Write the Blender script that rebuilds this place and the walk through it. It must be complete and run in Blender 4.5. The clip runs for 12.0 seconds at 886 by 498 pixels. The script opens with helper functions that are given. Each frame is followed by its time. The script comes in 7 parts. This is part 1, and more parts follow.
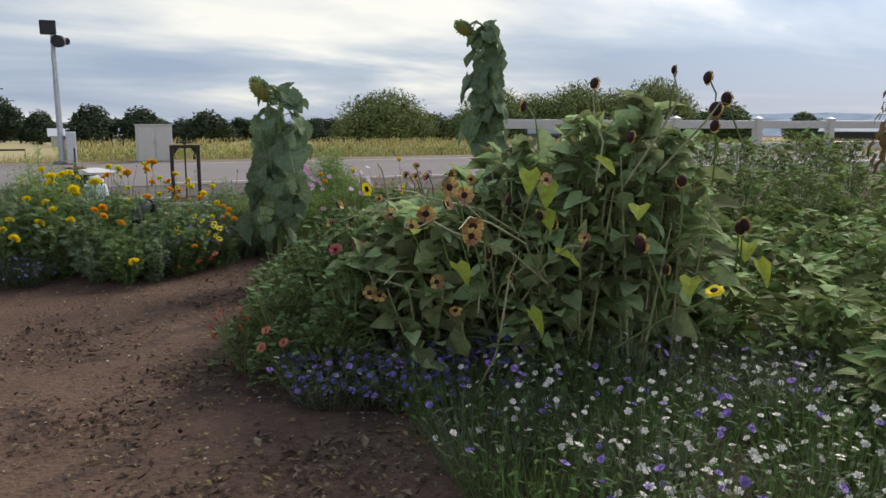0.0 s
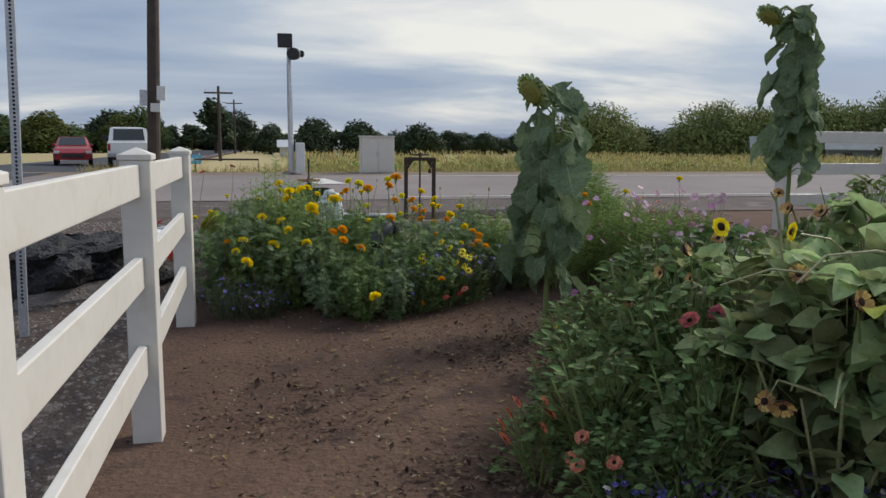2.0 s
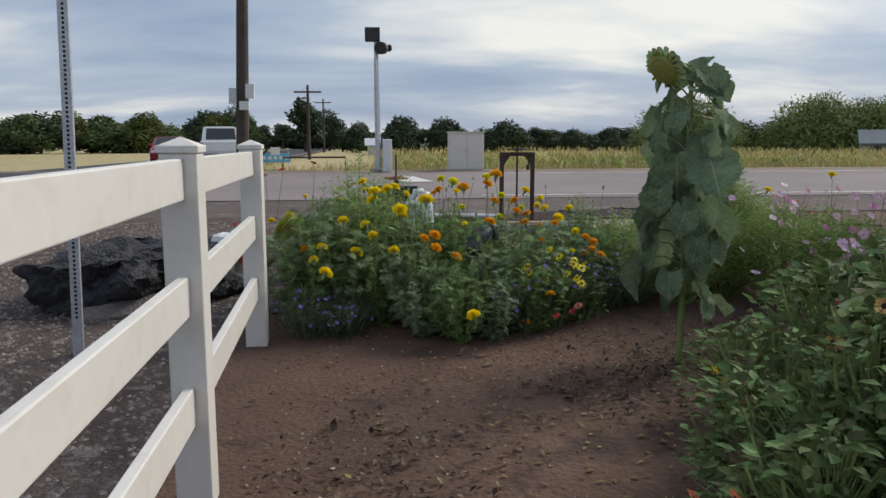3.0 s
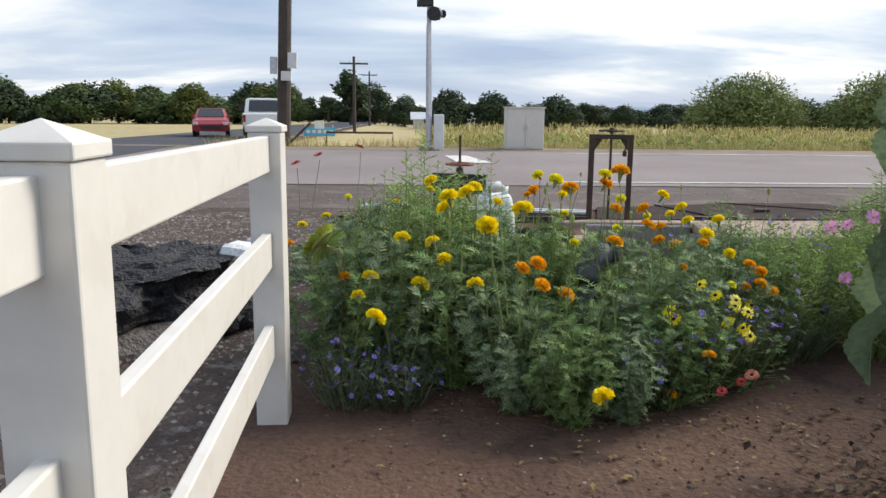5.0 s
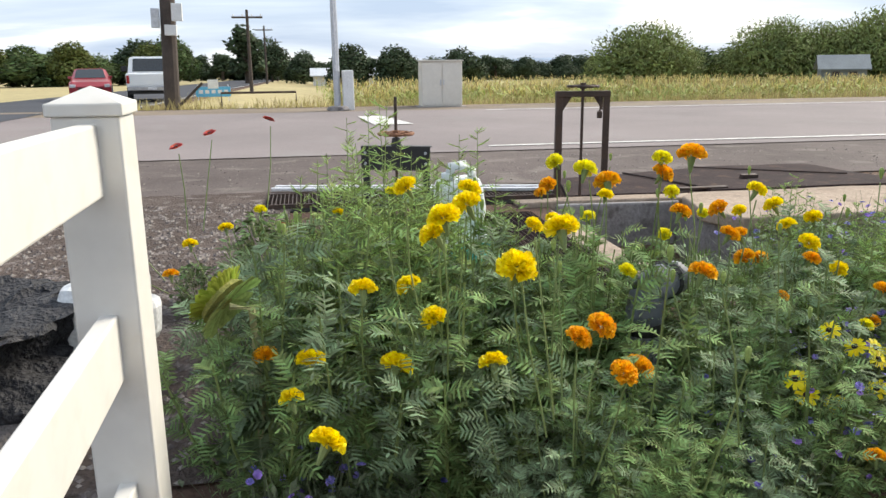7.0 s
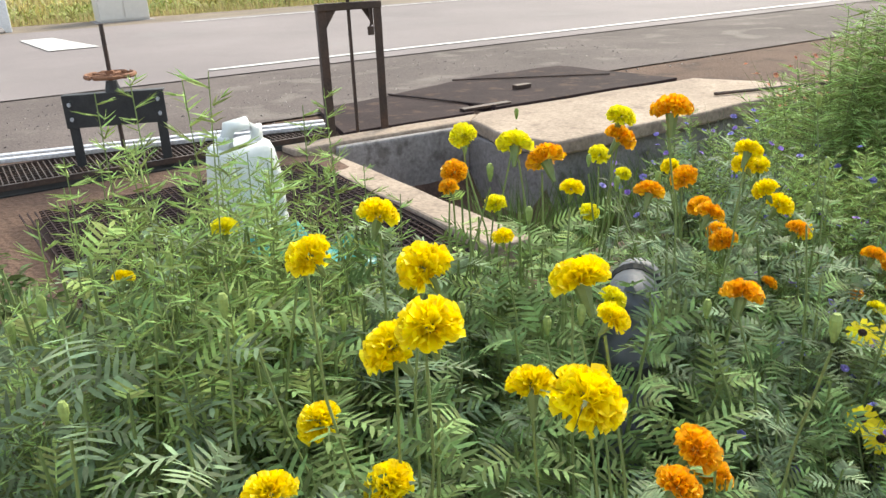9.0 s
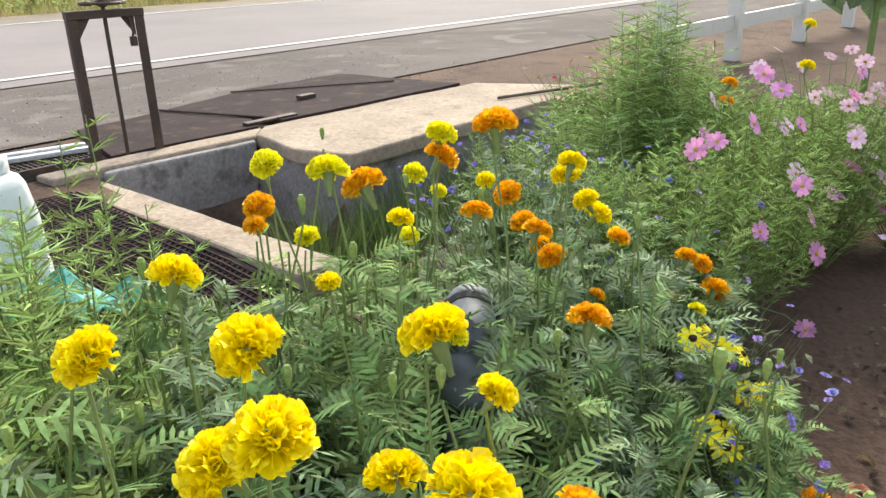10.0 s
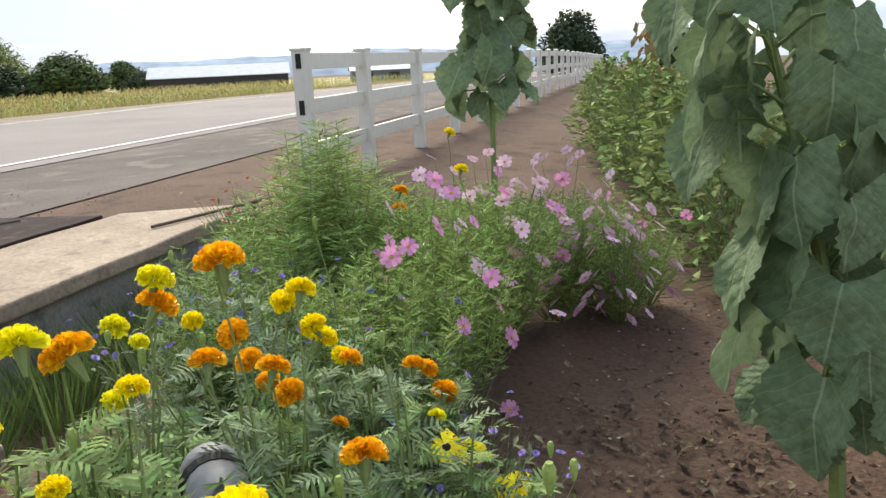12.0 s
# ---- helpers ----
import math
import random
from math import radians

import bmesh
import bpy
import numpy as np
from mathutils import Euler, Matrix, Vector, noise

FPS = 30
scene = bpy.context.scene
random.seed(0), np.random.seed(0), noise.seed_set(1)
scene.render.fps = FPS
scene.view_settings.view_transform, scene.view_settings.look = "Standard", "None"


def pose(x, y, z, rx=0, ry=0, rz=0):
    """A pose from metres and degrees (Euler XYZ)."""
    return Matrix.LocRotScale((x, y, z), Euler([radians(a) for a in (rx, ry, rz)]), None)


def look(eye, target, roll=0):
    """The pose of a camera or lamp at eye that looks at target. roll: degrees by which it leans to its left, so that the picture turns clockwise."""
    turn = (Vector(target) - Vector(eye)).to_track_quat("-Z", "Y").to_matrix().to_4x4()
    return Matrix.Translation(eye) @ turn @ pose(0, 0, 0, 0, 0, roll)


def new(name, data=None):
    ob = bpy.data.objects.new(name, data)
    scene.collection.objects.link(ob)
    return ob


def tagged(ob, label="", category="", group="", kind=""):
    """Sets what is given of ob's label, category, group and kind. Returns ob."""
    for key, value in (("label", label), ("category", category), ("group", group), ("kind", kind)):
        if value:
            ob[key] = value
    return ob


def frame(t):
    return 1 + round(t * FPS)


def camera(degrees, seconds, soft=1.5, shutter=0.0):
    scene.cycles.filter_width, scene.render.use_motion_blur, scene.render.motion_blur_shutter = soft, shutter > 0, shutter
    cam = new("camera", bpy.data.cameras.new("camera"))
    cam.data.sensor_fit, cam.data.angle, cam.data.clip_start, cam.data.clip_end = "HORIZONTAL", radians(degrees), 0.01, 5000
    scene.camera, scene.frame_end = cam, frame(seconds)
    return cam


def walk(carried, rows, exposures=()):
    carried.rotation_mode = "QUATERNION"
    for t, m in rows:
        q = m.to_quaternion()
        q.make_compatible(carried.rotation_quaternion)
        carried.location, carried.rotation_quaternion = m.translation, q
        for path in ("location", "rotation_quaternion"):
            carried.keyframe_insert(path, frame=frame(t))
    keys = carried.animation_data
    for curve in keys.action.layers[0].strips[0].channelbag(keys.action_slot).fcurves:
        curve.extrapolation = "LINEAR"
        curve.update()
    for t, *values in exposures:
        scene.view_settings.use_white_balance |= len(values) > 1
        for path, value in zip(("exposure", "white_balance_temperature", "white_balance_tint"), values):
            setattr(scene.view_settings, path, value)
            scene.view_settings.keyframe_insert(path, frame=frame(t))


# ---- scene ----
cam = camera(59.5, 12.0)
EXPOSURES = [(0.0, -0.08, 6800, 8), (1.0, -0.22, 6750, 8), (1.5, -0.2, 6750, 8), (2.5, -0.36, 6650, 8), (3.5, 0.02, 6700, 8), (5.3, 0.35, 6800, 8), (6.7, 0.6, 7000, 7), (8.5, 0.92, 7150, 5), (9.6, 1.04, 7150, 4), (10.6, 1.0, 7150, 4), (12.0, 0.74, 7200, 5)]
PATH = [
    (0, (1.036, 1.152, 1.475), (1.936, 2.91, 1.157), 0.1),
    (0.5, (0.988, 1.538, 1.462), (1.848, 3.32, 1.172), 0.8),
    (1, (0.957, 1.869, 1.459), (1.789, 3.669, 1.203), 0.8),
    (1.5, (0.99, 2.286, 1.451), (1.629, 4.161, 1.175), 1.2),
    (1.9, (0.969, 2.63, 1.443), (1.435, 4.554, 1.154), 0.6),
    (2, (0.965, 2.716, 1.441), (1.39, 4.649, 1.155), 0.5),
    (2.3, (0.958, 2.967, 1.42), (1.304, 4.916, 1.138), -0.4),
    (2.5, (0.975, 3.152, 1.413), (1.285, 5.107, 1.126), -0.3),
    (2.7, (0.988, 3.328, 1.404), (1.272, 5.289, 1.134), -0.3),
    (3, (0.997, 3.572, 1.392), (1.205, 5.539, 1.099), -0.1),
    (3.5, (0.964, 3.978, 1.41), (1.112, 5.946, 1.085), 0.1),
    (3.7, (0.972, 4.134, 1.395), (1.07, 6.102, 1.052), -0.2),
    (5.3, (0.876, 5.464, 1.408), (0.983, 7.427, 1.042), 0.9),
    (5.5, (0.868, 5.621, 1.409), (0.995, 7.576, 1.006), 1.0),
    (6, (0.817, 5.975, 1.403), (1.111, 7.902, 0.952), 1.4),
    (6.5, (0.784, 6.339, 1.39), (1.223, 8.229, 0.908), 0.1),
    (6.7, (0.774, 6.481, 1.392), (1.144, 8.391, 0.928), 0.5),
    (8.3, (0.698, 7.555, 1.446), (0.985, 9.464, 0.923), -1.7),
    (8.5, (0.689, 7.649, 1.449), (1.103, 9.519, 0.873), -2.1),
    (8.9, (0.641, 7.798, 1.45), (1.563, 9.43, 0.753), -2.1),
    (9, (0.663, 7.825, 1.446), (1.643, 9.414, 0.73), -2.4),
    (9.2, (0.665, 7.893, 1.433), (1.751, 9.4, 0.692), -2.5),
    (9.5, (0.692, 7.922, 1.428), (1.853, 9.357, 0.658), -2.3),
    (10, (0.75, 8.031, 1.433), (2.14, 9.276, 0.715), -1.5),
    (10.5, (0.71, 8.166, 1.431), (2.316, 9.176, 0.797), -2.3),
    (11, (0.709, 8.216, 1.43), (2.405, 9.075, 0.811), -2.0),
    (11.5, (0.733, 8.237, 1.434), (2.516, 8.945, 0.869), -2.5),
    (12, (0.767, 8.227, 1.439), (2.643, 8.734, 0.965), -2.6),
]
walk(cam, [(t, look(eye, target, roll)) for t, eye, target, roll in PATH], EXPOSURES)

# ---- world, sun ----
SUN_AZ, SUN_EL = 62.0, 36.0          # bearing from +y towards +x, height
world = bpy.data.worlds.new("overcast_evening")
scene.world = world
world.use_nodes = True
wn, wl = world.node_tree.nodes, world.node_tree.links
wn.clear()


def wnode(kind, **props):
    n = wn.new(kind)
    for k, v in props.items():
        if k == "op":
            n.operation = v
        elif k == "blend":
            n.data_type, n.blend_type = "RGBA", v
    return n


w_out = wn.new("ShaderNodeOutputWorld")
w_bg = wn.new("ShaderNodeBackground")
w_bg.inputs["Strength"].default_value = 0.1
sky = wn.new("ShaderNodeTexSky")
sky.sky_type, sky.sun_disc = "NISHITA", False
sky.sun_elevation, sky.sun_rotation = radians(SUN_EL), radians(SUN_AZ)
w_tc = wn.new("ShaderNodeTexCoord")
w_sep = wn.new("ShaderNodeSeparateXYZ")
wl.new(w_tc.outputs["Generated"], w_sep.inputs[0])
w_up = wnode("ShaderNodeMath", op="MAXIMUM")
w_up.inputs[1].default_value = 0.0
wl.new(w_sep.outputs["Z"], w_up.inputs[0])
w_add = wnode("ShaderNodeMath", op="ADD")
w_add.inputs[1].default_value = 0.16
wl.new(w_up.outputs[0], w_add.inputs[0])
w_dx, w_dy = wnode("ShaderNodeMath", op="DIVIDE"), wnode("ShaderNodeMath", op="DIVIDE")
for d, axis in ((w_dx, "X"), (w_dy, "Y")):
    wl.new(w_sep.outputs[axis], d.inputs[0])
    wl.new(w_add.outputs[0], d.inputs[1])
w_comb = wn.new("ShaderNodeCombineXYZ")
wl.new(w_dx.outputs[0], w_comb.inputs[0])
wl.new(w_dy.outputs[0], w_comb.inputs[1])
w_n1 = wn.new("ShaderNodeTexNoise")
w_n1.inputs["Scale"].default_value = 0.7
w_n1.inputs["Detail"].default_value = 7.0
w_n1.inputs["Roughness"].default_value = 0.52
w_n1.inputs["Distortion"].default_value = 0.35
w_map = wn.new("ShaderNodeMapping")
w_map.inputs["Scale"].default_value = (0.55, 1.0, 1.0)
w_map.inputs["Location"].default_value = (3.1, 1.4, 0.0)
w_map.inputs["Rotation"].default_value = (0, 0, radians(28))
wl.new(w_comb.outputs[0], w_map.inputs[0])
wl.new(w_map.outputs[0], w_n1.inputs["Vector"])
w_ramp = wn.new("ShaderNodeValToRGB")
w_ramp.color_ramp.elements[0].position, w_ramp.color_ramp.elements[0].color = 0.38, (3.5, 4.5, 6.6, 1)
w_ramp.color_ramp.elements[1].position, w_ramp.color_ramp.elements[1].color = 0.65, (11.0, 10.9, 10.6, 1)
e_mid = w_ramp.color_ramp.elements.new(0.5)
e_mid.color = (5.2, 6.1, 7.8, 1)
wl.new(w_n1.outputs["Fac"], w_ramp.inputs[0])
# veil of cloud lit through near the sun
w_dot = wn.new("ShaderNodeVectorMath")
w_dot.operation = "DOT_PRODUCT"
sun_way = Vector((math.sin(radians(SUN_AZ)) * math.cos(radians(SUN_EL)), math.cos(radians(SUN_AZ)) * math.cos(radians(SUN_EL)), math.sin(radians(SUN_EL))))
w_dot.inputs[1].default_value = sun_way
wl.new(w_tc.outputs["Generated"], w_dot.inputs[0])
w_glow = wn.new("ShaderNodeMapRange")
w_glow.interpolation_type = "SMOOTHSTEP"
w_glow.inputs["From Min"].default_value, w_glow.inputs["From Max"].default_value = 0.74, 1.0
w_glow.inputs["To Min"].default_value, w_glow.inputs["To Max"].default_value = 1.0, 1.75
wl.new(w_dot.outputs["Value"], w_glow.inputs["Value"])
w_mul = wn.new("ShaderNodeVectorMath")
w_mul.operation = "SCALE"
wl.new(w_ramp.outputs[0], w_mul.inputs[0])
wl.new(w_glow.outputs[0], w_mul.inputs["Scale"])
w_mix = wn.new("ShaderNodeMix")
w_mix.data_type = "RGBA"
w_mix.inputs["Factor"].default_value = 0.86
wl.new(sky.outputs[0], w_mix.inputs["A"])
wl.new(w_mul.outputs[0], w_mix.inputs["B"])
wl.new(w_mix.outputs["Result"], w_bg.inputs["Color"])
wl.new(w_bg.outputs[0], w_out.inputs[0])

sun_data = bpy.data.lights.new("sun", "SUN")
sun_data.energy, sun_data.angle, sun_data.color = 3.4, radians(24), (1.0, 0.94, 0.86)
sun = new("sun", sun_data)
sun.matrix_world = look((0, 0, 30), Vector((0, 0, 30)) - sun_way)

# ---- materials ----
MATS = {}


def mat(name, base, base2=None, rough=0.7, scale=8.0, fine=60.0, bump=0.2, metal=0.0, per_object=0.0, per_island=0.0, trans=0.0, spots=None, spot_amount=0.5, coat=0.0, spec=0.5, fine_mix=0.25, depth=0.01):
    """A material with two scales of colour change, relief and, where wanted, a change per piece."""
    m = bpy.data.materials.new(name)
    m.use_nodes = True
    N, L = m.node_tree.nodes, m.node_tree.links
    b = N["Principled BSDF"]
    base2 = base2 or tuple(c * 0.7 for c in base)
    tc = N.new("ShaderNodeTexCoord")
    n1 = N.new("ShaderNodeTexNoise")
    n1.inputs["Scale"].default_value, n1.inputs["Detail"].default_value, n1.inputs["Roughness"].default_value = scale, 5.0, 0.6
    n2 = N.new("ShaderNodeTexNoise")
    n2.inputs["Scale"].default_value, n2.inputs["Detail"].default_value = fine, 3.0
    for n in (n1, n2):
        L.new(tc.outputs["Object"], n.inputs["Vector"])
    r1 = N.new("ShaderNodeMapRange")
    r1.inputs["From Min"].default_value, r1.inputs["From Max"].default_value = 0.3, 0.7
    L.new(n1.outputs["Fac"], r1.inputs["Value"])
    mix = N.new("ShaderNodeMix")
    mix.data_type = "RGBA"
    mix.inputs["A"].default_value, mix.inputs["B"].default_value = (*base, 1), (*base2, 1)
    L.new(r1.outputs[0], mix.inputs["Factor"])
    colour = mix.outputs["Result"]
    if spots:
        r3 = N.new("ShaderNodeMapRange")
        r3.inputs["From Min"].default_value, r3.inputs["From Max"].default_value = 0.56, 0.66
        r3.inputs["To Max"].default_value = spot_amount
        n3 = N.new("ShaderNodeTexNoise")
        n3.inputs["Scale"].default_value, n3.inputs["Detail"].default_value = scale * 3.1, 6.0
        L.new(tc.outputs["Object"], n3.inputs["Vector"])
        L.new(n3.outputs["Fac"], r3.inputs["Value"])
        mx = N.new("ShaderNodeMix")
        mx.data_type = "RGBA"
        L.new(r3.outputs[0], mx.inputs["Factor"])
        L.new(colour, mx.inputs["A"])
        mx.inputs["B"].default_value = (*spots, 1)
        colour = mx.outputs["Result"]
    hsv = N.new("ShaderNodeHueSaturation")
    L.new(colour, hsv.inputs["Color"])
    r2 = N.new("ShaderNodeMapRange")
    r2.inputs["From Min"].default_value, r2.inputs["From Max"].default_value = 0.25, 0.75
    r2.inputs["To Min"].default_value, r2.inputs["To Max"].default_value = 1 - fine_mix, 1 + fine_mix
    L.new(n2.outputs["Fac"], r2.inputs["Value"])
    value = r2.outputs[0]
    if per_object or per_island:
        if per_object:
            src = N.new("ShaderNodeObjectInfo").outputs["Random"]
            amount = per_object
        else:
            src = N.new("ShaderNodeNewGeometry").outputs["Random Per Island"]
            amount = per_island
        r4 = N.new("ShaderNodeMapRange")
        r4.inputs["To Min"].default_value, r4.inputs["To Max"].default_value = 1 - amount, 1 + amount
        L.new(src, r4.inputs["Value"])
        mm = N.new("ShaderNodeMath")
        mm.operation = "MULTIPLY"
        L.new(value, mm.inputs[0])
        L.new(r4.outputs[0], mm.inputs[1])
        value = mm.outputs[0]
        r5 = N.new("ShaderNodeMapRange")
        r5.inputs["To Min"].default_value, r5.inputs["To Max"].default_value = 0.5 - amount * 0.05, 0.5 + amount * 0.05
        L.new(src, r5.inputs["Value"])
        L.new(r5.outputs[0], hsv.inputs["Hue"])
    L.new(value, hsv.inputs["Value"])
    L.new(hsv.outputs[0], b.inputs["Base Color"])
    b.inputs["Roughness"].default_value, b.inputs["Metallic"].default_value = rough, metal
    b.inputs["Specular IOR Level"].default_value = spec
    b.inputs["Coat Weight"].default_value = coat
    if bump:
        bp = N.new("ShaderNodeBump")
        bp.inputs["Strength"].default_value, bp.inputs["Distance"].default_value = bump, depth
        add = N.new("ShaderNodeMath")
        add.operation = "ADD"
        L.new(n1.outputs["Fac"], add.inputs[0])
        L.new(n2.outputs["Fac"], add.inputs[1])
        L.new(add.outputs[0], bp.inputs["Height"])
        L.new(bp.outputs[0], b.inputs["Normal"])
    if trans:
        tr = N.new("ShaderNodeBsdfTranslucent")
        L.new(hsv.outputs[0], tr.inputs["Color"])
        ms = N.new("ShaderNodeMixShader")
        ms.inputs[0].default_value = trans
        L.new(b.outputs[0], ms.inputs[1])
        L.new(tr.outputs[0], ms.inputs[2])
        L.new(ms.outputs[0], N["Material Output"].inputs["Surface"])
    MATS[name] = m
    return m


SOIL = mat("soil", (0.135, 0.084, 0.061), (0.088, 0.054, 0.041), rough=0.95, scale=0.9, fine=38, bump=0.55, spots=(0.055, 0.036, 0.030), spot_amount=0.75, spec=0.2, depth=0.03)
LITTER_MAT = mat("leaf_litter", (0.062, 0.040, 0.030), (0.17, 0.125, 0.092), rough=0.95, scale=25, fine=120, per_island=0.7, spec=0.15)
CLOD = mat("soil_clod", (0.10, 0.064, 0.047), (0.16, 0.11, 0.085), rough=0.95, scale=30, fine=140, per_island=0.45, spec=0.2)
CHIP = mat("pale_chip", (0.42, 0.36, 0.30), (0.26, 0.21, 0.17), rough=0.9, scale=30, per_island=0.5)
GRAVEL_BED = mat("gravel_bed", (0.125, 0.098, 0.086), (0.070, 0.054, 0.048), rough=0.95, scale=3, fine=55, bump=0.8, spots=(0.25, 0.22, 0.21), spot_amount=0.6, depth=0.03, spec=0.12)
STONE = mat("gravel_stone", (0.25, 0.215, 0.20), (0.11, 0.09, 0.082), rough=0.9, scale=20, fine=120, per_island=0.6)
ASPHALT = mat("worn_asphalt", (0.255, 0.222, 0.220), (0.200, 0.174, 0.174), rough=0.88, scale=0.35, fine=90, bump=0.25, spots=(0.24, 0.22, 0.215), spot_amount=0.5, fine_mix=0.18, spec=0.12)
ASPHALT_DARK = mat("dark_asphalt", (0.075, 0.078, 0.09), (0.06, 0.062, 0.072), rough=0.85, scale=0.3, fine=90, bump=0.25, fine_mix=0.15, spec=0.12)
APRON = mat("dusty_apron", (0.150, 0.124, 0.117), (0.090, 0.074, 0.070), rough=0.92, scale=0.7, fine=60, bump=0.5, spots=(0.19, 0.165, 0.15), spot_amount=0.7, spec=0.12)
LINE = mat("road_paint", (0.66, 0.65, 0.63), (0.5, 0.49, 0.47), rough=0.7, scale=4, fine=50, spots=(0.26, 0.24, 0.24), spot_amount=0.6)
VINYL = mat("white_vinyl", (0.69, 0.665, 0.625), (0.64, 0.615, 0.575), rough=0.42, scale=2.5, fine=22, bump=0.02, fine_mix=0.03, spots=(0.56, 0.52, 0.46), spot_amount=0.35)
# Near-black that stands in for the shade in slots, holes and the trench
HOLE_SHADE = mat("hole_shade", (0.02, 0.02, 0.02), rough=0.9, bump=0)
CONCRETE = mat("sandy_concrete", (0.40, 0.32, 0.255), (0.28, 0.22, 0.175), rough=0.92, scale=2.2, fine=45, bump=0.5, spots=(0.22, 0.17, 0.14), spot_amount=0.6, spec=0.12)
CONC_GREY = mat("grey_concrete", (0.30, 0.28, 0.28), (0.20, 0.185, 0.185), rough=0.9, scale=3, fine=50, bump=0.5, spots=(0.10, 0.085, 0.08), spot_amount=0.7)
STEEL_BROWN = mat("rusted_plate", (0.050, 0.034, 0.034), (0.032, 0.023, 0.024), rough=0.95, scale=2.5, fine=70, bump=0.25, spots=(0.12, 0.075, 0.055), spot_amount=0.4, spec=0.12)
STEEL_DARK = mat("dark_steel", (0.050, 0.038, 0.036), (0.09, 0.055, 0.042), rough=0.6, metal=0.4, scale=9, fine=80, bump=0.25)
BLACK_PAINT = mat("black_paint", (0.012, 0.013, 0.016), (0.03, 0.03, 0.033), rough=0.5, scale=12, fine=90, bump=0.15)
RUST = mat("rust", (0.30, 0.14, 0.075), (0.19, 0.085, 0.05), rough=0.85, scale=14, fine=120, bump=0.4)
GALV = mat("galvanised_steel", (0.52, 0.54, 0.58), (0.40, 0.42, 0.47), rough=0.45, metal=0.6, scale=12, fine=70, bump=0.06)
ALU = mat("bright_aluminium", (0.78, 0.78, 0.82), (0.62, 0.62, 0.66), rough=0.35, metal=0.5, scale=10, fine=80, bump=0.05)
PVC = mat("grey_pvc", (0.125, 0.135, 0.165), (0.105, 0.115, 0.14), rough=0.55, scale=8, fine=60, bump=0.05, fine_mix=0.08)
RUBBER = mat("black_rubber", (0.018, 0.018, 0.02), rough=0.6, bump=0.05)
JUG = mat("white_plastic", (0.80, 0.83, 0.83), (0.70, 0.74, 0.74), rough=0.4, scale=6, fine=40, bump=0.06, trans=0.25, fine_mix=0.06)
TEAL = mat("teal_plastic", (0.05, 0.42, 0.36), (0.03, 0.28, 0.26), rough=0.4, scale=12, bump=0.2, trans=0.3)
ORANGE_STRAP = mat("orange_red_cloth", (0.55, 0.09, 0.04), (0.35, 0.05, 0.03), rough=0.8, scale=20, bump=0.3)
LAVA = mat("black_lava", (0.022, 0.021, 0.026), (0.011, 0.011, 0.014), rough=0.75, scale=6, fine=45, bump=0.9, spots=(0.075, 0.072, 0.075), spot_amount=0.5, depth=0.04)
ROCK_LOW = mat("weathered_rock", (0.20, 0.175, 0.16), (0.11, 0.095, 0.09), rough=0.9, scale=5, fine=40, bump=0.8, depth=0.03)
CABINET = mat("cream_enamel", (0.66, 0.63, 0.58), (0.60, 0.57, 0.52), rough=0.5, scale=1.5, fine=18, bump=0.02, fine_mix=0.04)
WOOD_POLE = mat("creosoted_wood", (0.085, 0.065, 0.055), (0.045, 0.036, 0.032), rough=0.9, scale=3, fine=50, bump=0.5)
WHITE_METAL = mat("white_metal", (0.70, 0.71, 0.72), (0.6, 0.61, 0.62), rough=0.5, scale=4, bump=0.03)
BLUE_SIGN = mat("blue_banner", (0.10, 0.42, 0.66), (0.09, 0.36, 0.60), rough=0.6, scale=5, bump=0.05)
RED_PAINT = mat("red_car_paint", (0.32, 0.025, 0.035), (0.28, 0.02, 0.03), rough=0.28, scale=2, bump=0, coat=0.6, fine_mix=0.03)
WHITE_PAINT = mat("white_car_paint", (0.78, 0.79, 0.80), (0.74, 0.75, 0.76), rough=0.28, scale=2, bump=0, coat=0.6, fine_mix=0.02)
CAR_GLASS = mat("tinted_glass", (0.02, 0.024, 0.028), rough=0.06, bump=0, spec=0.8)
TYRE = mat("tyre_rubber", (0.018, 0.018, 0.019), rough=0.85, bump=0.1)
RIM = mat("rim_metal", (0.45, 0.45, 0.47), rough=0.35, metal=0.9, bump=0)
TAIL = mat("tail_light", (0.45, 0.02, 0.02), rough=0.25, bump=0)
LAMP_GLASS = mat("headlight", (0.75, 0.76, 0.78), rough=0.15, bump=0)
METAL_ROOF = mat("metal_roof", (0.52, 0.55, 0.60), (0.44, 0.47, 0.52), rough=0.75, metal=0.0, scale=1, bump=0.05)
HOUSE_WALL = mat("grey_siding", (0.17, 0.20, 0.22), (0.13, 0.155, 0.175), rough=0.8, scale=1, bump=0.05)
# Dark grey painted as the shade inside the open barn and in openings
SHADOW_BARN = mat("inside_shade", (0.06, 0.055, 0.06), rough=0.9, bump=0)
# Distance haze is put into the hills' own blue-grey colour
MOUNT = mat("haze_coloured_hills", (0.30, 0.36, 0.45), (0.26, 0.32, 0.41), rough=1.0, scale=0.004, fine=0.02, bump=0, spec=0.0)
FIELD = mat("dry_field", (0.40, 0.32, 0.16), (0.30, 0.26, 0.12), rough=0.95, scale=0.05, fine=2.0, bump=0.3)
VERGE = mat("verge_dirt", (0.22, 0.17, 0.12), (0.13, 0.10, 0.075), rough=0.95, scale=1.2, fine=20, bump=0.5)
CORN = mat("drying_corn", (0.46, 0.43, 0.15), (0.25, 0.32, 0.09), rough=0.75, scale=0.5, fine=4, bump=0, per_island=0.4, trans=0.25)
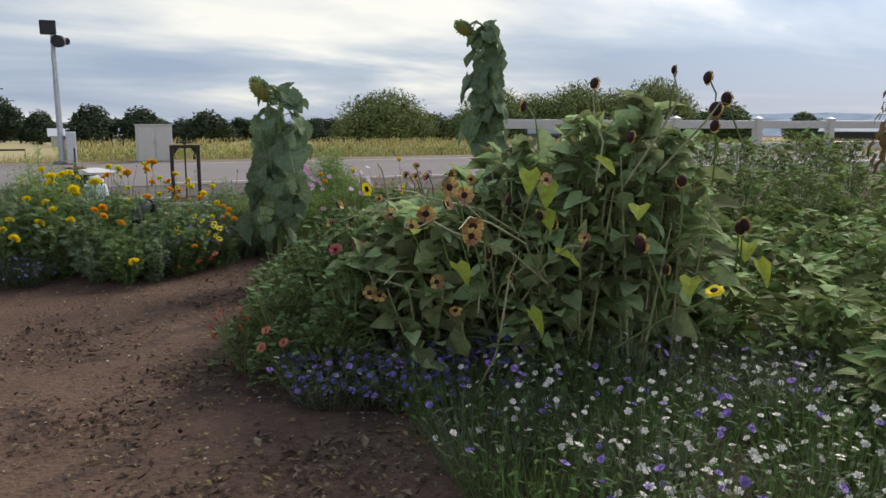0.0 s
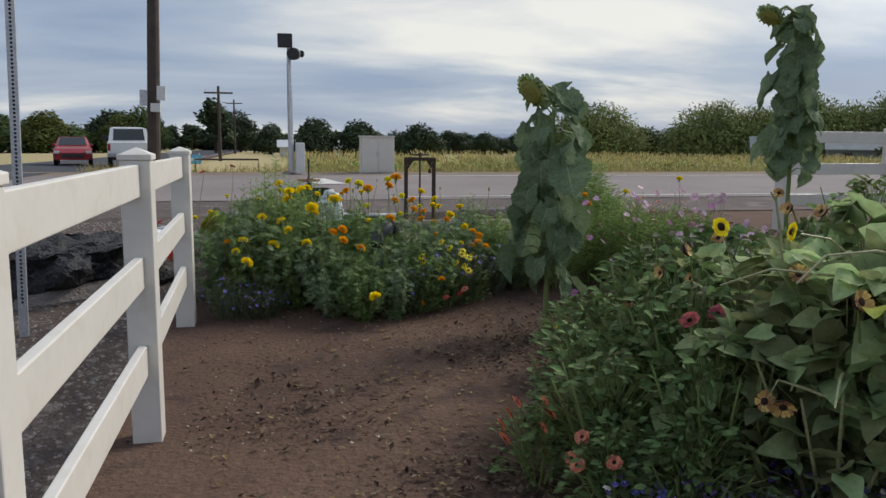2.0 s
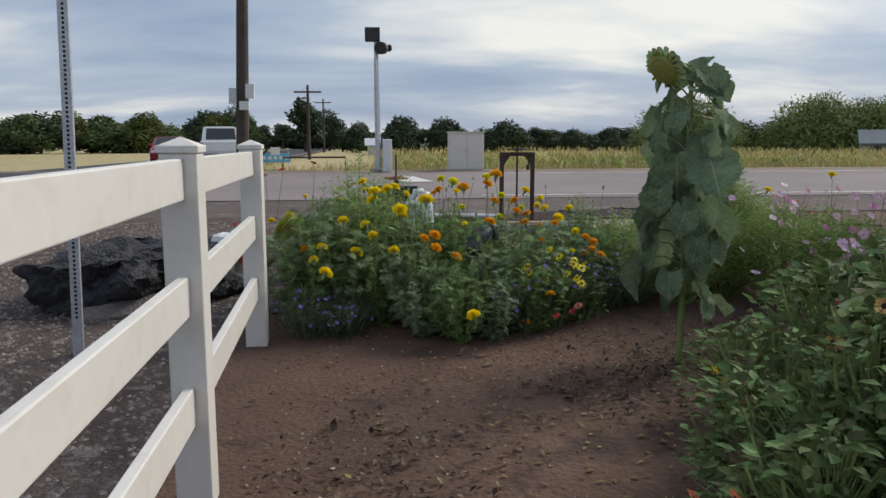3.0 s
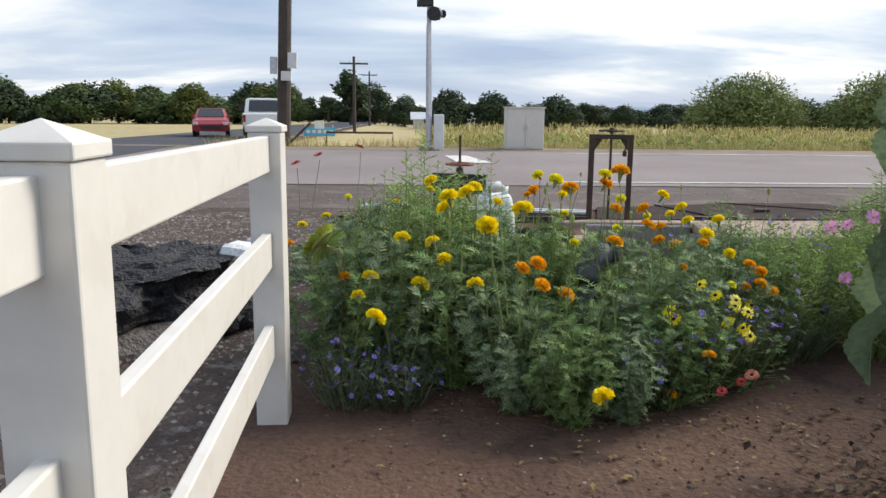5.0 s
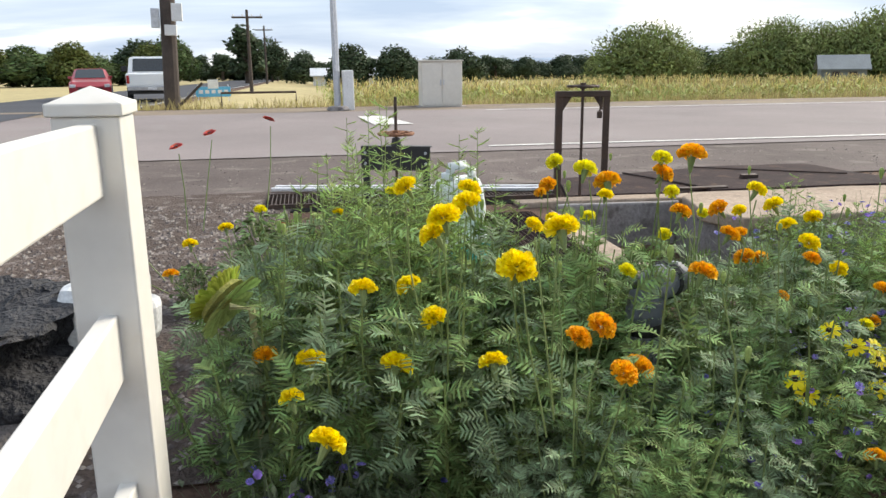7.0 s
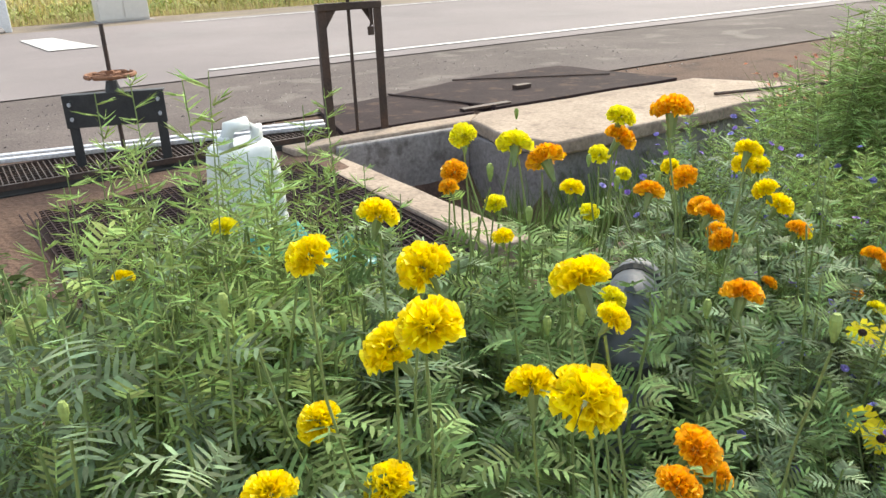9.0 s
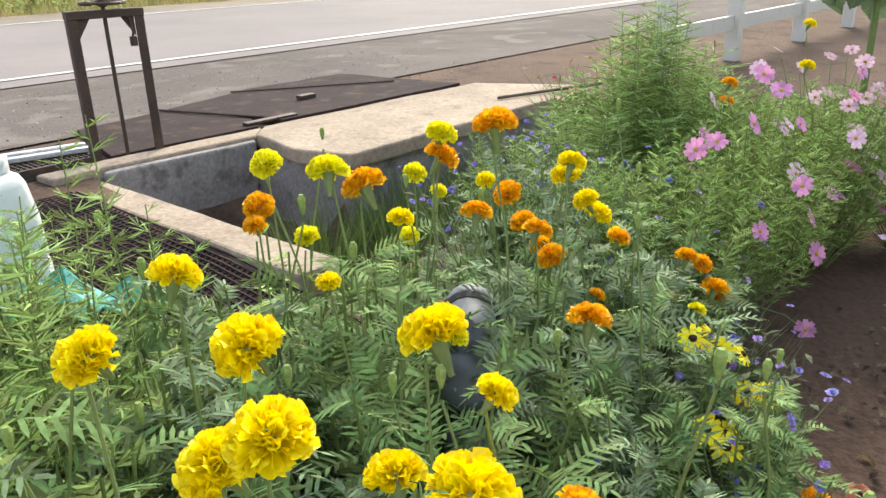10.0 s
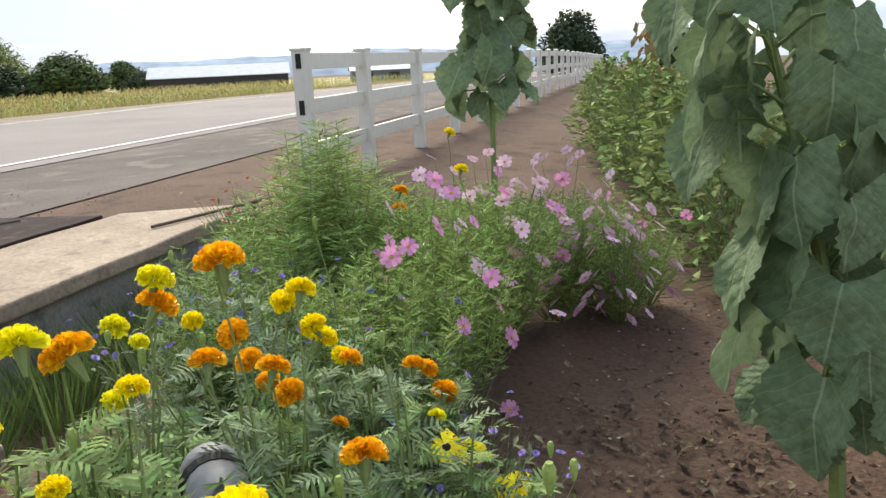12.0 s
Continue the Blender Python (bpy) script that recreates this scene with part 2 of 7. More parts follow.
TASSEL = mat("corn_tassel", (0.66, 0.54, 0.24), (0.50, 0.40, 0.17), rough=0.85, scale=0.5, bump=0, per_island=0.35)
DRYGRASS = mat("dry_grass", (0.46, 0.38, 0.18), (0.34, 0.29, 0.12), rough=0.85, scale=0.4, bump=0, per_island=0.35, trans=0.2)
BARK = mat("bark", (0.09, 0.07, 0.055), (0.05, 0.04, 0.032), rough=0.9, scale=4, fine=30, bump=0.6)
TREE_GREEN = mat("tree_leaves", (0.105, 0.145, 0.050), (0.060, 0.090, 0.036), rough=0.75, spec=0.18, scale=0.4, bump=0, per_island=0.5, trans=0.2)
TREE_DARK = mat("dark_tree_leaves", (0.060, 0.085, 0.040), (0.034, 0.052, 0.030), rough=0.75, spec=0.18, scale=0.4, bump=0, per_island=0.5, trans=0.12)
TREE_OLIVE = mat("olive_tree_leaves", (0.120, 0.135, 0.035), (0.075, 0.095, 0.028), rough=0.75, spec=0.18, scale=0.4, bump=0, per_island=0.45, trans=0.2)
WILLOW_MAT = mat("willow_leaves", (0.215, 0.250, 0.085), (0.120, 0.155, 0.055), rough=0.75, spec=0.18, scale=0.35, bump=0, per_island=0.5, trans=0.2)
# garden greens
LEAF_MARI = mat("marigold_leaf", (0.235, 0.330, 0.120), (0.120, 0.190, 0.072), rough=0.75, spec=0.18, scale=6, fine=90, bump=0.1, per_island=0.5, trans=0.22)
LEAF_MARI_PALE = mat("marigold_leaf_young", (0.36, 0.44, 0.15), (0.250, 0.335, 0.105), rough=0.75, spec=0.18, scale=6, fine=90, bump=0.1, per_island=0.5, trans=0.22)
LEAF_MARI_GREY = mat("marigold_leaf_greyish", (0.265, 0.340, 0.195), (0.145, 0.205, 0.115), rough=0.75, spec=0.18, scale=6, fine=90, bump=0.1, per_island=0.5, trans=0.22)
LEAF_FEATHER = mat("feathery_leaf", (0.345, 0.435, 0.150), (0.220, 0.315, 0.100), rough=0.75, spec=0.18, scale=3, fine=60, bump=0, per_island=0.62, trans=0.22)
LEAF_SUN = mat("sunflower_leaf", (0.178, 0.238, 0.136), (0.118, 0.170, 0.092), rough=0.75, spec=0.18, scale=5, fine=28, bump=0.35, per_island=0.35, trans=0.28, depth=0.006)
LEAF_SUN_DARK = mat("branching_sunflower_leaf", (0.400, 0.460, 0.225), (0.185, 0.250, 0.115), rough=0.75, spec=0.18, scale=5, fine=40, bump=0.3, per_island=0.62, trans=0.36)
LEAF_YELLOW = mat("yellowing_leaf", (0.40, 0.42, 0.05), (0.26, 0.33, 0.05), rough=0.75, spec=0.18, scale=5, fine=40, bump=0.2, per_island=0.3, trans=0.35)
LEAF_ZINNIA = mat("zinnia_leaf", (0.180, 0.240, 0.092), (0.078, 0.120, 0.046), rough=0.75, spec=0.18, scale=6, fine=60, bump=0.2, per_island=0.62, trans=0.22)
LEAF_VEG = mat("vegetable_leaf", (0.290, 0.340, 0.120), (0.125, 0.180, 0.065), rough=0.75, spec=0.18, scale=5, fine=40, bump=0.25, per_island=0.62, trans=0.22)
LEAF_GRASS = mat("grassy_leaf", (0.112, 0.172, 0.050), (0.066, 0.112, 0.036), rough=0.75, spec=0.18, scale=4, bump=0, per_island=0.45, trans=0.3)
LEAF_GREY = mat("grey_green_leaf", (0.165, 0.195, 0.115), (0.105, 0.135, 0.080), rough=0.75, spec=0.18, scale=5, bump=0, per_island=0.4, trans=0.25)
LEAF_DRY = mat("withered_leaf", (0.26, 0.18, 0.08), (0.15, 0.11, 0.05), rough=0.75, spec=0.18, scale=8, fine=60, bump=0.4, per_island=0.4, trans=0.15)
STEM = mat("green_stem", (0.200, 0.260, 0.085), (0.140, 0.190, 0.065), rough=0.55, scale=8, fine=80, bump=0.1, fine_mix=0.12)
STEM_PALE = mat("pale_stem", (0.36, 0.35, 0.19), (0.25, 0.26, 0.13), rough=0.6, scale=8, fine=80, bump=0.15)
PET_YELLOW = mat("yellow_petal", (0.99, 0.86, 0.016), (0.98, 0.76, 0.010), rough=0.55, scale=25, fine=150, bump=0.1, per_island=0.15, trans=0.2, fine_mix=0.1)
PET_LEMON = mat("lemon_petal", (0.95, 0.90, 0.04), (0.92, 0.82, 0.02), rough=0.55, scale=25, fine=150, bump=0.1, per_island=0.15, trans=0.2, fine_mix=0.1)
PET_ORANGE = mat("orange_petal", (0.96, 0.56, 0.016), (0.93, 0.44, 0.010), rough=0.55, scale=25, fine=150, bump=0.1, per_island=0.2, trans=0.2, fine_mix=0.1)
PET_PINK = mat("pink_petal", (0.72, 0.34, 0.60), (0.60, 0.22, 0.48), rough=0.55, scale=20, bump=0.05, per_island=0.3, trans=0.3, fine_mix=0.1)
PET_LILAC = mat("pale_lilac_petal", (0.74, 0.54, 0.70), (0.66, 0.42, 0.62), rough=0.55, scale=20, bump=0.05, per_island=0.2, trans=0.3, fine_mix=0.1)
PET_WHITE = mat("white_petal", (0.78, 0.75, 0.68), (0.70, 0.62, 0.56), rough=0.55, scale=20, bump=0.05, per_island=0.2, trans=0.2)
PET_BLUE = mat("cornflower_petal", (0.14, 0.16, 0.54), (0.23, 0.19, 0.52), rough=0.6, scale=20, bump=0, per_island=0.4, trans=0.25)
PET_VIOLET = mat("violet_petal", (0.36, 0.24, 0.66), (0.28, 0.16, 0.55), rough=0.6, scale=20, bump=0, per_island=0.4, trans=0.25)
PET_RED = mat("red_petal", (0.55, 0.045, 0.03), (0.42, 0.03, 0.03), rough=0.6, scale=20, bump=0.1, per_island=0.3, trans=0.15)
PET_SALMON = mat("salmon_petal", (0.66, 0.25, 0.15), (0.54, 0.17, 0.11), rough=0.6, scale=20, bump=0.1, per_island=0.3, trans=0.2)
PET_ROSE = mat("rose_petal", (0.66, 0.20, 0.24), (0.55, 0.13, 0.18), rough=0.6, scale=20, bump=0.1, per_island=0.3, trans=0.2)
PET_FADED = mat("withered_petal", (0.56, 0.37, 0.13), (0.42, 0.22, 0.09), rough=0.75, scale=20, bump=0.2, per_island=0.4, trans=0.15)
DISC = mat("seed_disc", (0.022, 0.010, 0.010), (0.045, 0.014, 0.013), rough=0.9, scale=40, fine=200, bump=0.6)
DISC_GREEN = mat("green_disc", (0.20, 0.22, 0.06), (0.30, 0.27, 0.06), rough=0.85, scale=40, fine=200, bump=0.6)
CENTRE = mat("yellow_centre", (0.62, 0.42, 0.03), (0.45, 0.27, 0.02), rough=0.8, scale=60, fine=200, bump=0.5)



def add_veins(m, colour):
    """Pale midrib and side ribs along a leaf that lies on +x, with puckers between them."""
    N, L = m.node_tree.nodes, m.node_tree.links
    b = N["Principled BSDF"]
    tc = N.new("ShaderNodeTexCoord")
    sep = N.new("ShaderNodeSeparateXYZ")
    L.new(tc.outputs["Object"], sep.inputs[0])

    def op(kind, a, c):
        n = N.new("ShaderNodeMath")
        n.operation = kind
        for k, v in enumerate((a, c)):
            if v is None:
                continue
            if isinstance(v, float):
                n.inputs[k].default_value = v
            else:
                L.new(v, n.inputs[k])
        return n.outputs[0]

    side = op("ABSOLUTE", sep.outputs["Y"], None)
    mid = N.new("ShaderNodeMapRange")
    mid.inputs["From Min"].default_value, mid.inputs["From Max"].default_value = 0.0055, 0.0025
    L.new(side, mid.inputs["Value"])
    along = op("MULTIPLY", op("SUBTRACT", sep.outputs["X"], op("MULTIPLY", side, 0.85)), 130.0)
    warp = N.new("ShaderNodeTexNoise")
    warp.inputs["Scale"].default_value = 9.0
    L.new(tc.outputs["Object"], warp.inputs["Vector"])
    wave = op("SINE", op("ADD", along, op("MULTIPLY", warp.outputs["Fac"], 5.0)), None)
    rib = N.new("ShaderNodeMapRange")
    rib.inputs["From Min"].default_value, rib.inputs["From Max"].default_value = 0.965, 1.0
    rib.inputs["To Max"].default_value = 0.5
    L.new(wave, rib.inputs["Value"])
    both = op("MAXIMUM", mid.outputs[0], rib.outputs[0])
    mx = N.new("ShaderNodeMix")
    mx.data_type = "RGBA"
    L.new(both, mx.inputs["Factor"])
    old = b.inputs["Base Color"].links[0].from_socket
    L.new(old, mx.inputs["A"])
    mx.inputs["B"].default_value = (*colour, 1)
    L.new(mx.outputs["Result"], b.inputs["Base Color"])
    bp = N.new("ShaderNodeBump")
    bp.inputs["Strength"].default_value, bp.inputs["Distance"].default_value = 0.7, 0.012
    pn = N.new("ShaderNodeTexNoise")
    pn.inputs["Scale"].default_value = 34.0
    L.new(tc.outputs["Object"], pn.inputs["Vector"])
    L.new(op("SUBTRACT", pn.outputs["Fac"], op("MULTIPLY", wave, 0.10)), bp.inputs["Height"])
    L.new(bp.outputs[0], b.inputs["Normal"])


add_veins(LEAF_SUN, (0.31, 0.37, 0.24))

# ---- ground shape ----


def smooth(t):
    t = min(1.0, max(0.0, t))
    return t * t * (3 - 2 * t)


def gz(x, y):
    """Height of the land: the garden lies low, rises to the road and falls away beyond it."""
    z = 0.06 + 0.34 * smooth((y - 7.0) / 5.5) - 0.9 * smooth((y - 25.0) / 6.5)
    if x < -3:
        z = max(z, 0.3 * smooth((-3 - x) / 2.0)) if y < 25 else z + (0.5 * smooth((y - 25.0) / 6.5)) * smooth((-2.0 - x) / 2.5)
    return z - 0.012 * max(0.0, math.hypot(x - 2, y - 8) - 25)


# ---- mesh building ----
class Build:
    """Collects corners and faces of one mesh."""

    def __init__(self):
        self.v, self.f = [], []

    def add(self, verts, faces):
        o = len(self.v)
        self.v.extend(verts)
        self.f.extend(tuple(i + o for i in f) for f in faces)

    def mesh(self, name, shade=False):
        me = bpy.data.meshes.new(name)
        me.from_pydata([tuple(p) for p in self.v], [], self.f)
        if shade:
            me.polygons.foreach_set("use_smooth", [True] * len(me.polygons))
        me.update()
        return me

    def tube(self, pts, radii, n=6, caps=True):
        pts = [Vector(p) for p in pts]
        rings = []
        for i, p in enumerate(pts):
            d = (pts[min(i + 1, len(pts) - 1)] - pts[max(i - 1, 0)]).normalized()
            a = d.orthogonal().normalized() if abs(d.z) < 0.95 else Vector((1, 0, 0))
            a = (a - d * a.dot(d)).normalized()
            b = d.cross(a)
            r = radii[i] if hasattr(radii, "__len__") else radii
            rings.append([p + (a * math.cos(k * math.tau / n) + b * math.sin(k * math.tau / n)) * r for k in range(n)])
        verts = [q for ring in rings for q in ring]
        faces = [(i * n + k, i * n + (k + 1) % n, (i + 1) * n + (k + 1) % n, (i + 1) * n + k) for i in range(len(pts) - 1) for k in range(n)]
        if caps:
            faces += [tuple(range(n))[::-1], tuple((len(pts) - 1) * n + k for k in range(n))]
        self.add(verts, faces)

    def box(self, lo, hi, bevel=0.0):
        x0, y0, z0 = lo
        x1, y1, z1 = hi
        if not bevel:
            self.add([Vector(p) for p in ((x0, y0, z0), (x1, y0, z0), (x1, y1, z0), (x0, y1, z0), (x0, y0, z1), (x1, y0, z1), (x1, y1, z1), (x0, y1, z1))],
                     [(3, 2, 1, 0), (4, 5, 6, 7), (0, 1, 5, 4), (1, 2, 6, 5), (2, 3, 7, 6), (3, 0, 4, 7)])
            return
        bm = bmesh.new()
        bmesh.ops.create_cube(bm, size=1)
        for v in bm.verts:
            v.co = Vector(((x0 + x1) / 2 + v.co.x * (x1 - x0), (y0 + y1) / 2 + v.co.y * (y1 - y0), (z0 + z1) / 2 + v.co.z * (z1 - z0)))
        bmesh.ops.bevel(bm, geom=bm.edges[:], offset=bevel, segments=2, profile=0.5, affect="EDGES")
        bm.verts.index_update()
        self.add([v.co.copy() for v in bm.verts], [tuple(v.index for v in f.verts) for f in bm.faces])
        bm.free()

    def turned(self, m):
        self.v = [m @ Vector(p) for p in self.v]
        return self


def part(name, build, material, parent=None, label="", shade=False):
    """One mesh object, under a thing where one is given."""
    me = build.mesh(name, shade) if isinstance(build, Build) else build
    if material and not me.materials:
        me.materials.append(material)
    ob = new(name, me)
    if parent:
        ob.parent = parent
    if label:
        ob["label"] = label
    return ob


def thing(name, label, category, group="", kind="", at=None):
    ob = new(name)
    if at is not None:
        ob.matrix_basis = at
    return tagged(ob, label, category, group, kind)


def frame_of(d, up=Vector((0, 0, 1))):
    """Right-handed axes with d ahead."""
    d = d.normalized()
    s = d.cross(up)
    if s.length < 1e-4:
        s = Vector((1, 0, 0))
    s.normalize()
    return d, s, s.cross(d)


def leaf(b, base, way, length, width, droop=0.3, fold=0.25, rows=4, heart=0.0, up=Vector((0, 0, 1)), ripple=0.0, rng=random, teeth=0.0):
    """A leaf blade: midrib along way that bends down, two folded halves; heart > 0 widens it near the stalk."""
    d, s, n = frame_of(Vector(way), up)
    verts, faces = [], []
    pos = Vector(base)
    step = length / rows
    prof = []
    for i in range(rows + 1):
        t = i / rows
        w = (math.sin(math.pi * min(1.0, t ** (0.75 - 0.3 * heart) )) if heart == 0 else (0.75 + 0.25 * heart) * (1 - t) ** 0.8 * (1.25 - 0.25 * (1 - t) ** 6) + 0.0) * width / 2
        if i == 0 and heart:
            w *= 0.62
        if i == rows:
            w = 0.0
        prof.append(w)
    for i in range(rows + 1):
        w = prof[i] * (1 + (rng.uniform(-teeth, teeth) if 0 < i < rows else 0))
        back = heart * 0.18 * length if i == 0 else 0
        lift = fold * w
        rp = ripple * width * rng.uniform(-1, 1) if 0 < i < rows else 0
        rp2 = ripple * width * rng.uniform(-1, 1) if 0 < i < rows else 0
        if w > 0:
            verts += [pos - s * w + n * (lift + rp) - d * back, pos - s * w * 0.5 + n * (lift * 0.35 + rp * 0.3) - d * back * 0.4, pos.copy(),
                      pos + s * w * 0.5 + n * (lift * 0.35 + rp2 * 0.3) - d * back * 0.4, pos + s * w + n * (lift + rp2) - d * back]
        else:
            verts += [pos.copy()]
        pos = pos + d * step
        turn = droop / rows
        d2 = (d - n * turn * 1.0).normalized()
        n = s.cross(d2).normalized()
        d = d2
    o = 0
    sizes = [5 if p > 0 else 1 for p in prof]
    for i in range(rows):
        a, c = o, o + sizes[i]
        if sizes[i] == 5 and sizes[i + 1] == 5:
            faces += [(a + k, a + k + 1, c + k + 1, c + k) for k in range(4)]
        elif sizes[i] == 5:
            faces += [(a + k, a + k + 1, c) for k in range(4)]
        elif sizes[i + 1] == 5:
            faces += [(a, c + k + 1, c + k) for k in range(4)]
        o = c
    b.add(verts, faces)


def blade(b, base, way, length, width, droop=0.3, up=Vector((0, 0, 1)), seg=2):
    """A narrow flat blade of a few faces."""
    d, s, n = frame_of(Vector(way), up)
    pos = Vector(base)
    verts, faces = [], []
    for i in range(seg + 1):
        t = i / seg
        w = width * (0.55 + 0.9 * t - 1.45 * t * t) / 1.0
        w = max(w, 0.0)
        if i < seg:
            verts += [pos - s * w * 0.5, pos + s * w * 0.5]
        else:
            verts += [pos.copy()]
        pos = pos + d * (length / seg)
        d = (d - n * droop / seg).normalized()
        n = s.cross(d)
    for i in range(seg - 1):
        faces.append((2 * i, 2 * i + 1, 2 * i + 3, 2 * i + 2))
    faces.append((2 * (seg - 1), 2 * (seg - 1) + 1, 2 * seg))
    b.add(verts, faces)


def pinnate(b, base, way, length, pairs=6, leaflet=0.03, width=0.008, droop=0.5, up=Vector((0, 0, 1)), rng=random):
    """A feather-shaped leaf: narrow leaflets in pairs along a rib."""
    d, s, n = frame_of(Vector(way), up)
    pos = Vector(base)
    step = length / (pairs + 1)
    for i in range(pairs + 1):
        nxt = pos + d * step
        t = (i + 1) / (pairs + 1)
        size = leaflet * (0.55 + 0.9 * math.sin(math.pi * min(0.95, 0.18 + t * 0.72)))
        if i < pairs:
            for sign in (-1, 1):
                blade(b, nxt, (s * sign * 0.88 + d * 0.45 + n * rng.uniform(-0.08, 0.28)), size, width, 0.2, n)
        else:
            blade(b, nxt, d, size, width, 0.2, n)
        b.add([pos - s * width * 0.12, pos + s * width * 0.12, nxt + s * width * 0.1, nxt - s * width * 0.1], [(0, 1, 2, 3)])
        pos = nxt
        d = (d - n * droop / (pairs + 1)).normalized()
        n = s.cross(d)


def petal_ring(b, centre, axis, count, length, width, tilt, rng, twist=0.0, seg=2, notch=False, inner=0.0):
    """Petals round an axis; tilt is their rise above the flat in radians."""
    a, s, n = frame_of(axis, Vector((0.3, 0.2, 1)))
    for k in range(count):
        ang = twist + k * math.tau / count + rng.uniform(-0.1, 0.1)
        out = s * math.cos(ang) + n * math.sin(ang)
        way = out * math.cos(tilt) + a * math.sin(tilt)
        base = centre + out * inner
        side = way.cross(a).normalized() if way.cross(a).length > 1e-4 else s
        nn = side.cross(way)
        l, w = length * rng.uniform(0.88, 1.1), width * rng.uniform(0.9, 1.1)
        v = [base - side * w * 0.18, base + side * w * 0.18,
             base + way * l * 0.55 - side * w * 0.5 + nn * w * 0.06, base + way * l * 0.55 + nn * -w * 0.05, base + way * l * 0.55 + side * w * 0.5 + nn * w * 0.06,
             base + way * l * 0.94 - side * w * 0.36 - a * l * 0.06, base + way * l * (0.9 if notch else 1.03) - a * l * 0.06, base + way * l * 0.94 + side * w * 0.36 - a * l * 0.06]
        b.add(v, [(0, 3, 2), (0, 1, 3), (1, 4, 3), (2, 3, 6, 5), (3, 4, 7, 6)])


def dome(b, centre, axis, radius, height, n=10, rings=3):
    """A low round cap."""
    a, s, t = frame_of(axis, Vector((0.3, 0.2, 1)))
    verts, faces = [], []
    for i in range(rings):
        ph = (i / rings) * math.pi / 2
        for k in range(n):
            g = k * math.tau / n
            verts.append(centre + (s * math.cos(g) + t * math.sin(g)) * radius * math.cos(ph) + a * height * math.sin(ph))
    verts.append(centre + a * height)
    for i in range(rings - 1):
        faces += [(i * n + k, i * n + (k + 1) % n, (i + 1) * n + (k + 1) % n, (i + 1) * n + k) for k in range(n)]
    faces += [((rings - 1) * n + k, (rings - 1) * n + (k + 1) % n, rings * n) for k in range(n)]
    faces.append(tuple(range(n))[::-1])
    b.add(verts, faces)


# ---- ground and roads ----
def graded(lo, hi, step, far, growth=1.35):
    core = list(np.arange(lo, hi + 1e-6, step))
    out, s = [], step
    while not out or out[-1] < far:
        s *= growth
        out.append((out[-1] if out else hi) + s)
    low, s = [], step
    while not low or low[-1] > -far:
        s *= growth
        low.append((low[-1] if low else lo) - s)
    return low[::-1] + core + out


def sheet(xs, ys, lift, bumps=0.0):
    b = Build()
    nx = len(xs)
    for y in ys:
        for x in xs:
            z = gz(x, y) + lift
            if bumps and -1 < x < 12 and -2 < y < 11:
                p = Vector((x, y, 0))
                z += bumps * (noise.noise(p * 1.3) * 1.2 + noise.noise(p * 4.1) * 0.6 + noise.noise(p * 11) * 0.35)
            if bumps:
                z -= 0.42 * smooth((x - 2.44) / 0.12) * smooth((6.0 - x) / 0.15) * smooth((y - 10.05) / 0.35) * smooth(((11.92 if x < 3.42 else 11.22) - y) / 0.09)
            b.v.append(Vector((x, y, z)))
    b.f = [(j * nx + i, j * nx + i + 1, (j + 1) * nx + i + 1, (j + 1) * nx + i) for j in range(len(ys) - 1) for i in range(nx - 1)]
    return b


tagged(part("ground", sheet(graded(-1.0, 9.0, 0.085, 2800), graded(0.0, 11.0, 0.085, 2800), 0.0, 0.012), SOIL, shade=True), "bare brown garden soil, trodden and crumbly", "ground", kind="structure")


def strip(name, x0, x1, y0, y1, lift, material, label, category, sx=1.0, sy=1.0, edge=0.0):
    xs = list(np.linspace(x0, x1, max(2, int(abs(x1 - x0) / sx) + 1)))
    ys = list(np.linspace(y0, y1, max(2, int(abs(y1 - y0) / sy) + 1)))
    b = sheet(xs, ys, lift)
    if edge:
        for i, v in enumerate(b.v):
            if v.y in (ys[0], ys[-1]) or v.x in (xs[0], xs[-1]):
                v.x += noise.noise(v * 0.9) * edge
                v.y += noise.noise(v * 1.1 + Vector((7, 3, 1))) * edge
    return tagged(part(name, b, material, shade=True), label, category, kind="structure")


strip("road", -4.7, 420, 15.3, 23.3, 0.022, ASPHALT, "worn grey asphalt road crossing beyond the garden", "road", 2.0, 1.0)
strip("road", -12.6, -4.7, -60, 420, 0.028, ASPHALT_DARK, "dark asphalt side road running away to the trees", "road", 2.0, 2.0)
strip("pavement", -4.75, 60, 12.9, 15.35, 0.012, APRON, "dark dusty asphalt shoulder beside the road", "road shoulder", 0.5, 0.35, 0.35)
strip("pavement", -4.75, -0.9, 5.0, 13.2, 0.010, APRON, "dusty asphalt strip beside the side road", "road shoulder", 0.4, 0.4, 0.3)
strip("ground", -3.2, 0.62, 8.9, 12.9, 0.020, GRAVEL_BED, "brown gravel round the fence end", "gravel", 0.15, 0.15, 0.12)
strip("ground", -3.2, 0.18, -4.0, 9.2, 0.016, GRAVEL_BED, "brown and grey gravel verge behind the fence", "gravel", 0.15, 0.15, 0.12)
strip("ground", -300, 420, 23.3, 25.6, 0.018, VERGE, "bare dirt verge along the far road edge", "verge", 1.5, 0.4, 0.2)
strip("ground", -420, -12.6, -60, 420, 0.02, FIELD, "mown golden stubble field beside the side road", "field", 8, 8)
strip("ground", -4.0, 420, 25.6, 420, 0.02, FIELD, "dry yellowing field beyond the road", "field", 8, 2.5)
for y0, w, lab in ((15.72, 0.11, "near"), (22.75, 0.11, "far")):
    strip("trim", 2.9 if lab == "near" else 4.5, 420, y0, y0 + w, 0.030, LINE, "worn white edge line painted on the road", "road marking", 2.0, 0.2)
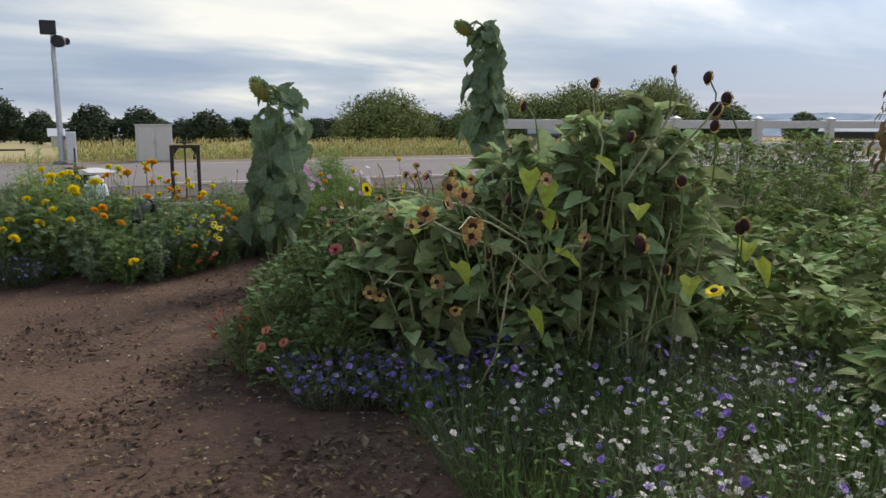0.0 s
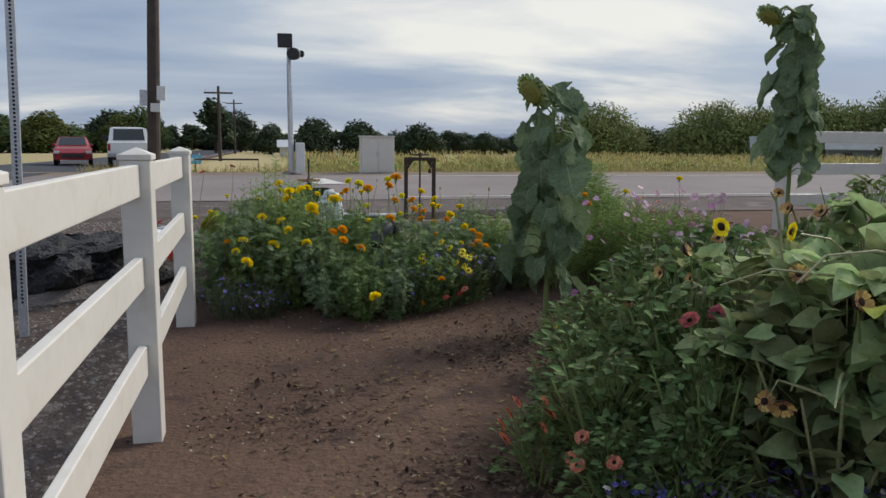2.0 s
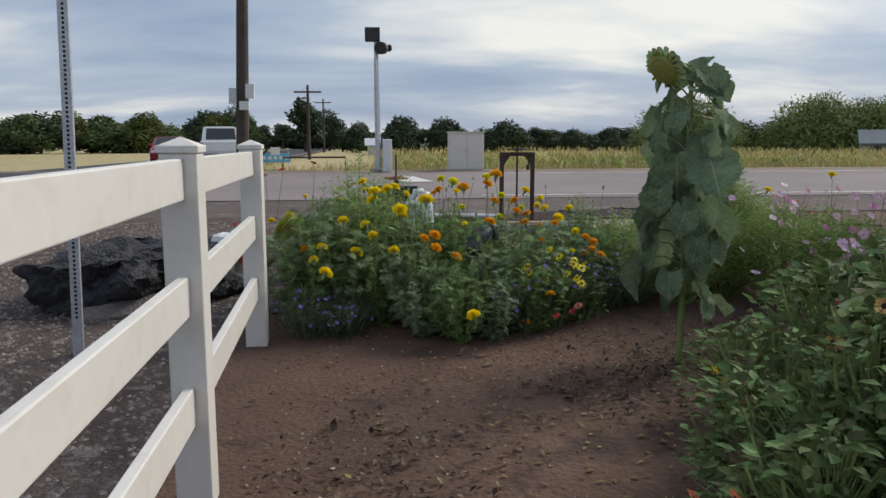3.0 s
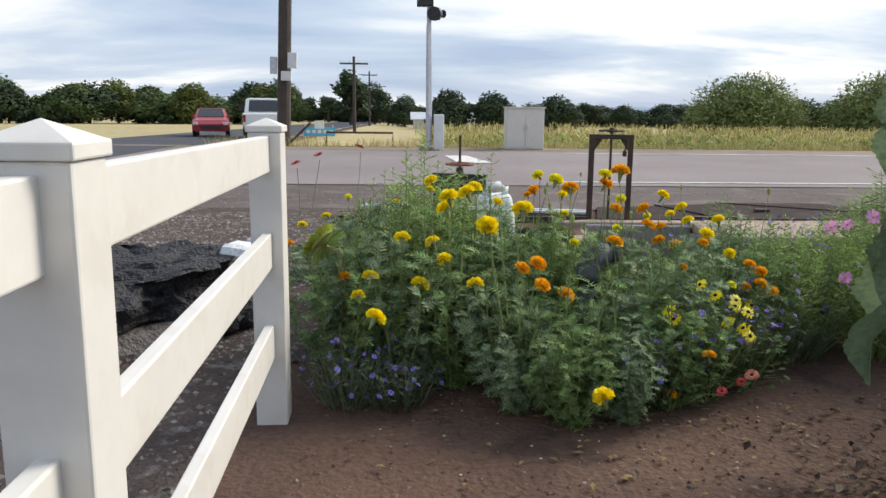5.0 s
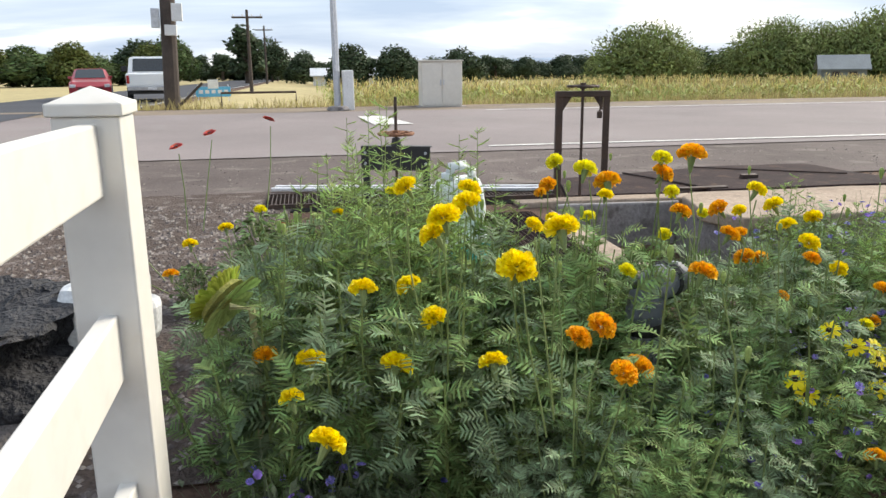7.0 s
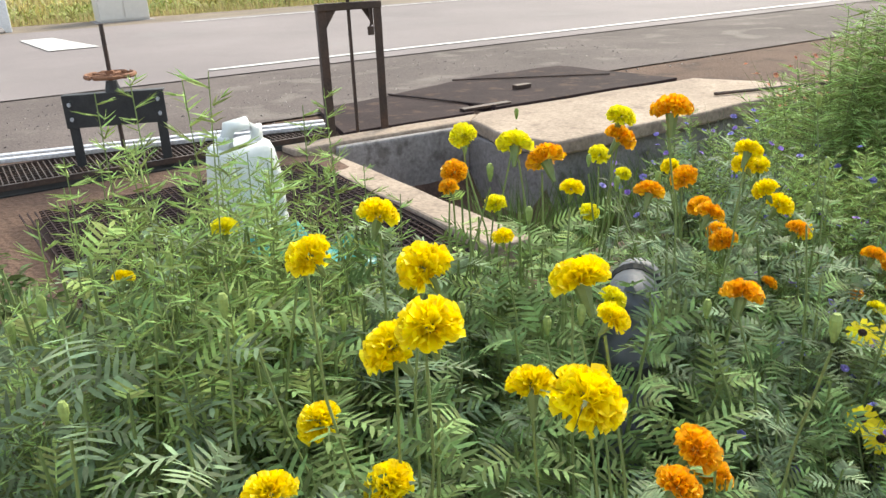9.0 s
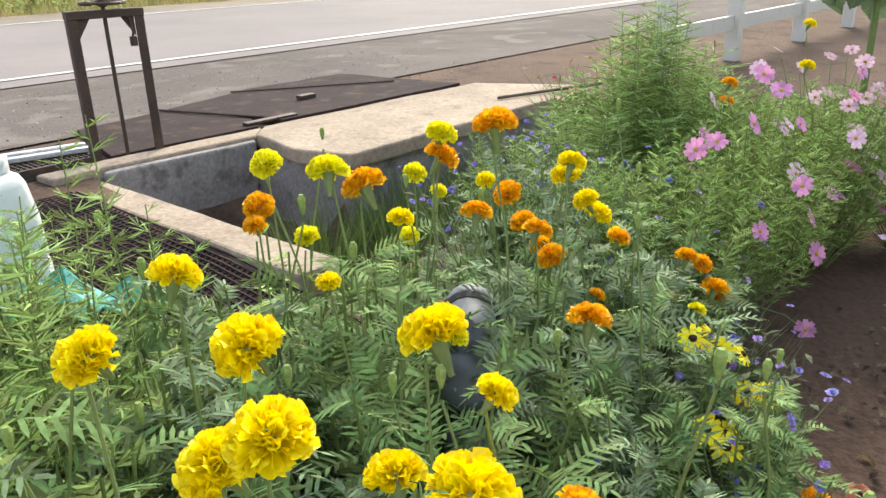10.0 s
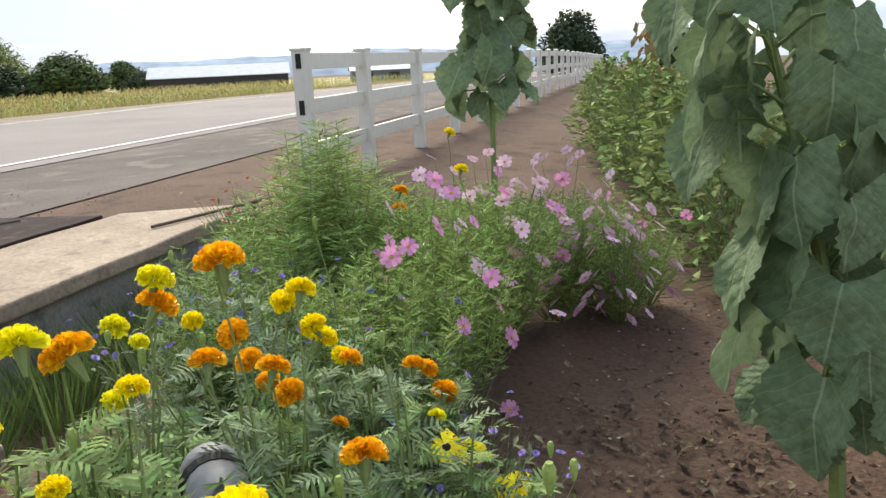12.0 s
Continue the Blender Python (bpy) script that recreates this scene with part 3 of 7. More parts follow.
strip("trim", -4.95, -4.84, 24.5, 300, 0.036, LINE, "white edge line painted on the side road", "road marking", 0.2, 3.0)
# block of white paint on the road
wp = Build()
wp.add([Vector((1.72, 21.5, 0.434)), Vector((2.18, 21.55, 0.434)), Vector((2.5, 19.4, 0.434)), Vector((1.86, 19.35, 0.434))], [(0, 3, 2, 1)])
tagged(part("trim", wp, LINE), "white painted block marking on grey asphalt", "road marking", kind="structure")


# ---- fences ----
def post_mesh(height, size=0.127):
    b = Build()
    h = size / 2
    b.box((-h, -h, -0.25), (h, h, height - 0.05), 0.006)
    return b


def cap_mesh(size=0.142):
    b = Build()
    h = size / 2
    b.box((-h, -h, 0.0), (h, h, 0.026), 0.004)
    k = h - 0.006
    b.add([Vector(p) for p in ((-k, -k, 0.0262), (k, -k, 0.0262), (k, k, 0.0262), (-k, k, 0.0262), (0, 0, 0.056))], [(0, 1, 4), (1, 2, 4), (2, 3, 4), (3, 0, 4)])
    return b


def rail_mesh(length):
    b = Build()
    b.box((-length / 2, -0.019, -0.07), (length / 2, 0.019, 0.07), 0.005)
    return b


def fence_row(label, posts, heights, rail_tops):
    """Posts in a line with three rails between each two."""
    f = thing("fence", label, "fence")
    cap, shared_post, shared_rail = None, {}, {}
    for (x, y), h in zip(posts, heights):
        if h not in shared_post:
            shared_post[h] = post_mesh(h).mesh("post")
        p = part("post", shared_post[h], VINYL, f)
        p.matrix_basis = pose(x, y, gz(x, y))
        if cap is None:
            cap = cap_mesh().mesh("post_cap")
        c = part("post_cap", cap, VINYL, p)
        c.matrix_basis = pose(0, 0, h - 0.05)
    for ((x0, y0), h0), ((x1, y1), h1) in zip(zip(posts, heights), list(zip(posts, heights))[1:]):
        for top in rail_tops:
            a = Vector((x0, y0, gz(x0, y0) + h0 * (1 - top)))
            c = Vector((x1, y1, gz(x1, y1) + h1 * (1 - top)))
            d = c - a
            L = round(d.length - 0.09, 2)
            if L not in shared_rail:
                shared_rail[L] = rail_mesh(L).mesh("rail")
            r = part("rail", shared_rail[L], VINYL, f)
            r.matrix_basis = Matrix.Translation((a + c) / 2 - Vector((0, 0, 0.07))) @ d.to_track_quat("X", "Z").to_matrix().to_4x4()
    return f


RAILS = (0.052, 0.358, 0.658)        # tops of the rails below the post top, as shares of its height
fence_row("white vinyl three-rail ranch fence beside the dirt path", [(0.345 + 0.039 * min(k, 1), 8.345 - 2.005 * k) for k in range(7)], [1.245, 1.32] + [1.33] * 5, RAILS)
FB_Y = 11.1
fb = fence_row("white vinyl ranch fence along the road edge", [(7.05, FB_Y), (8.55, FB_Y)] + [(8.55 + 1.95 * k, FB_Y) for k in range(1, 23)], [1.27] * 24, RAILS)
# The end post is uncut; near-black plates paint the shade inside its slots
for z in (1.135, 0.745):
    slots = Build()
    slots.box((7.05 - 0.0685, FB_Y - 0.024, gz(7.05, FB_Y) + z - 0.062), (7.05 - 0.0625, FB_Y + 0.024, gz(7.05, FB_Y) + z + 0.062))
    part("rail_slot", slots, HOLE_SHADE, fb, "near-black plate coloured as the shade in an open rail slot")

# ---- irrigation box ----
CZ = 0.43


def prism(outline, z0, z1, rough_top=0.0):
    b = Build()
    n = len(outline)
    b.v = [Vector((x, y, z0)) for x, y in outline] + [Vector((x, y, z1)) for x, y in outline]
    b.f = [tuple(range(n))[::-1], tuple(range(n, 2 * n))] + [(i, (i + 1) % n, n + (i + 1) % n, n + i) for i in range(n)]
    return b


def worn(b, cut=0.22, amp=0.008, bev=0.015):
    """Round the edges and wear the faces of a block."""
    bm = bmesh.new()
    vs = [bm.verts.new(v) for v in b.v]
    for f in b.f:
        bm.faces.new([vs[i] for i in f])
    bmesh.ops.recalc_face_normals(bm, faces=bm.faces[:])
    bmesh.ops.bevel(bm, geom=bm.edges[:], offset=bev, segments=2, profile=0.5, affect="EDGES")
    bmesh.ops.triangulate(bm, faces=bm.faces[:])
    for _ in range(3):
        long = [e for e in bm.edges if e.calc_length() > cut]
        if long:
            bmesh.ops.subdivide_edges(bm, edges=long, cuts=1)
            bmesh.ops.triangulate(bm, faces=[f for f in bm.faces if len(f.verts) > 3])
    for v in bm.verts:
        v.co += Vector((noise.noise(v.co * 5), noise.noise(v.co * 5 + Vector((9, 0, 0))), noise.noise(v.co * 6 + Vector((0, 5, 0))))) * amp
    bm.verts.index_update()
    out = Build()
    out.v = [v.co.copy() for v in bm.verts]
    out.f = [tuple(v.index for v in f.verts) for f in bm.faces]
    bm.free()
    return out


box = thing("irrigation_box", "weathered concrete irrigation box with an open pit", "concrete box")
part("left_wall", worn(prism([(2.27, 11.93), (2.47, 11.93), (2.50, 10.10), (2.31, 10.12)], -0.25, CZ - 0.06)), CONCRETE, box, "sandy concrete wall top")
part("back_wall", worn(prism([(2.24, 11.934), (3.44, 11.93), (3.60, 12.08), (2.22, 12.10)], -0.25, CZ)), CONCRETE, box)
part("slab", worn(prism([(3.34, 11.44), (3.44, 11.08), (5.90, 11.12), (6.00, 11.30), (5.66, 12.04), (3.604, 12.075), (3.445, 11.925)], 0.345, CZ + 0.004)), CONCRETE, box, "sandy concrete slab with dirt patches")
part("front_wall", worn(prism([(3.38, 11.47), (3.48, 11.125), (5.88, 11.165), (5.88, 11.28), (3.58, 11.25), (3.48, 11.50), (3.50, 11.91), (3.40, 11.91)], -0.3, 0.342)), CONC_GREY, box, "stained grey concrete wall")
part("inner_wall", worn(prism([(2.48, 11.928), (3.42, 11.926), (3.40, 11.87), (2.48, 11.87)], -0.3, CZ - 0.02)), CONC_GREY, box, "grey mottled inner wall")
lip = Build()
lip.tube([(5.14, 11.40, CZ + 0.018), (6.35, 11.02, CZ + 0.022)], 0.012, 6)
lip.tube([(6.02, 11.124, CZ + 0.02), (6.02, 11.10, 0.05)], 0.014, 6)
part("rod", lip, STEEL_DARK, box, "thin dark steel rod")

# steel covers behind the box
covers = thing("trench_cover", "dark rusted steel plates covering a trench by the road", "trench cover")
for k, (outline, z) in enumerate((([(2.64, 12.13), (3.60, 12.12), (3.74, 12.40), (3.50, 13.10), (2.85, 13.0)], 0.420),
                                  ([(3.78, 12.13), (5.56, 12.11), (5.40, 13.36), (4.42, 13.38), (3.54, 13.10)], 0.424))):
    part("plate", worn(prism(outline, 0.38, z + 0.012), 0.25, 0.006, 0.004), STEEL_BROWN, covers)
rods = Build()
rods.tube([(3.48, 13.1, 0.443), (3.80, 12.14, 0.443)], 0.008, 6)
rods.tube([(4.2, 13.3, 0.446), (5.3, 12.6, 0.446)], 0.007, 6)
rods.box((3.55, 12.16, 0.432), (3.95, 12.22, 0.450), 0.004)
rods.box((4.32, 12.58, 0.436), (4.46, 12.64, 0.468), 0.004)
part("seam_bar", rods, STEEL_DARK, covers, "dull steel seam bars")


def grate(name, label, x0, x1, y0, y1, z, nx, ny, t=0.006, mat_=None, along=True):
    g = thing(name, label, "grate")
    fr = Build()
    for a, c in (((x0, y0), (x1, y0 + 0.02)), ((x0, y1 - 0.02), (x1, y1))):
        fr.box((a[0], a[1], z - 0.025), (c[0], c[1], z + 0.004))
    part("frame", fr, mat_ or STEEL_DARK, g)
    bars = Build()
    for i in range(nx):
        x = x0 + (x1 - x0) * (i + 0.5) / nx
        bars.box((x - t / 2, y0 + 0.02, z - 0.02), (x + t / 2, y1 - 0.02, z))
    for i in range(ny):
        y = y0 + (y1 - y0) * (i + 0.5) / ny
        bars.box((x0, y - t / 3, z - 0.012), (x1, y + t / 3, z - 0.001))
    ob = part("bar_grid", bars, mat_ or STEEL_DARK, g, "close dark steel bars")
    ob["kind"] = "stuff"
    return g


# Nothing is dug here: the trench's shade is this block's near-black colour
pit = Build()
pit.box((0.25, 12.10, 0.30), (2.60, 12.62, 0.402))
tagged(part("ground", pit, HOLE_SHADE), "near-black block coloured as the shade under a steel grate", "trench", kind="structure")
grate("steel_grate", "dark steel bar grate over a trench by the road", 0.45, 2.58, 12.13, 12.62, 0.445, 74, 8)
rails = thing("guide_rail", "pair of bright aluminium rails lying on a grate", "rail")
for off in (-0.06, 0.06):
    r = Build()
    r.box((-1.09, off - 0.022, 0.448), (1.09, off + 0.022, 0.474), 0.004)
    part("rail", r.turned(pose(1.55, 12.58, 0, 0, 0, -12.5)), ALU, rails)
mesh_bed = Build()
mesh_bed.add([Vector((x, y, gz(x, y) + 0.022)) for x, y in ((0.95, 9.5), (2.28, 9.5), (2.24, 11.6), (0.85, 11.6))], [(0, 1, 2, 3)])
netting = Build()
for i in range(46):
    x = 0.9 + 1.42 * i / 45
    netting.tube([(x, 9.45, gz(x, 9.45) + 0.035), (x - 0.02, 10.5, gz(x, 10.5) + 0.045), (x - 0.1, 11.65, gz(x, 11.65) + 0.04)], 0.0045, 4, False)
for i in range(72):
    y = 9.45 + 2.2 * i / 71
    netting.tube([(0.88, y, gz(1, y) + 0.037), (2.34 - 0.06 * (y - 9.5), y + 0.02, gz(2, y) + 0.037)], 0.0045, 4, False)
nt = thing("mesh_sheet", "sheet of dark brown wire mesh lying on the ground", "wire mesh")
part("wire", netting, STEEL_BROWN, nt)["kind"] = "stuff"
part("backing", mesh_bed, STEEL_BROWN, nt)

# tall gate frame
GX, GY, GB = 2.735, 12.13, 0.45
gate = thing("sluice_gate", "tall rusty dark steel sluice gate frame with a small handwheel", "sluice gate", at=pose(GX, GY, GB, 0, 0, -9))
for sx in (-0.17, 0.17):
    lg = Build()
    lg.box((sx - 0.024, -0.028, -0.04), (sx + 0.024, -0.016, 0.74), 0.002)
    lg.box((sx - 0.024, -0.016, -0.04), (sx - 0.012 if sx < 0 else sx + 0.024, 0.028, 0.74), 0.002) if sx < 0 else lg.box((sx + 0.012, -0.016, -0.04), (sx + 0.024, 0.028, 0.74), 0.002)
    part("leg", lg, STEEL_DARK, gate)
tb = Build()
tb.box((-0.196, -0.034, 0.70), (0.196, 0.034, 0.742), 0.004)
part("top_beam", tb, STEEL_DARK, gate)
for sx in (-1, 1):
    br = Build()
    br.add([Vector((sx * 0.145, -0.012, 0.70)), Vector((sx * 0.08, -0.012, 0.70)), Vector((sx * 0.145, -0.012, 0.60)), Vector((sx * 0.145, 0.0, 0.70)), Vector((sx * 0.08, 0.0, 0.70)), Vector((sx * 0.145, 0.0, 0.60))],
           [(0, 1, 2), (5, 4, 3), (0, 3, 4, 1), (1, 4, 5, 2), (2, 5, 3, 0)])
    part("gusset", br, STEEL_DARK, gate)
stemb = Build()
stemb.tube([(0, 0, -0.04), (0, 0, 0.80)], 0.011, 8)
part("screw_stem", stemb, STEEL_DARK, gate)


def handwheel(radius, tube_r, spokes):
    b = Build()
    n = 24
    pts = [Vector((math.cos(k * math.tau / n) * radius, math.sin(k * math.tau / n) * radius, 0)) for k in range(n + 1)]
    b.tube(pts, tube_r, 6, False)
    for k in range(spokes):
        g = k * math.tau / spokes
        b.tube([(0, 0, 0.0), (math.cos(g) * radius, math.sin(g) * radius, 0)], tube_r * 0.7, 5)
    b.tube([(0, 0, -0.02), (0, 0, 0.025)], radius * 0.2, 10)
    return b


w1 = part("handwheel", handwheel(0.11, 0.010, 4), STEEL_DARK, gate)
w1.matrix_basis = pose(0, 0, 0.775)
hk = Build()
hk.tube([(0.12, -0.02, 0.70), (0.125, -0.03, 0.62), (0.11, -0.035, 0.58)], 0.008, 5)
hk.box((0.10, -0.05, 0.55), (0.135, -0.025, 0.60), 0.004)
part("padlock", hk, STEEL_DARK, gate)

# low black gate with a rusty wheel
low = thing("sluice_gate", "low black steel gate frame with a rusty handwheel", "sluice gate", at=pose(1.39, 12.26, 0.40, 0, 0, -20) @ Matrix.Diagonal((0.82, 0.82, 0.96, 1)))
for sx in (-0.27, 0.27):
    lg = Build()
    lg.box((sx - 0.03, -0.03, -0.05), (sx + 0.03, -0.018, 0.43), 0.002)
    lg.box((sx - 0.03, -0.018, -0.05), (sx - 0.018, 0.03, 0.43), 0.002)
    part("leg", lg, BLACK_PAINT, low)
cb = Build()
cb.box((-0.31, -0.044, 0.26), (0.31, -0.032, 0.44), 0.003)
cb.box((-0.31, -0.032, 0.428), (0.31, 0.04, 0.44), 0.003)
part("crossbeam", cb, BLACK_PAINT, low)
for sx in (-0.27, 0.27):
    for z in (0.31, 0.39):
        bt = Build()
        bt.tube([(sx, -0.044, z), (sx, -0.056, z)], 0.012, 6)
        part("bolt", bt, GALV, low)
hub = Build()
hub.tube([(0, 0, 0.44), (0, 0, 0.50)], [0.05, 0.035], 10)
part("hub", hub, BLACK_PAINT, low)
w2 = part("handwheel", handwheel(0.15, 0.013, 5), RUST, low, "rusty orange handwheel")
w2.matrix_basis = pose(0, 0, 0.53)
sc = Build()
sc.tube([(0, 0, 0.05), (0, 0, 0.80)], 0.014, 8)
part("screw_stem", sc, STEEL_DARK, low)

# ---- jug ----
JX, JY = 1.55, 10.66
jug = thing("plastic_jug", "translucent white plastic jug with a moulded handle", "jug", at=pose(JX, JY, gz(JX, JY) + 0.04, 3, -4, 10))
jb = Build()
outline = [(0.118, 0.0), (0.125, 0.03), (0.125, 0.16), (0.120, 0.17), (0.125, 0.18), (0.125, 0.32), (0.118, 0.38), (0.112, 0.43), (0.10, 0.46)]
n = 20
for r, z in outline:
    for k in range(n):
        g = k * math.tau / n
        c, s_ = math.cos(g), math.sin(g)
        q = 1 / max(abs(c), abs(s_)) ** 0.85
        jb.v.append(Vector((c * r * q, s_ * r * q * 0.8, z)))
jb.f = [(i * n + k, i * n + (k + 1) % n, (i + 1) * n + (k + 1) % n, (i + 1) * n + k) for i in range(len(outline) - 1) for k in range(n)] + [tuple(range(n))[::-1], tuple((len(outline) - 1) * n + k for k in range(n))]
part("body", jb, JUG, jug, shade=True)
hb = Build()
hb.tube([(0.075, 0, 0.44), (0.08, 0, 0.505), (0.04, 0, 0.53), (-0.03, 0, 0.53), (-0.055, 0, 0.46)], [0.026, 0.026, 0.026, 0.028, 0.03], 8)
part("handle", hb, JUG, jug, shade=True)
nk = Build()
nk.tube([(-0.06, 0, 0.455), (-0.062, 0, 0.50)], 0.028, 12)
part("cap", nk, JUG, jug, shade=True)
tl = Build()
rt = random.Random(5)
leaf(tl, (JX - 0.16, JY - 0.22, gz(JX, JY) + 0.10), (1, -0.25, 0.1), 0.55, 0.34, 0.5, 0.3, 9, ripple=0.14, rng=rt)
tagged(part("plastic_sheet", tl, TEAL), "crumpled teal plastic sheet at the jug's foot", "plastic sheet")

# ---- grey pipe ----
PX, PY = 1.785, 8.90
pipe = thing("pipe_elbow", "grey plastic standpipe with an elbow and black collar", "pipe", at=pose(PX, PY, gz(PX, PY) - 0.06))
pb = Build()
pb.tube([(0, 0, -0.1), (0, 0, 0.50)], 0.05, 18)
part("riser", pb, PVC, pipe, shade=True)
ring = Build()
ring.tube([(0, 0, 0.46), (0, 0, 0.475), (0, 0, 0.50)], [0.053, 0.060, 0.060], 18)
part("socket", ring, RUBBER, pipe, "black rubber collar")
el = Build()
arc = [Vector((0, 0, 0.50))] + [Vector((0.085 * (1 - math.cos(a)), 0, 0.52 + 0.085 * math.sin(a))) for a in np.linspace(0, math.pi / 2, 8)] + [Vector((0.13, 0, 0.605))]
el.tube(arc, 0.058, 18)
e1 = part("elbow", el, PVC, pipe, shade=True)
e1.matrix_basis = pose(0, 0, 0, 0, 0, 38)
col = Build()
col.tube([(0.125, 0, 0.605), (0.14, 0, 0.605), (0.155, 0, 0.605)], [0.060, 0.066, 0.060], 18)
c1 = part("collar", col, RUBBER, pipe, "black rubber collar")
c1.matrix_basis = pose(0, 0, 0, 0, 0, 38)
stub = Build()
stub.tube([(0.15, 0, 0.605), (0.21, 0, 0.60)], 0.056, 18)
s1 = part("stub", stub, PVC, pipe, shade=True)
s1.matrix_basis = pose(0, 0, 0, 0, 0, 38)

# ---- rock, white valve box, sign post ----
def boulder(rx, ry, rz, seed, sub=4, amp=0.35, freq=1.6, top=0.55):
    bm = bmesh.new()
    bmesh.ops.create_icosphere(bm, subdivisions=sub, radius=1)
    off = Vector((seed * 3.1, seed * 1.7, seed * 2.3))
    for v in bm.verts:
        p = v.co.copy()
        k = 1 + amp * noise.noise(p * freq + off) + amp * 0.45 * abs(noise.noise(p * freq * 2.7 + off)) + amp * 0.16 * noise.noise(p * freq * 7 + off)
        p *= k
        p.z = min(p.z, top + 0.12 * noise.noise(p * 3 + off))
        v.co = Vector((p.x * rx, p.y * ry, p.z * rz))
    bm.verts.index_update()
    b = Build()
    b.v = [v.co.copy() for v in bm.verts]
    b.f = [tuple(v.index for v in f.verts) for f in bm.faces]
    bm.free()
    return b


rk = thing("boulder", "large jagged black lava boulder on gravel", "rock", at=pose(-0.62, 9.42, gz(-0.6, 9.4) + 0.12, 4, -5, 24))
part("dark_crust", boulder(0.66, 0.46, 0.48, 3, 5, 0.5, 2.1, 0.5), LAVA, rk)
lowr = part("pale_base", boulder(0.62, 0.42, 0.30, 8, 3), ROCK_LOW, rk, "paler weathered stone at the foot")
lowr.matrix_basis = pose(0.05, -0.12, -0.16)
VX, VY = -0.06, 9.56
vb = thing("valve_box", "white plastic canister with a strap and grey lid on gravel", "canister", at=pose(VX, VY, gz(VX, VY), 0, 5, -16))
b = Build()
b.box((-0.10, -0.10, -0.02), (0.10, 0.10, 0.44), 0.055)
part("body", b, WHITE_METAL, vb)
b = Build()
b.box((-0.104, -0.104, 0.345), (0.104, 0.104, 0.36), 0.005)
part("strap", b, STEM_PALE, vb, "thin beige strap")
b = Build()
b.box((-0.05, 0.105, 0.28), (0.12, 0.24, 0.45), 0.045)
part("lid", b, GALV, vb, "grey green moulded lid")
b = Build()
b.box((0.09, 0.08, 0.18), (0.18, 0.2, 0.36), 0.04)
part("spout", b, WHITE_METAL, vb)
b = Build()
for k in range(5):
    leaf(b, (0.10, -0.02 + k * 0.02, 0.32), (0.5, rt.uniform(-0.6, 0.2), -0.9), 0.16, 0.07, 0.3, 0.5, 3, ripple=0.15, rng=rt)
part("cloth_tie", b, ORANGE_STRAP, vb, "orange red cloth tie")

sp = thing("sign_post", "perforated galvanised steel sign post in gravel", "sign post", at=pose(-0.66, 8.17, gz(-0.66, 8.17), 0, 1.3, 12))
b = Build()
b.box((-0.028, -0.028, -0.2), (0.028, 0.028, 3.3), 0.003)
part("tube", b, GALV, sp)
# Holes are near-black discs on the face, the shade within given as colour
hole_mesh = Build()
hole_mesh.tube([(0, -0.0284, 0), (0, -0.0292, 0)], 0.0085, 8)
hm = hole_mesh.mesh("punched_hole")
for k in range(100):
    h = part("punched_hole", hm, HOLE_SHADE, sp)
    h.matrix_basis = pose(0, 0, 0.25 + k * 0.0254)

# ---- roadside things across the road ----
cab = thing("utility_cabinet", "cream enamelled utility cabinet on a concrete pad", "cabinet", at=pose(3.86, 24.75, 0.38, 0, 0, -2) @ Matrix.Diagonal((0.93, 1, 0.94, 1)))
b = Build()
b.box((-0.50, -0.35, 0.05), (0.50, 0.35, 1.12), 0.015)
part("body", b, CABINET, cab)
for sx in (-1, 1):
    b = Build()
    b.box((sx * 0.25 - 0.235, -0.366, 0.09), (sx * 0.25 + 0.235, -0.352, 1.07), 0.004)
    d = part("door", b, CABINET, cab)
    h = Build()
    h.box((sx * 0.04 - 0.012, -0.386, 0.55), (sx * 0.04 + 0.012, -0.366, 0.68), 0.003)
    part("handle", h, GALV, d)
b = Build()
b.box((-0.53, -0.39, 1.12), (0.53, 0.39, 1.15), 0.006)
part("roof", b, CABINET, cab)
b = Build()
b.box((-0.6, -0.45, -0.1), (0.6, 0.45, 0.05), 0.01)
part("pad", b, CONC_GREY, cab)

SXp, SYp = 1.46, 23.9
sg = thing("beacon_pole", "galvanised pole with two black beacon housings", "beacon", at=pose(SXp, SYp, 0.40, 0, -0.3, 0) @ Matrix.Diagonal((1, 1, 0.935, 1)))
b = Build()
b.tube([(0, 0, -0.3), (0, 0, 2.2), (0, 0, 3.55)], [0.075, 0.07, 0.05], 10)
part("pole", b, GALV, sg)
b = Build()
b.tube([(-0.02, -0.08, 0.9), (-0.03, -0.09, 3.1)], 0.035, 8)
part("conduit", b, GALV, sg)
b = Build()
b.box((-0.28, -0.12, 3.55), (0.10, 0.10, 3.92), 0.02)
part("beacon_housing", b, BLACK_PAINT, sg, "square black housing")
b = Build()
b.tube([(0.10, -0.22, 3.36), (0.18, 0.0, 3.38), (0.34, 0.14, 3.40)], [0.17, 0.16, 0.10], 14)
part("beacon_lamp", b, BLACK_PAINT, sg, "round black lamp hood")
b = Build()
b.tube([(0, 0, 3.42), (0.18, 0, 3.40)], 0.03, 6)
part("bracket", b, STEEL_DARK, sg)
b = Build()
b.box((0.12, -0.12, -0.1), (0.36, 0.14, 0.92), 0.02)
part("meter_box", b, WHITE_METAL, sg, "pale metal meter box")
b = boulder(0.22, 0.16, 0.14, 4, 2)
ob = part("base_stones", b.turned(Matrix.Translation((0, -0.2, 0.05))), CONC_GREY, sg)

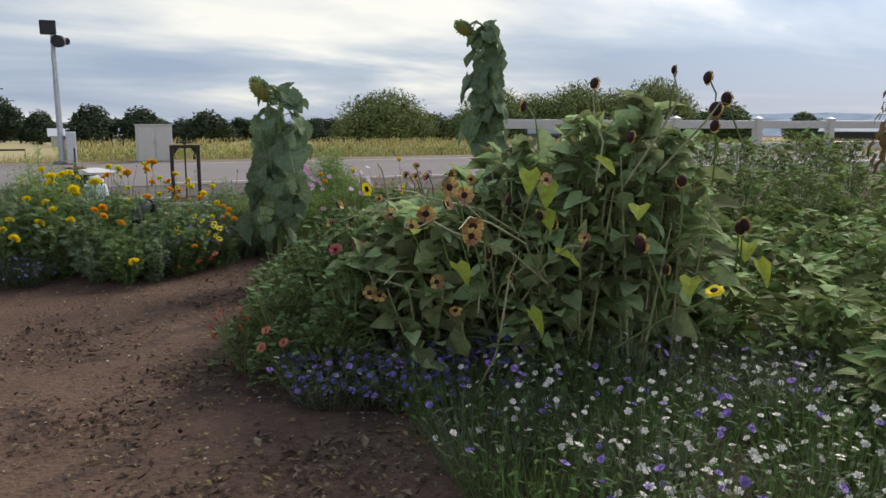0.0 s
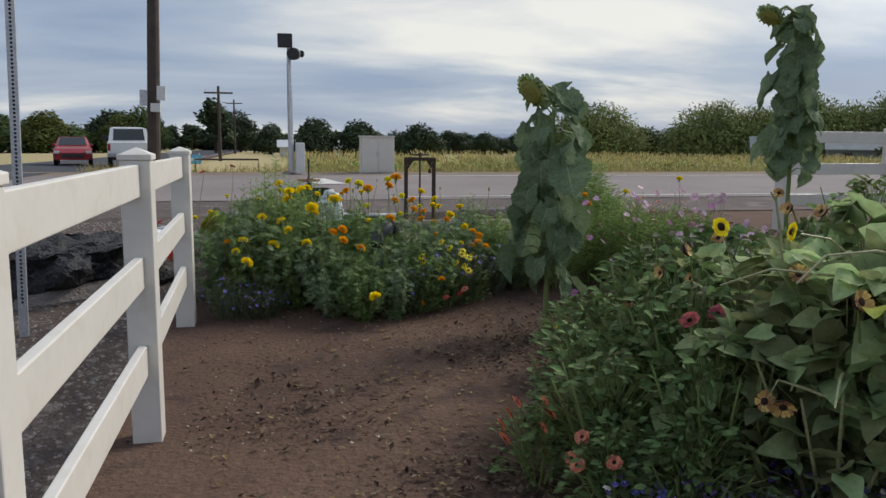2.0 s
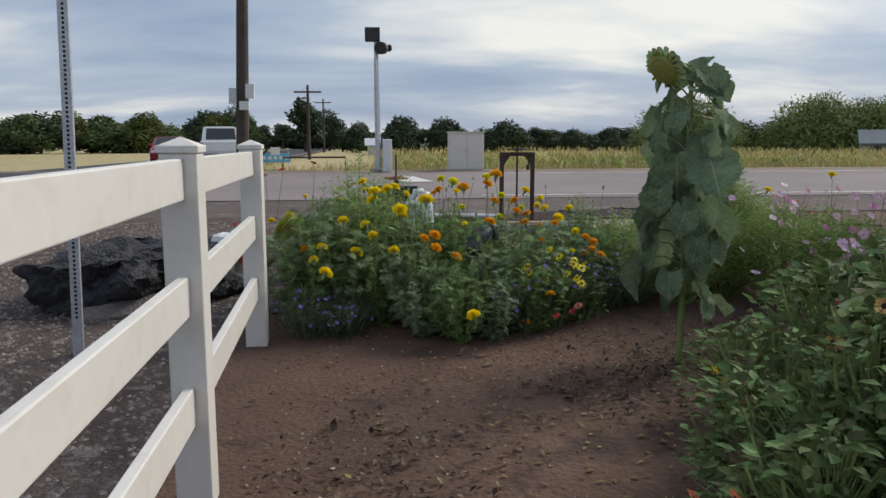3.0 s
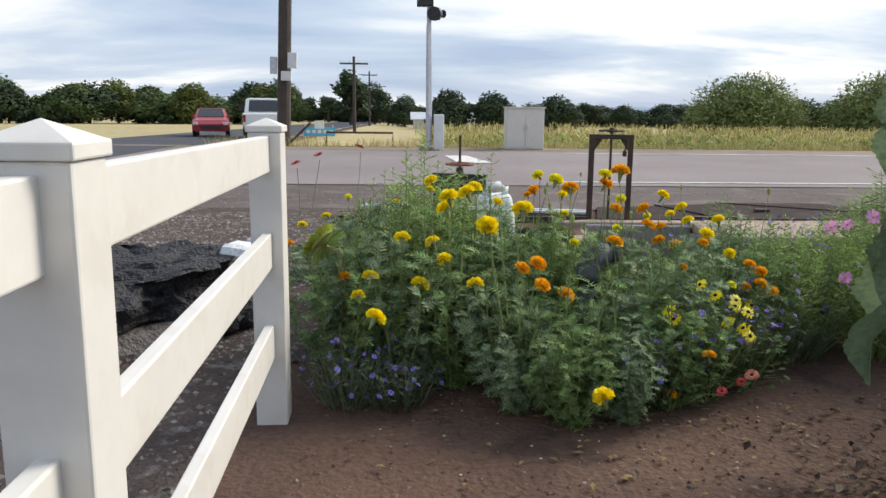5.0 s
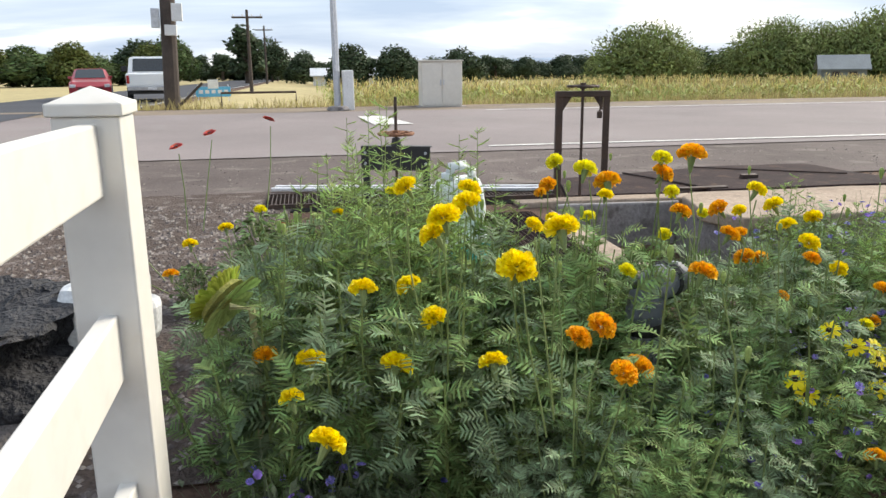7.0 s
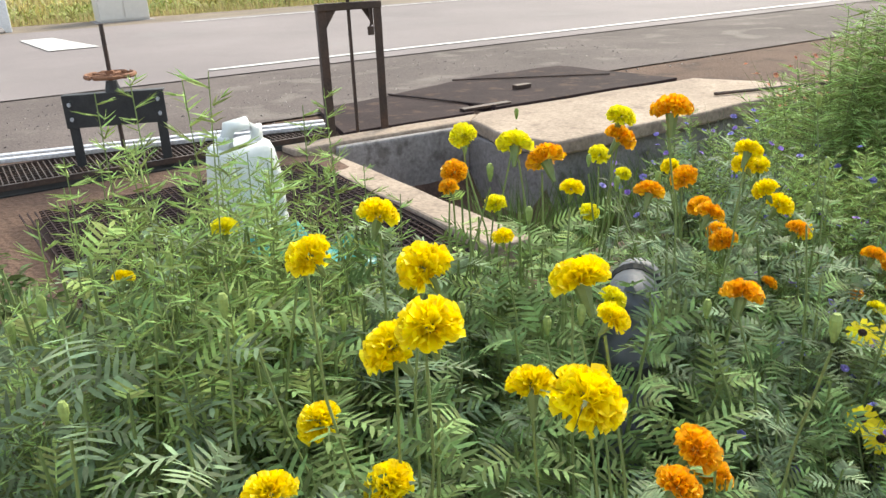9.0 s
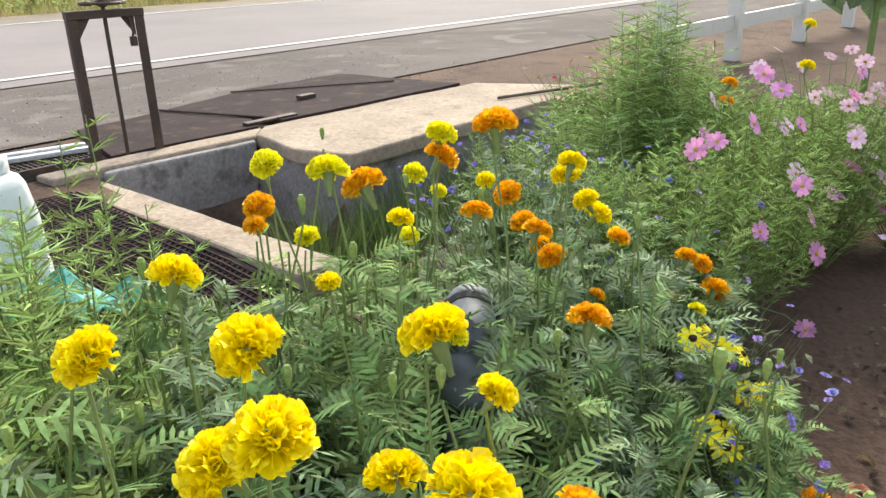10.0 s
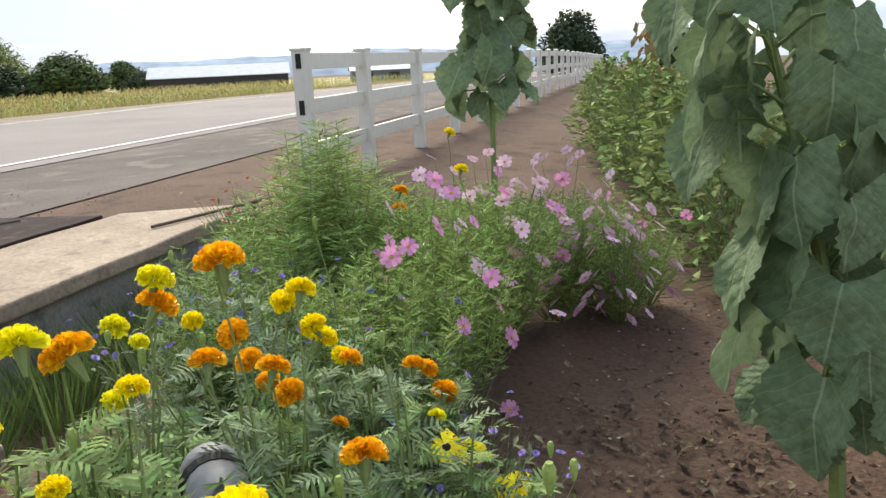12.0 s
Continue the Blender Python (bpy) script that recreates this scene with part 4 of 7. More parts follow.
UX, UY = -2.40, 26.6
up_ = thing("utility_pole", "weathered dark wooden utility pole with small boxes", "utility pole", at=pose(UX, UY, gz(UX, UY), 0, 2.0, 0))
b = Build()
b.tube([(0, 0, -1), (0, 0, 4), (0, 0, 10.5)], [0.19, 0.17, 0.12], 12)
part("pole", b, WOOD_POLE, up_)
for x0, x1, z0, z1, m_ in ((0.12, 0.36, 2.15, 2.55, WHITE_METAL), (-0.34, -0.16, 1.98, 2.42, GALV), (-0.05, 0.22, 1.82, 2.06, WHITE_METAL)):
    b = Build()
    b.box((x0, -0.28, z0), (x1, -0.16, z1), 0.01)
    part("meter_box", b, m_, up_)
b = Build()
b.tube([(0.05, -0.1, 0.05), (0.42, -0.25, 0.42), (0.75, -0.3, 0.75)], 0.035, 6)
part("brace", b, WOOD_POLE, up_)
b = Build()
b.box((-1.1, -0.06, 9.4), (1.1, 0.06, 9.52), 0.01)
part("crossarm", b, WOOD_POLE, up_)

for k, (x, y, h) in enumerate(((-2.75, 62.0, 6.1), (-3.6, 105.0, 7.2), (-3.4, 140.0, 7.2), (-3.2, 178.0, 7.2))):
    p = thing("utility_pole", "distant wooden power pole with a crossarm", "utility pole", "far power poles", at=pose(x, y, gz(x, y) - 0.3))
    b = Build()
    b.tube([(0, 0, -0.5), (0, 0, h)], [0.14, 0.09], 8)
    part("pole", b, WOOD_POLE, p)
    b = Build()
    b.box((-1.0, -0.05, h - 0.55), (1.0, 0.05, h - 0.43))
    part("crossarm", b, WOOD_POLE, p)
    for sx in (-0.9, -0.3, 0.3, 0.9):
        b = Build()
        b.tube([(sx, 0, h - 0.43), (sx, 0, h - 0.28)], 0.035, 6)
        part("insulator", b, WHITE_METAL, p)

sgn = thing("banner_sign", "blue and white banner sign on short stakes", "sign", at=pose(-3.35, 44.5, gz(-3.35, 44.5) + 0.28, 0, 0, 3))
b = Build()
b.box((-0.80, -0.02, 0.05), (0.75, 0.02, 0.50), 0.004)
part("banner", b, BLUE_SIGN, sgn)
b = Build()
b.box((-0.25, -0.03, 0.42), (0.22, 0.03, 0.82), 0.004)
part("top_panel", b, WHITE_METAL, sgn)
b = Build()
for k in range(5):
    b.box((-0.66 + 0.28 * k, -0.026, 0.20), (-0.48 + 0.28 * k, -0.0215, 0.36))
part("lettering", b, WHITE_METAL, sgn, "unreadable white lettering bars")
for sx in (-0.7, 0.65):
    b = Build()
    b.box((sx - 0.02, 0.022, -0.5), (sx + 0.02, 0.05, 0.6))
    part("stake", b, WHITE_METAL, sgn)
dm = thing("road_sign", "grey back of a diamond road sign", "road sign", at=pose(-8.9, 60.0, gz(-8.9, 60), 0, 0, 5))
b = Build()
b.add([Vector(p) for p in ((0, -0.01, 0.85), (0.42, -0.01, 1.27), (0, -0.01, 1.69), (-0.42, -0.01, 1.27), (0, 0.01, 0.85), (0.42, 0.01, 1.27), (0, 0.01, 1.69), (-0.42, 0.01, 1.27))], [(0, 1, 2, 3), (7, 6, 5, 4), (0, 4, 5, 1), (1, 5, 6, 2), (2, 6, 7, 3), (3, 7, 4, 0)])
part("panel", b, GALV, dm)
b = Build()
b.box((-0.03, 0.012, -0.3), (0.03, 0.05, 1.5))
part("post", b, GALV, dm)
cul = thing("culvert_headwall", "low dark culvert headwall with pipe rail", "culvert", at=pose(-0.4, 27.2, gz(-0.4, 27.2)))
b = Build()
b.box((-1.0, -0.3, -0.3), (1.1, 0.3, 0.16), 0.02)
part("headwall", b, CONC_GREY, cul)
b = Build()
b.tube([(-0.9, 0, 0.16), (-0.9, 0, 0.55), (0.95, 0, 0.55), (0.95, 0, 0.16)], 0.03, 6)
part("pipe_rail", b, STEEL_DARK, cul)


# ---- vehicles ----
def car_body(profile, half, taper):
    """Sides from a profile of (along, height); taper pulls the upper body in."""
    b = Build()
    n = len(profile)
    for s in (-1, -0.82, 0.82, 1):
        for y, z in profile:
            inset = 1.0 - taper * max(0.0, z - 0.85)
            edge = 0.0 if abs(s) < 1 else 0.05
            b.v.append(Vector((s * half * inset, y, z - (edge if z > 0.5 else -edge))))
    for r in range(3):
        for i in range(n):
            j = (i + 1) % n
            b.f.append((r * n + i, r * n + j, (r + 1) * n + j, (r + 1) * n + i))
    b.f += [tuple(range(n))[::-1], tuple(3 * n + i for i in range(n))]
    return b


def wheel(car, x, y, r=0.33):
    b = Build()
    b.tube([(-0.1, 0, 0), (-0.08, 0, 0), (0.08, 0, 0), (0.1, 0, 0)], [r * 0.9, r, r, r * 0.9], 20)
    w = part("wheel", b, TYRE, car)
    w.matrix_basis = pose(x, y, r)
    c = Build()
    c.tube([(-0.105, 0, 0), (0.105, 0, 0)], r * 0.62, 14)
    part("rim", c, RIM, w)


car = thing("car", "dark red saloon car on the side road", "car", at=pose(-9.2, 46.8, gz(-9.2, 46.8) + 0.03, 0, 0, 180 + 12))
part("body", car_body([(-2.25, 0.35), (-2.3, 0.62), (-2.2, 0.92), (-1.75, 0.98), (-1.0, 1.40), (0.35, 1.44), (1.15, 0.98), (2.0, 0.86), (2.25, 0.66), (2.22, 0.30)], 0.88, 0.42), RED_PAINT, car, shade=False)
b = Build()
b.add([Vector(p) for p in ((-0.66, 1.10, 1.03), (0.66, 1.10, 1.03), (0.56, 0.42, 1.42), (-0.56, 0.42, 1.42))], [(0, 1, 2, 3)])
part("windscreen", b, CAR_GLASS, car)
for sx in (-1, 1):
    b = Build()
    b.box((sx * 0.72 - 0.12, 2.16, 0.62), (sx * 0.72 + 0.12, 2.262, 0.76), 0.02)
    part("headlight", b, LAMP_GLASS, car)
    for yy in (-1.38, 1.38):
        wheel(car, sx * 0.80, yy)
b = Build()
b.box((-0.5, 2.2, 0.42), (0.5, 2.262, 0.60), 0.01)
part("grille", b, BLACK_PAINT, car)
for sx in (-1, 1):
    b = Build()
    b.box((sx * 0.86 - 0.08, 0.85, 0.98), (sx * 0.86 + 0.08, 1.02, 1.10), 0.02)
    part("mirror", b, RED_PAINT, car)

tk = thing("pickup_truck", "white crew-cab pickup truck on the side road", "pickup truck", at=pose(-5.9, 43.5, gz(-5.9, 43.5) + 0.03, 0, 0, 11))
part("cab", car_body([(-0.55, 0.55), (-0.55, 1.18), (-0.35, 1.86), (0.95, 1.90), (1.75, 1.25), (2.8, 1.15), (2.9, 0.55)], 0.98, 0.16), WHITE_PAINT, tk)
b = Build()
b.box((-0.98, -2.6, 0.62), (0.98, -0.56, 1.20), 0.04)
part("bed", b, WHITE_PAINT, tk)
b = Build()
b.box((-0.84, -2.625, 0.72), (0.84, -2.602, 1.17), 0.01)
tg = part("tailgate", b, WHITE_PAINT, tk)
b = Build()
b.box((-0.95, -2.78, 0.50), (0.95, -2.605, 0.68), 0.03)
part("bumper", b, RIM, tk)
b = Build()
b.add([Vector(p) for p in ((-0.72, -0.545, 1.26), (0.72, -0.545, 1.26), (0.66, -0.375, 1.80), (-0.66, -0.375, 1.80))], [(0, 1, 2, 3)])
part("rear_window", b.turned(Matrix.Translation((0, -0.012, 0))), CAR_GLASS, tk)
for sx in (-1, 1):
    b = Build()
    b.box((sx * 0.91 - 0.055, -2.63, 0.80), (sx * 0.91 + 0.055, -2.59, 1.12), 0.01)
    part("tail_light", b, TAIL, tk)
    b = Build()
    b.box((sx * 1.08 - 0.12, 1.2, 1.26), (sx * 1.08 + 0.12, 1.34, 1.50), 0.02)
    part("mirror", b, BLACK_PAINT, tk)
    for yy in (-1.65, 1.95):
        wheel(tk, sx * 0.88, yy, 0.40)
b = Build()
b.box((-0.9, -2.4, 0.36), (0.9, 2.6, 0.58))
part("chassis", b, BLACK_PAINT, tk)
b = Build()
b.box((-0.17, -2.79, 0.54), (0.17, -2.781, 0.65))
part("number_plate", b, LAMP_GLASS, tk)


# ---- plants: shared meshes ----
def heart_leaf(length, width, seed, rows=18, half=4):
    """A large toothed heart-shaped leaf along +x, hanging towards its tip, with sunken veins."""
    rg = random.Random(seed)
    off = Vector((seed * 1.3, seed * 0.7, 0))
    b = Build()
    cols = 2 * half + 1
    droop = rg.uniform(0.35, 1.15)
    curl = rg.uniform(-0.2, 0.32)
    for i in range(rows + 1):
        t = i / rows
        w = width / 2 * (0.60 + 1.5 * t - 2.1 * t * t) * 1.12 if t < 0.45 else width / 2 * 0.98 * max(0.0, (1 - t) / 0.55) ** 0.85
        w = max(w, 0.0005)
        for j in range(cols):
            u = (j - half) / half
            tooth = 1 + (0.07 if i % 2 else -0.065) * (abs(u) > 0.99) * (0 < i < rows)
            back = -0.20 * length * max(0.0, 1 - t * 3.2) * abs(u) ** 1.3
            x = t * length + back + abs(u) * w * 0.25 * (1 if t > 0.15 else 0)
            x = min(x, length * 1.02)
            y = u * w * tooth
            vein = -0.010 * math.exp(-(u * 7) ** 2) + 0.0012 * math.sin(abs(u) * 9 + t * 16 + seed) + 0.06 * length * noise.noise(Vector((t * 2.2, u * 1.3, seed * 3.1)))
            z = vein + abs(u) ** 1.5 * w * curl - droop * (t ** 1.7) * length * 0.42 + 0.035 * noise.noise(Vector((x * 9, y * 9, 0)) + off)
            b.v.append(Vector((x * (1 - 0.12 * droop * t), y, z)))
    b.f = [(i * cols + j, i * cols + j + 1, (i + 1) * cols + j + 1, (i + 1) * cols + j) for i in range(rows) for j in range(cols - 1)]
    return b


BIG_LEAVES = [heart_leaf(0.31, 0.33, k).mesh("leaf", True) for k in range(8)]
for me in BIG_LEAVES:
    me.materials.append(LEAF_SUN)
BIG_DRY = [heart_leaf(0.26, 0.18, 20 + k).mesh("leaf", True) for k in range(3)]
for me in BIG_DRY:
    me.materials.append(LEAF_DRY)


def tall_sunflower(label, x, y, height, low, count, seed, lean=(0, 0), dry=False, head=None, size=1.0, group="tall sunflowers"):
    rg = random.Random(seed)
    base = gz(x, y)
    f = thing("tall_sunflower", label, "sunflower", group, at=pose(x, y, base))
    stalk = Build()
    def axis(z):
        k = z / height
        return Vector((lean[0] * k * k, lean[1] * k * k, z))
    stalk.tube([axis(height * k / 8) - Vector((0, 0, 0.08 if k == 0 else 0)) for k in range(9)], [0.022 - 0.001 * k for k in range(9)], 8)
    pool = BIG_DRY if dry else BIG_LEAVES
    for k in range(count):
        t = (k + rg.random() * 0.7) / count
        z = low + (height - low) * t
        ang = k * 2.4 + rg.uniform(-0.5, 0.5)
        out = Vector((math.cos(ang), math.sin(ang), 0))
        reach = rg.uniform(0.06, 0.21) * size * (1.0 if t < 0.85 else 0.7)
        a = axis(z)
        tip = a + out * reach + Vector((0, 0, rg.uniform(0.03, 0.09)))
        pet = Build()
        pet.tube([a, (a + tip) / 2 + Vector((0, 0, 0.03)), tip], [0.006, 0.005, 0.004], 5, False)
        part("petiole", pet, STEM_PALE if dry else STEM, f)
        lf = part("leaf", pool[rg.randrange(len(pool))], None, f)
        pitch = rg.uniform(34, 80) if t < 0.9 else rg.uniform(10, 50)
        s = size * rg.uniform(0.42, 0.76) * (0.75 + 0.5 * math.sin(math.pi * min(1, 0.15 + t * 0.8)))
        lf.matrix_basis = Matrix.Translation(tip) @ Euler((rg.uniform(-0.6, 0.6), radians(pitch), ang + rg.uniform(-0.5, 0.5))).to_matrix().to_4x4() @ Matrix.Diagonal((s, s, s, 1))
    part("stalk", stalk, STEM_PALE if dry else STEM, f)
    if head:
        hx, hy, hz, ax = head
        top = axis(height)
        c = top + Vector((hx, hy, hz))
        neck = Build()
        neck.tube([top, top + Vector((hx * 0.45, hy * 0.45, 0.07)), c - Vector(ax) * 0.03], [0.015, 0.013, 0.016], 7)
        part("neck", neck, STEM, f)
        hd = Build()
        dome(hd, c, Vector(ax), 0.095, 0.03, 16)
        h = part("flower_head", hd, DISC_GREEN, f, "green drooping seed head")
        pt = Build()
        petal_ring(pt, c - Vector(ax) * 0.01, Vector(ax), 16, 0.045, 0.018, 0.35, rg, inner=0.08)
        part("petals", pt, LEAF_YELLOW, h)
        bk = Build()
        petal_ring(bk, c - Vector(ax) * 0.02, Vector(ax), 18, 0.10, 0.05, 0.0, rg, inner=0.04)
        part("bract_ring", bk, LEAF_SUN, h)
        for k in range(3):
            lf = part("leaf", BIG_LEAVES[k], None, f)
            lf.matrix_basis = Matrix.Translation(top + Vector((0.02, 0.0, 0.0))) @ Euler((0.3 * k, radians((-62, 20, 30)[k]), (0.5, 1.9, -0.9)[k])).to_matrix().to_4x4() @ Matrix.Diagonal((0.62, 0.55, 0.6, 1))
    return f


tall_sunflower("tall green sunflower with large drooping leaves and bowed head", 2.80, 7.72, 1.66, 0.34, 54, 11, lean=(0.14, 0.32), head=(-0.20, -0.06, 0.02, (-0.75, -0.35, -0.55)))
tall_sunflower("very tall sunflower wrapped in hanging leaves with bowed top", 5.74, 9.20, 2.40, 0.94, 60, 12, lean=(0.0, 0.03), head=(-0.34, -0.05, -0.04, (-0.6, -0.2, -0.8)), size=1.08)
dried = tall_sunflower("withered brown sunflower tied to a pale leaning stake", 11.85, 8.2, 1.95, 0.25, 46, 13, dry=True, size=1.1)
stk = Build()
stk.tube([(0.0, -0.08, -0.1), (0.18, -0.06, 2.3)], 0.03, 7)
part("stake", stk, STEM_PALE, dried, "pale wooden stake")


def marigold_mesh(seed, height=0.78, radius=0.34, leaves=352, pale=False):
    """Leaves and stems of a bushy marigold."""
    rg = random.Random(seed)
    lv, st = Build(), Build()
    shoots = []
    for k in range(11):
        ang = k * 2.4 + rg.uniform(-0.4, 0.4)
        out = radius * math.sqrt((k + 0.4) / 11)
        tip = Vector((math.cos(ang) * out, math.sin(ang) * out, height * rg.uniform(0.78, 1.0) * (1 - 0.35 * (out / radius) ** 2)))
        mid = Vector((tip.x * 0.75, tip.y * 0.75, tip.z * 0.5))
        st.tube([(tip.x * 0.15, tip.y * 0.15, -0.05), mid, tip], [0.007, 0.005, 0.003], 5, False)
        shoots.append((mid, tip))
    for k in range(leaves):
        mid, tip = shoots[k % 11]
        t = (k // 11) / (leaves / 11)
        p = Vector((tip.x * 0.15, tip.y * 0.15, 0)).lerp(mid, t * 2) if t < 0.5 else mid.lerp(tip, t * 2 - 1)
        ang = k * 2.1 + rg.uniform(-0.6, 0.6)
        away = Vector((p.x, p.y, 0)) * 1.6 + Vector((math.cos(ang), math.sin(ang), 0)) * 0.6
        away.z = rg.uniform(-0.05, 0.55) * (0.5 + t)
        pinnate(lv, p, away, rg.uniform(0.055, 0.125), 6, 0.030, 0.0120, 0.8, up=Vector((rg.gauss(0, 0.45), rg.gauss(0, 0.45), 1)), rng=rg)
    return lv.mesh("leaves"), st.mesh("stems")


MARI = [marigold_mesh(k) for k in range(4)]
for k, (a, c) in enumerate(MARI):
    a.materials.append(LEAF_MARI_GREY if k % 2 else LEAF_MARI)
    c.materials.append(STEM)
MARI_PALE = [marigold_mesh(30 + k, 0.85, 0.22, 90) for k in range(2)]
for a, c in MARI_PALE:
    a.materials.append(LEAF_MARI_PALE)
    c.materials.append(STEM)


def pompom(seed, radius=0.036):
    """A double marigold head: a round ruffled ball of short petals, facing +z."""
    rg = random.Random(seed)
    b = Build()
    up = Vector((0, 0, 1))
    for k in range(150):
        t = (k + 0.5) / 150
        el = math.asin(-0.12 + 1.1 * t if -0.12 + 1.1 * t < 1 else 1)
        az = k * 2.39996 + rg.uniform(-0.25, 0.25)
        d = Vector((math.cos(az) * math.cos(el), math.sin(az) * math.cos(el), math.sin(el) * 0.8))
        r = radius * rg.uniform(0.86, 1.1)
        base = d * r * 0.35
        tip = d * r
        s = d.cross(Vector((rg.uniform(-1, 1), rg.uniform(-1, 1), rg.uniform(-1, 1)))).normalized()
        n_ = s.cross(d).normalized()
        w = radius * rg.uniform(0.15, 0.24)
        wave = [rg.uniform(-0.09, 0.09) * radius for _ in range(4)]
        v = [base - s * w * 0.25, base + s * w * 0.25, tip - s * w + n_ * wave[0], tip - s * w * 0.35 + n_ * (wave[1] + 0.12 * radius) + d * radius * 0.05, tip + s * w * 0.35 + n_ * (wave[2] + 0.12 * radius) + d * radius * 0.05, tip + s * w + n_ * wave[3],
             tip * 0.8 + n_ * 0.1 * radius]
        b.add(v, [(0, 6, 2), (0, 1, 6), (1, 5, 6), (2, 6, 3), (3, 6, 4), (4, 6, 5)])
    return b.mesh("petals")


POMS = {}
for key, m_ in (("y", PET_YELLOW), ("l", PET_LEMON), ("o", PET_ORANGE)):
    POMS[key] = [pompom(k + ord(key)) for k in range(3)]
    for me in POMS[key]:
        me.materials.append(m_)
CALYX = Build()
CALYX.tube([(0, 0, -0.045), (0, 0, -0.025), (0, 0, -0.002)], [0.0035, 0.008, 0.012], 7)
CALYX = CALYX.mesh("calyx")
CALYX.materials.append(STEM)


def add_flower(plant, place, meshes, rg, face, size=1.0, stem_r=0.0022, root=None, name="flower", calyx=True, stem_mat=None):
    """A flower on its own stem, at a place in the world, as parts of its plant."""
    base = plant.matrix_basis.translation
    inv = plant.matrix_basis.inverted()
    p = inv @ Vector(place)
    fl = part(name, meshes[rg.randrange(len(meshes))], None, plant)
    d = Vector(face).normalized()
    sc = 1.0 / plant.matrix_basis.to_scale().x
    fl.matrix_basis = Matrix.Translation(p) @ d.to_track_quat("Z", "Y").to_matrix().to_4x4() @ pose(0, 0, 0, 0, 0, rg.uniform(0, 360)) @ Matrix.Diagonal((size * sc, size * sc, size * sc, 1))
    if calyx:
        cl = part("calyx", CALYX, None, fl)
    st = Build()
    q = p - (inv.to_3x3() @ d) * 0.04
    r0 = inv @ Vector(root) if root else Vector((p.x * 0.45, p.y * 0.45, max(0.05, p.z * 0.45)))
    st.tube([r0, r0.lerp(q, 0.55) + Vector((rg.uniform(-0.02, 0.02), rg.uniform(-0.02, 0.02), 0.03)), q], [stem_r * 1.3 * sc, stem_r * 1.1 * sc, stem_r * sc], 5, False)
    part("flower_stem", st, stem_mat or STEM, plant)
    return fl


# ---- marigold bed ----
rb = random.Random(21)
plants = []
PLACES = [(0.62, 8.78), (0.88, 8.72), (1.12, 8.70), (1.36, 8.58), (1.58, 8.44), (1.86, 8.52), (2.12, 8.66), (2.38, 8.82), (2.62, 8.98),
          (0.75, 9.05), (1.02, 9.02), (1.30, 8.98), (1.58, 8.86), (1.98, 8.90), (2.22, 9.06), (2.46, 9.26), (1.72, 9.16), (1.45, 9.26),
          (2.02, 9.28), (2.74, 9.34), (1.16, 9.32), (0.86, 9.36), (1.60, 8.26), (1.84, 8.30), (2.10, 8.46), (1.38, 8.40)]
for k, (x, y) in enumerate(PLACES):
    lv, st = MARI[k % 4]
    s = rb.uniform(0.92, 1.08) * (0.55 if y < 8.42 else 0.72 if y < 8.6 else 0.95 if y < 8.8 else 1.0) * (0.85 if x > 1.9 and y > 8.6 else 1.0)
    p = thing("marigold_plant", "bushy marigold with dark feathery leaves in the flower bed", "marigold", "marigolds in the bed", at=pose(x, y, gz(x, y), 0, 0, rb.uniform(0, 360)) @ Matrix.Diagonal((s, s, s, 1)))
    part("leaves", lv, None, p)
    part("stalk_tuft", st, None, p)
    plants.append(p)
for k, (x, y, s) in enumerate(((0.98, 9.42, 1.0), (1.22, 9.50, 0.95), (0.80, 9.30, 1.05), (1.45, 9.45, 0.8), (1.72, 9.42, 0.85), (1.10, 9.12, 0.95), (0.94, 8.96, 0.95), (0.74, 9.0, 0.9), (1.3, 9.2, 0.9), (1.55, 9.15, 0.85), (1.9, 9.2, 0.85))):
    lv, st = MARI_PALE[k % 2]
    p = thing("tall_marigold", "tall pale green marigold gone to seed with round buds", "marigold", "seeding marigolds", at=pose(x, y, gz(x, y), 0, 0, 77 * k) @ Matrix.Diagonal((s, s, s, 1)))
    part("leaves", lv, None, p)
    part("stalk_tuft", st, None, p)
    plants.append(p)


def near_plant(x, y):
    return min(plants, key=lambda q: (q.matrix_basis.translation.x - x) ** 2 + (q.matrix_basis.translation.y - y) ** 2)


YELLOW_NEAR = [(1.08, 8.54, 1.03, 1.1), (1.07, 8.62, 0.97, 1.1), (0.88, 8.60, 0.84, 0.95), (1.02, 8.78, 0.79, 0.95), (1.07, 8.66, 0.73, 1.0), (1.20, 8.51, 0.65, 1.0), (0.74, 8.57, 0.67, 1.0), (0.69, 8.50, 0.60, 0.85),
               (0.96, 8.59, 0.63, 1.2), (0.77, 8.38, 0.535, 1.2), (1.64, 7.96, 0.34, 1.15), (1.24, 8.44, 0.92, 1.3), (1.42, 8.65, 0.96, 1.3), (1.26, 8.57, 0.87, 1.0), (1.17, 8.70, 1.03, 1.1), (1.23, 8.95, 1.03, 0.95), (1.01, 8.72, 1.08, 0.85), (1.28, 8.44, 1.02, 0.6)]
YELLOW_FAR = [(2.14, 8.90, 1.00, 0.85), (2.27, 9.0, 0.93, 0.85), (2.29, 8.95, 0.87, 0.85), (2.40, 8.98, 0.80, 1.0), (2.53, 8.99, 0.70, 0.8), (2.52, 9.14, 0.85, 0.85), (2.31, 9.27, 0.86, 0.7)]
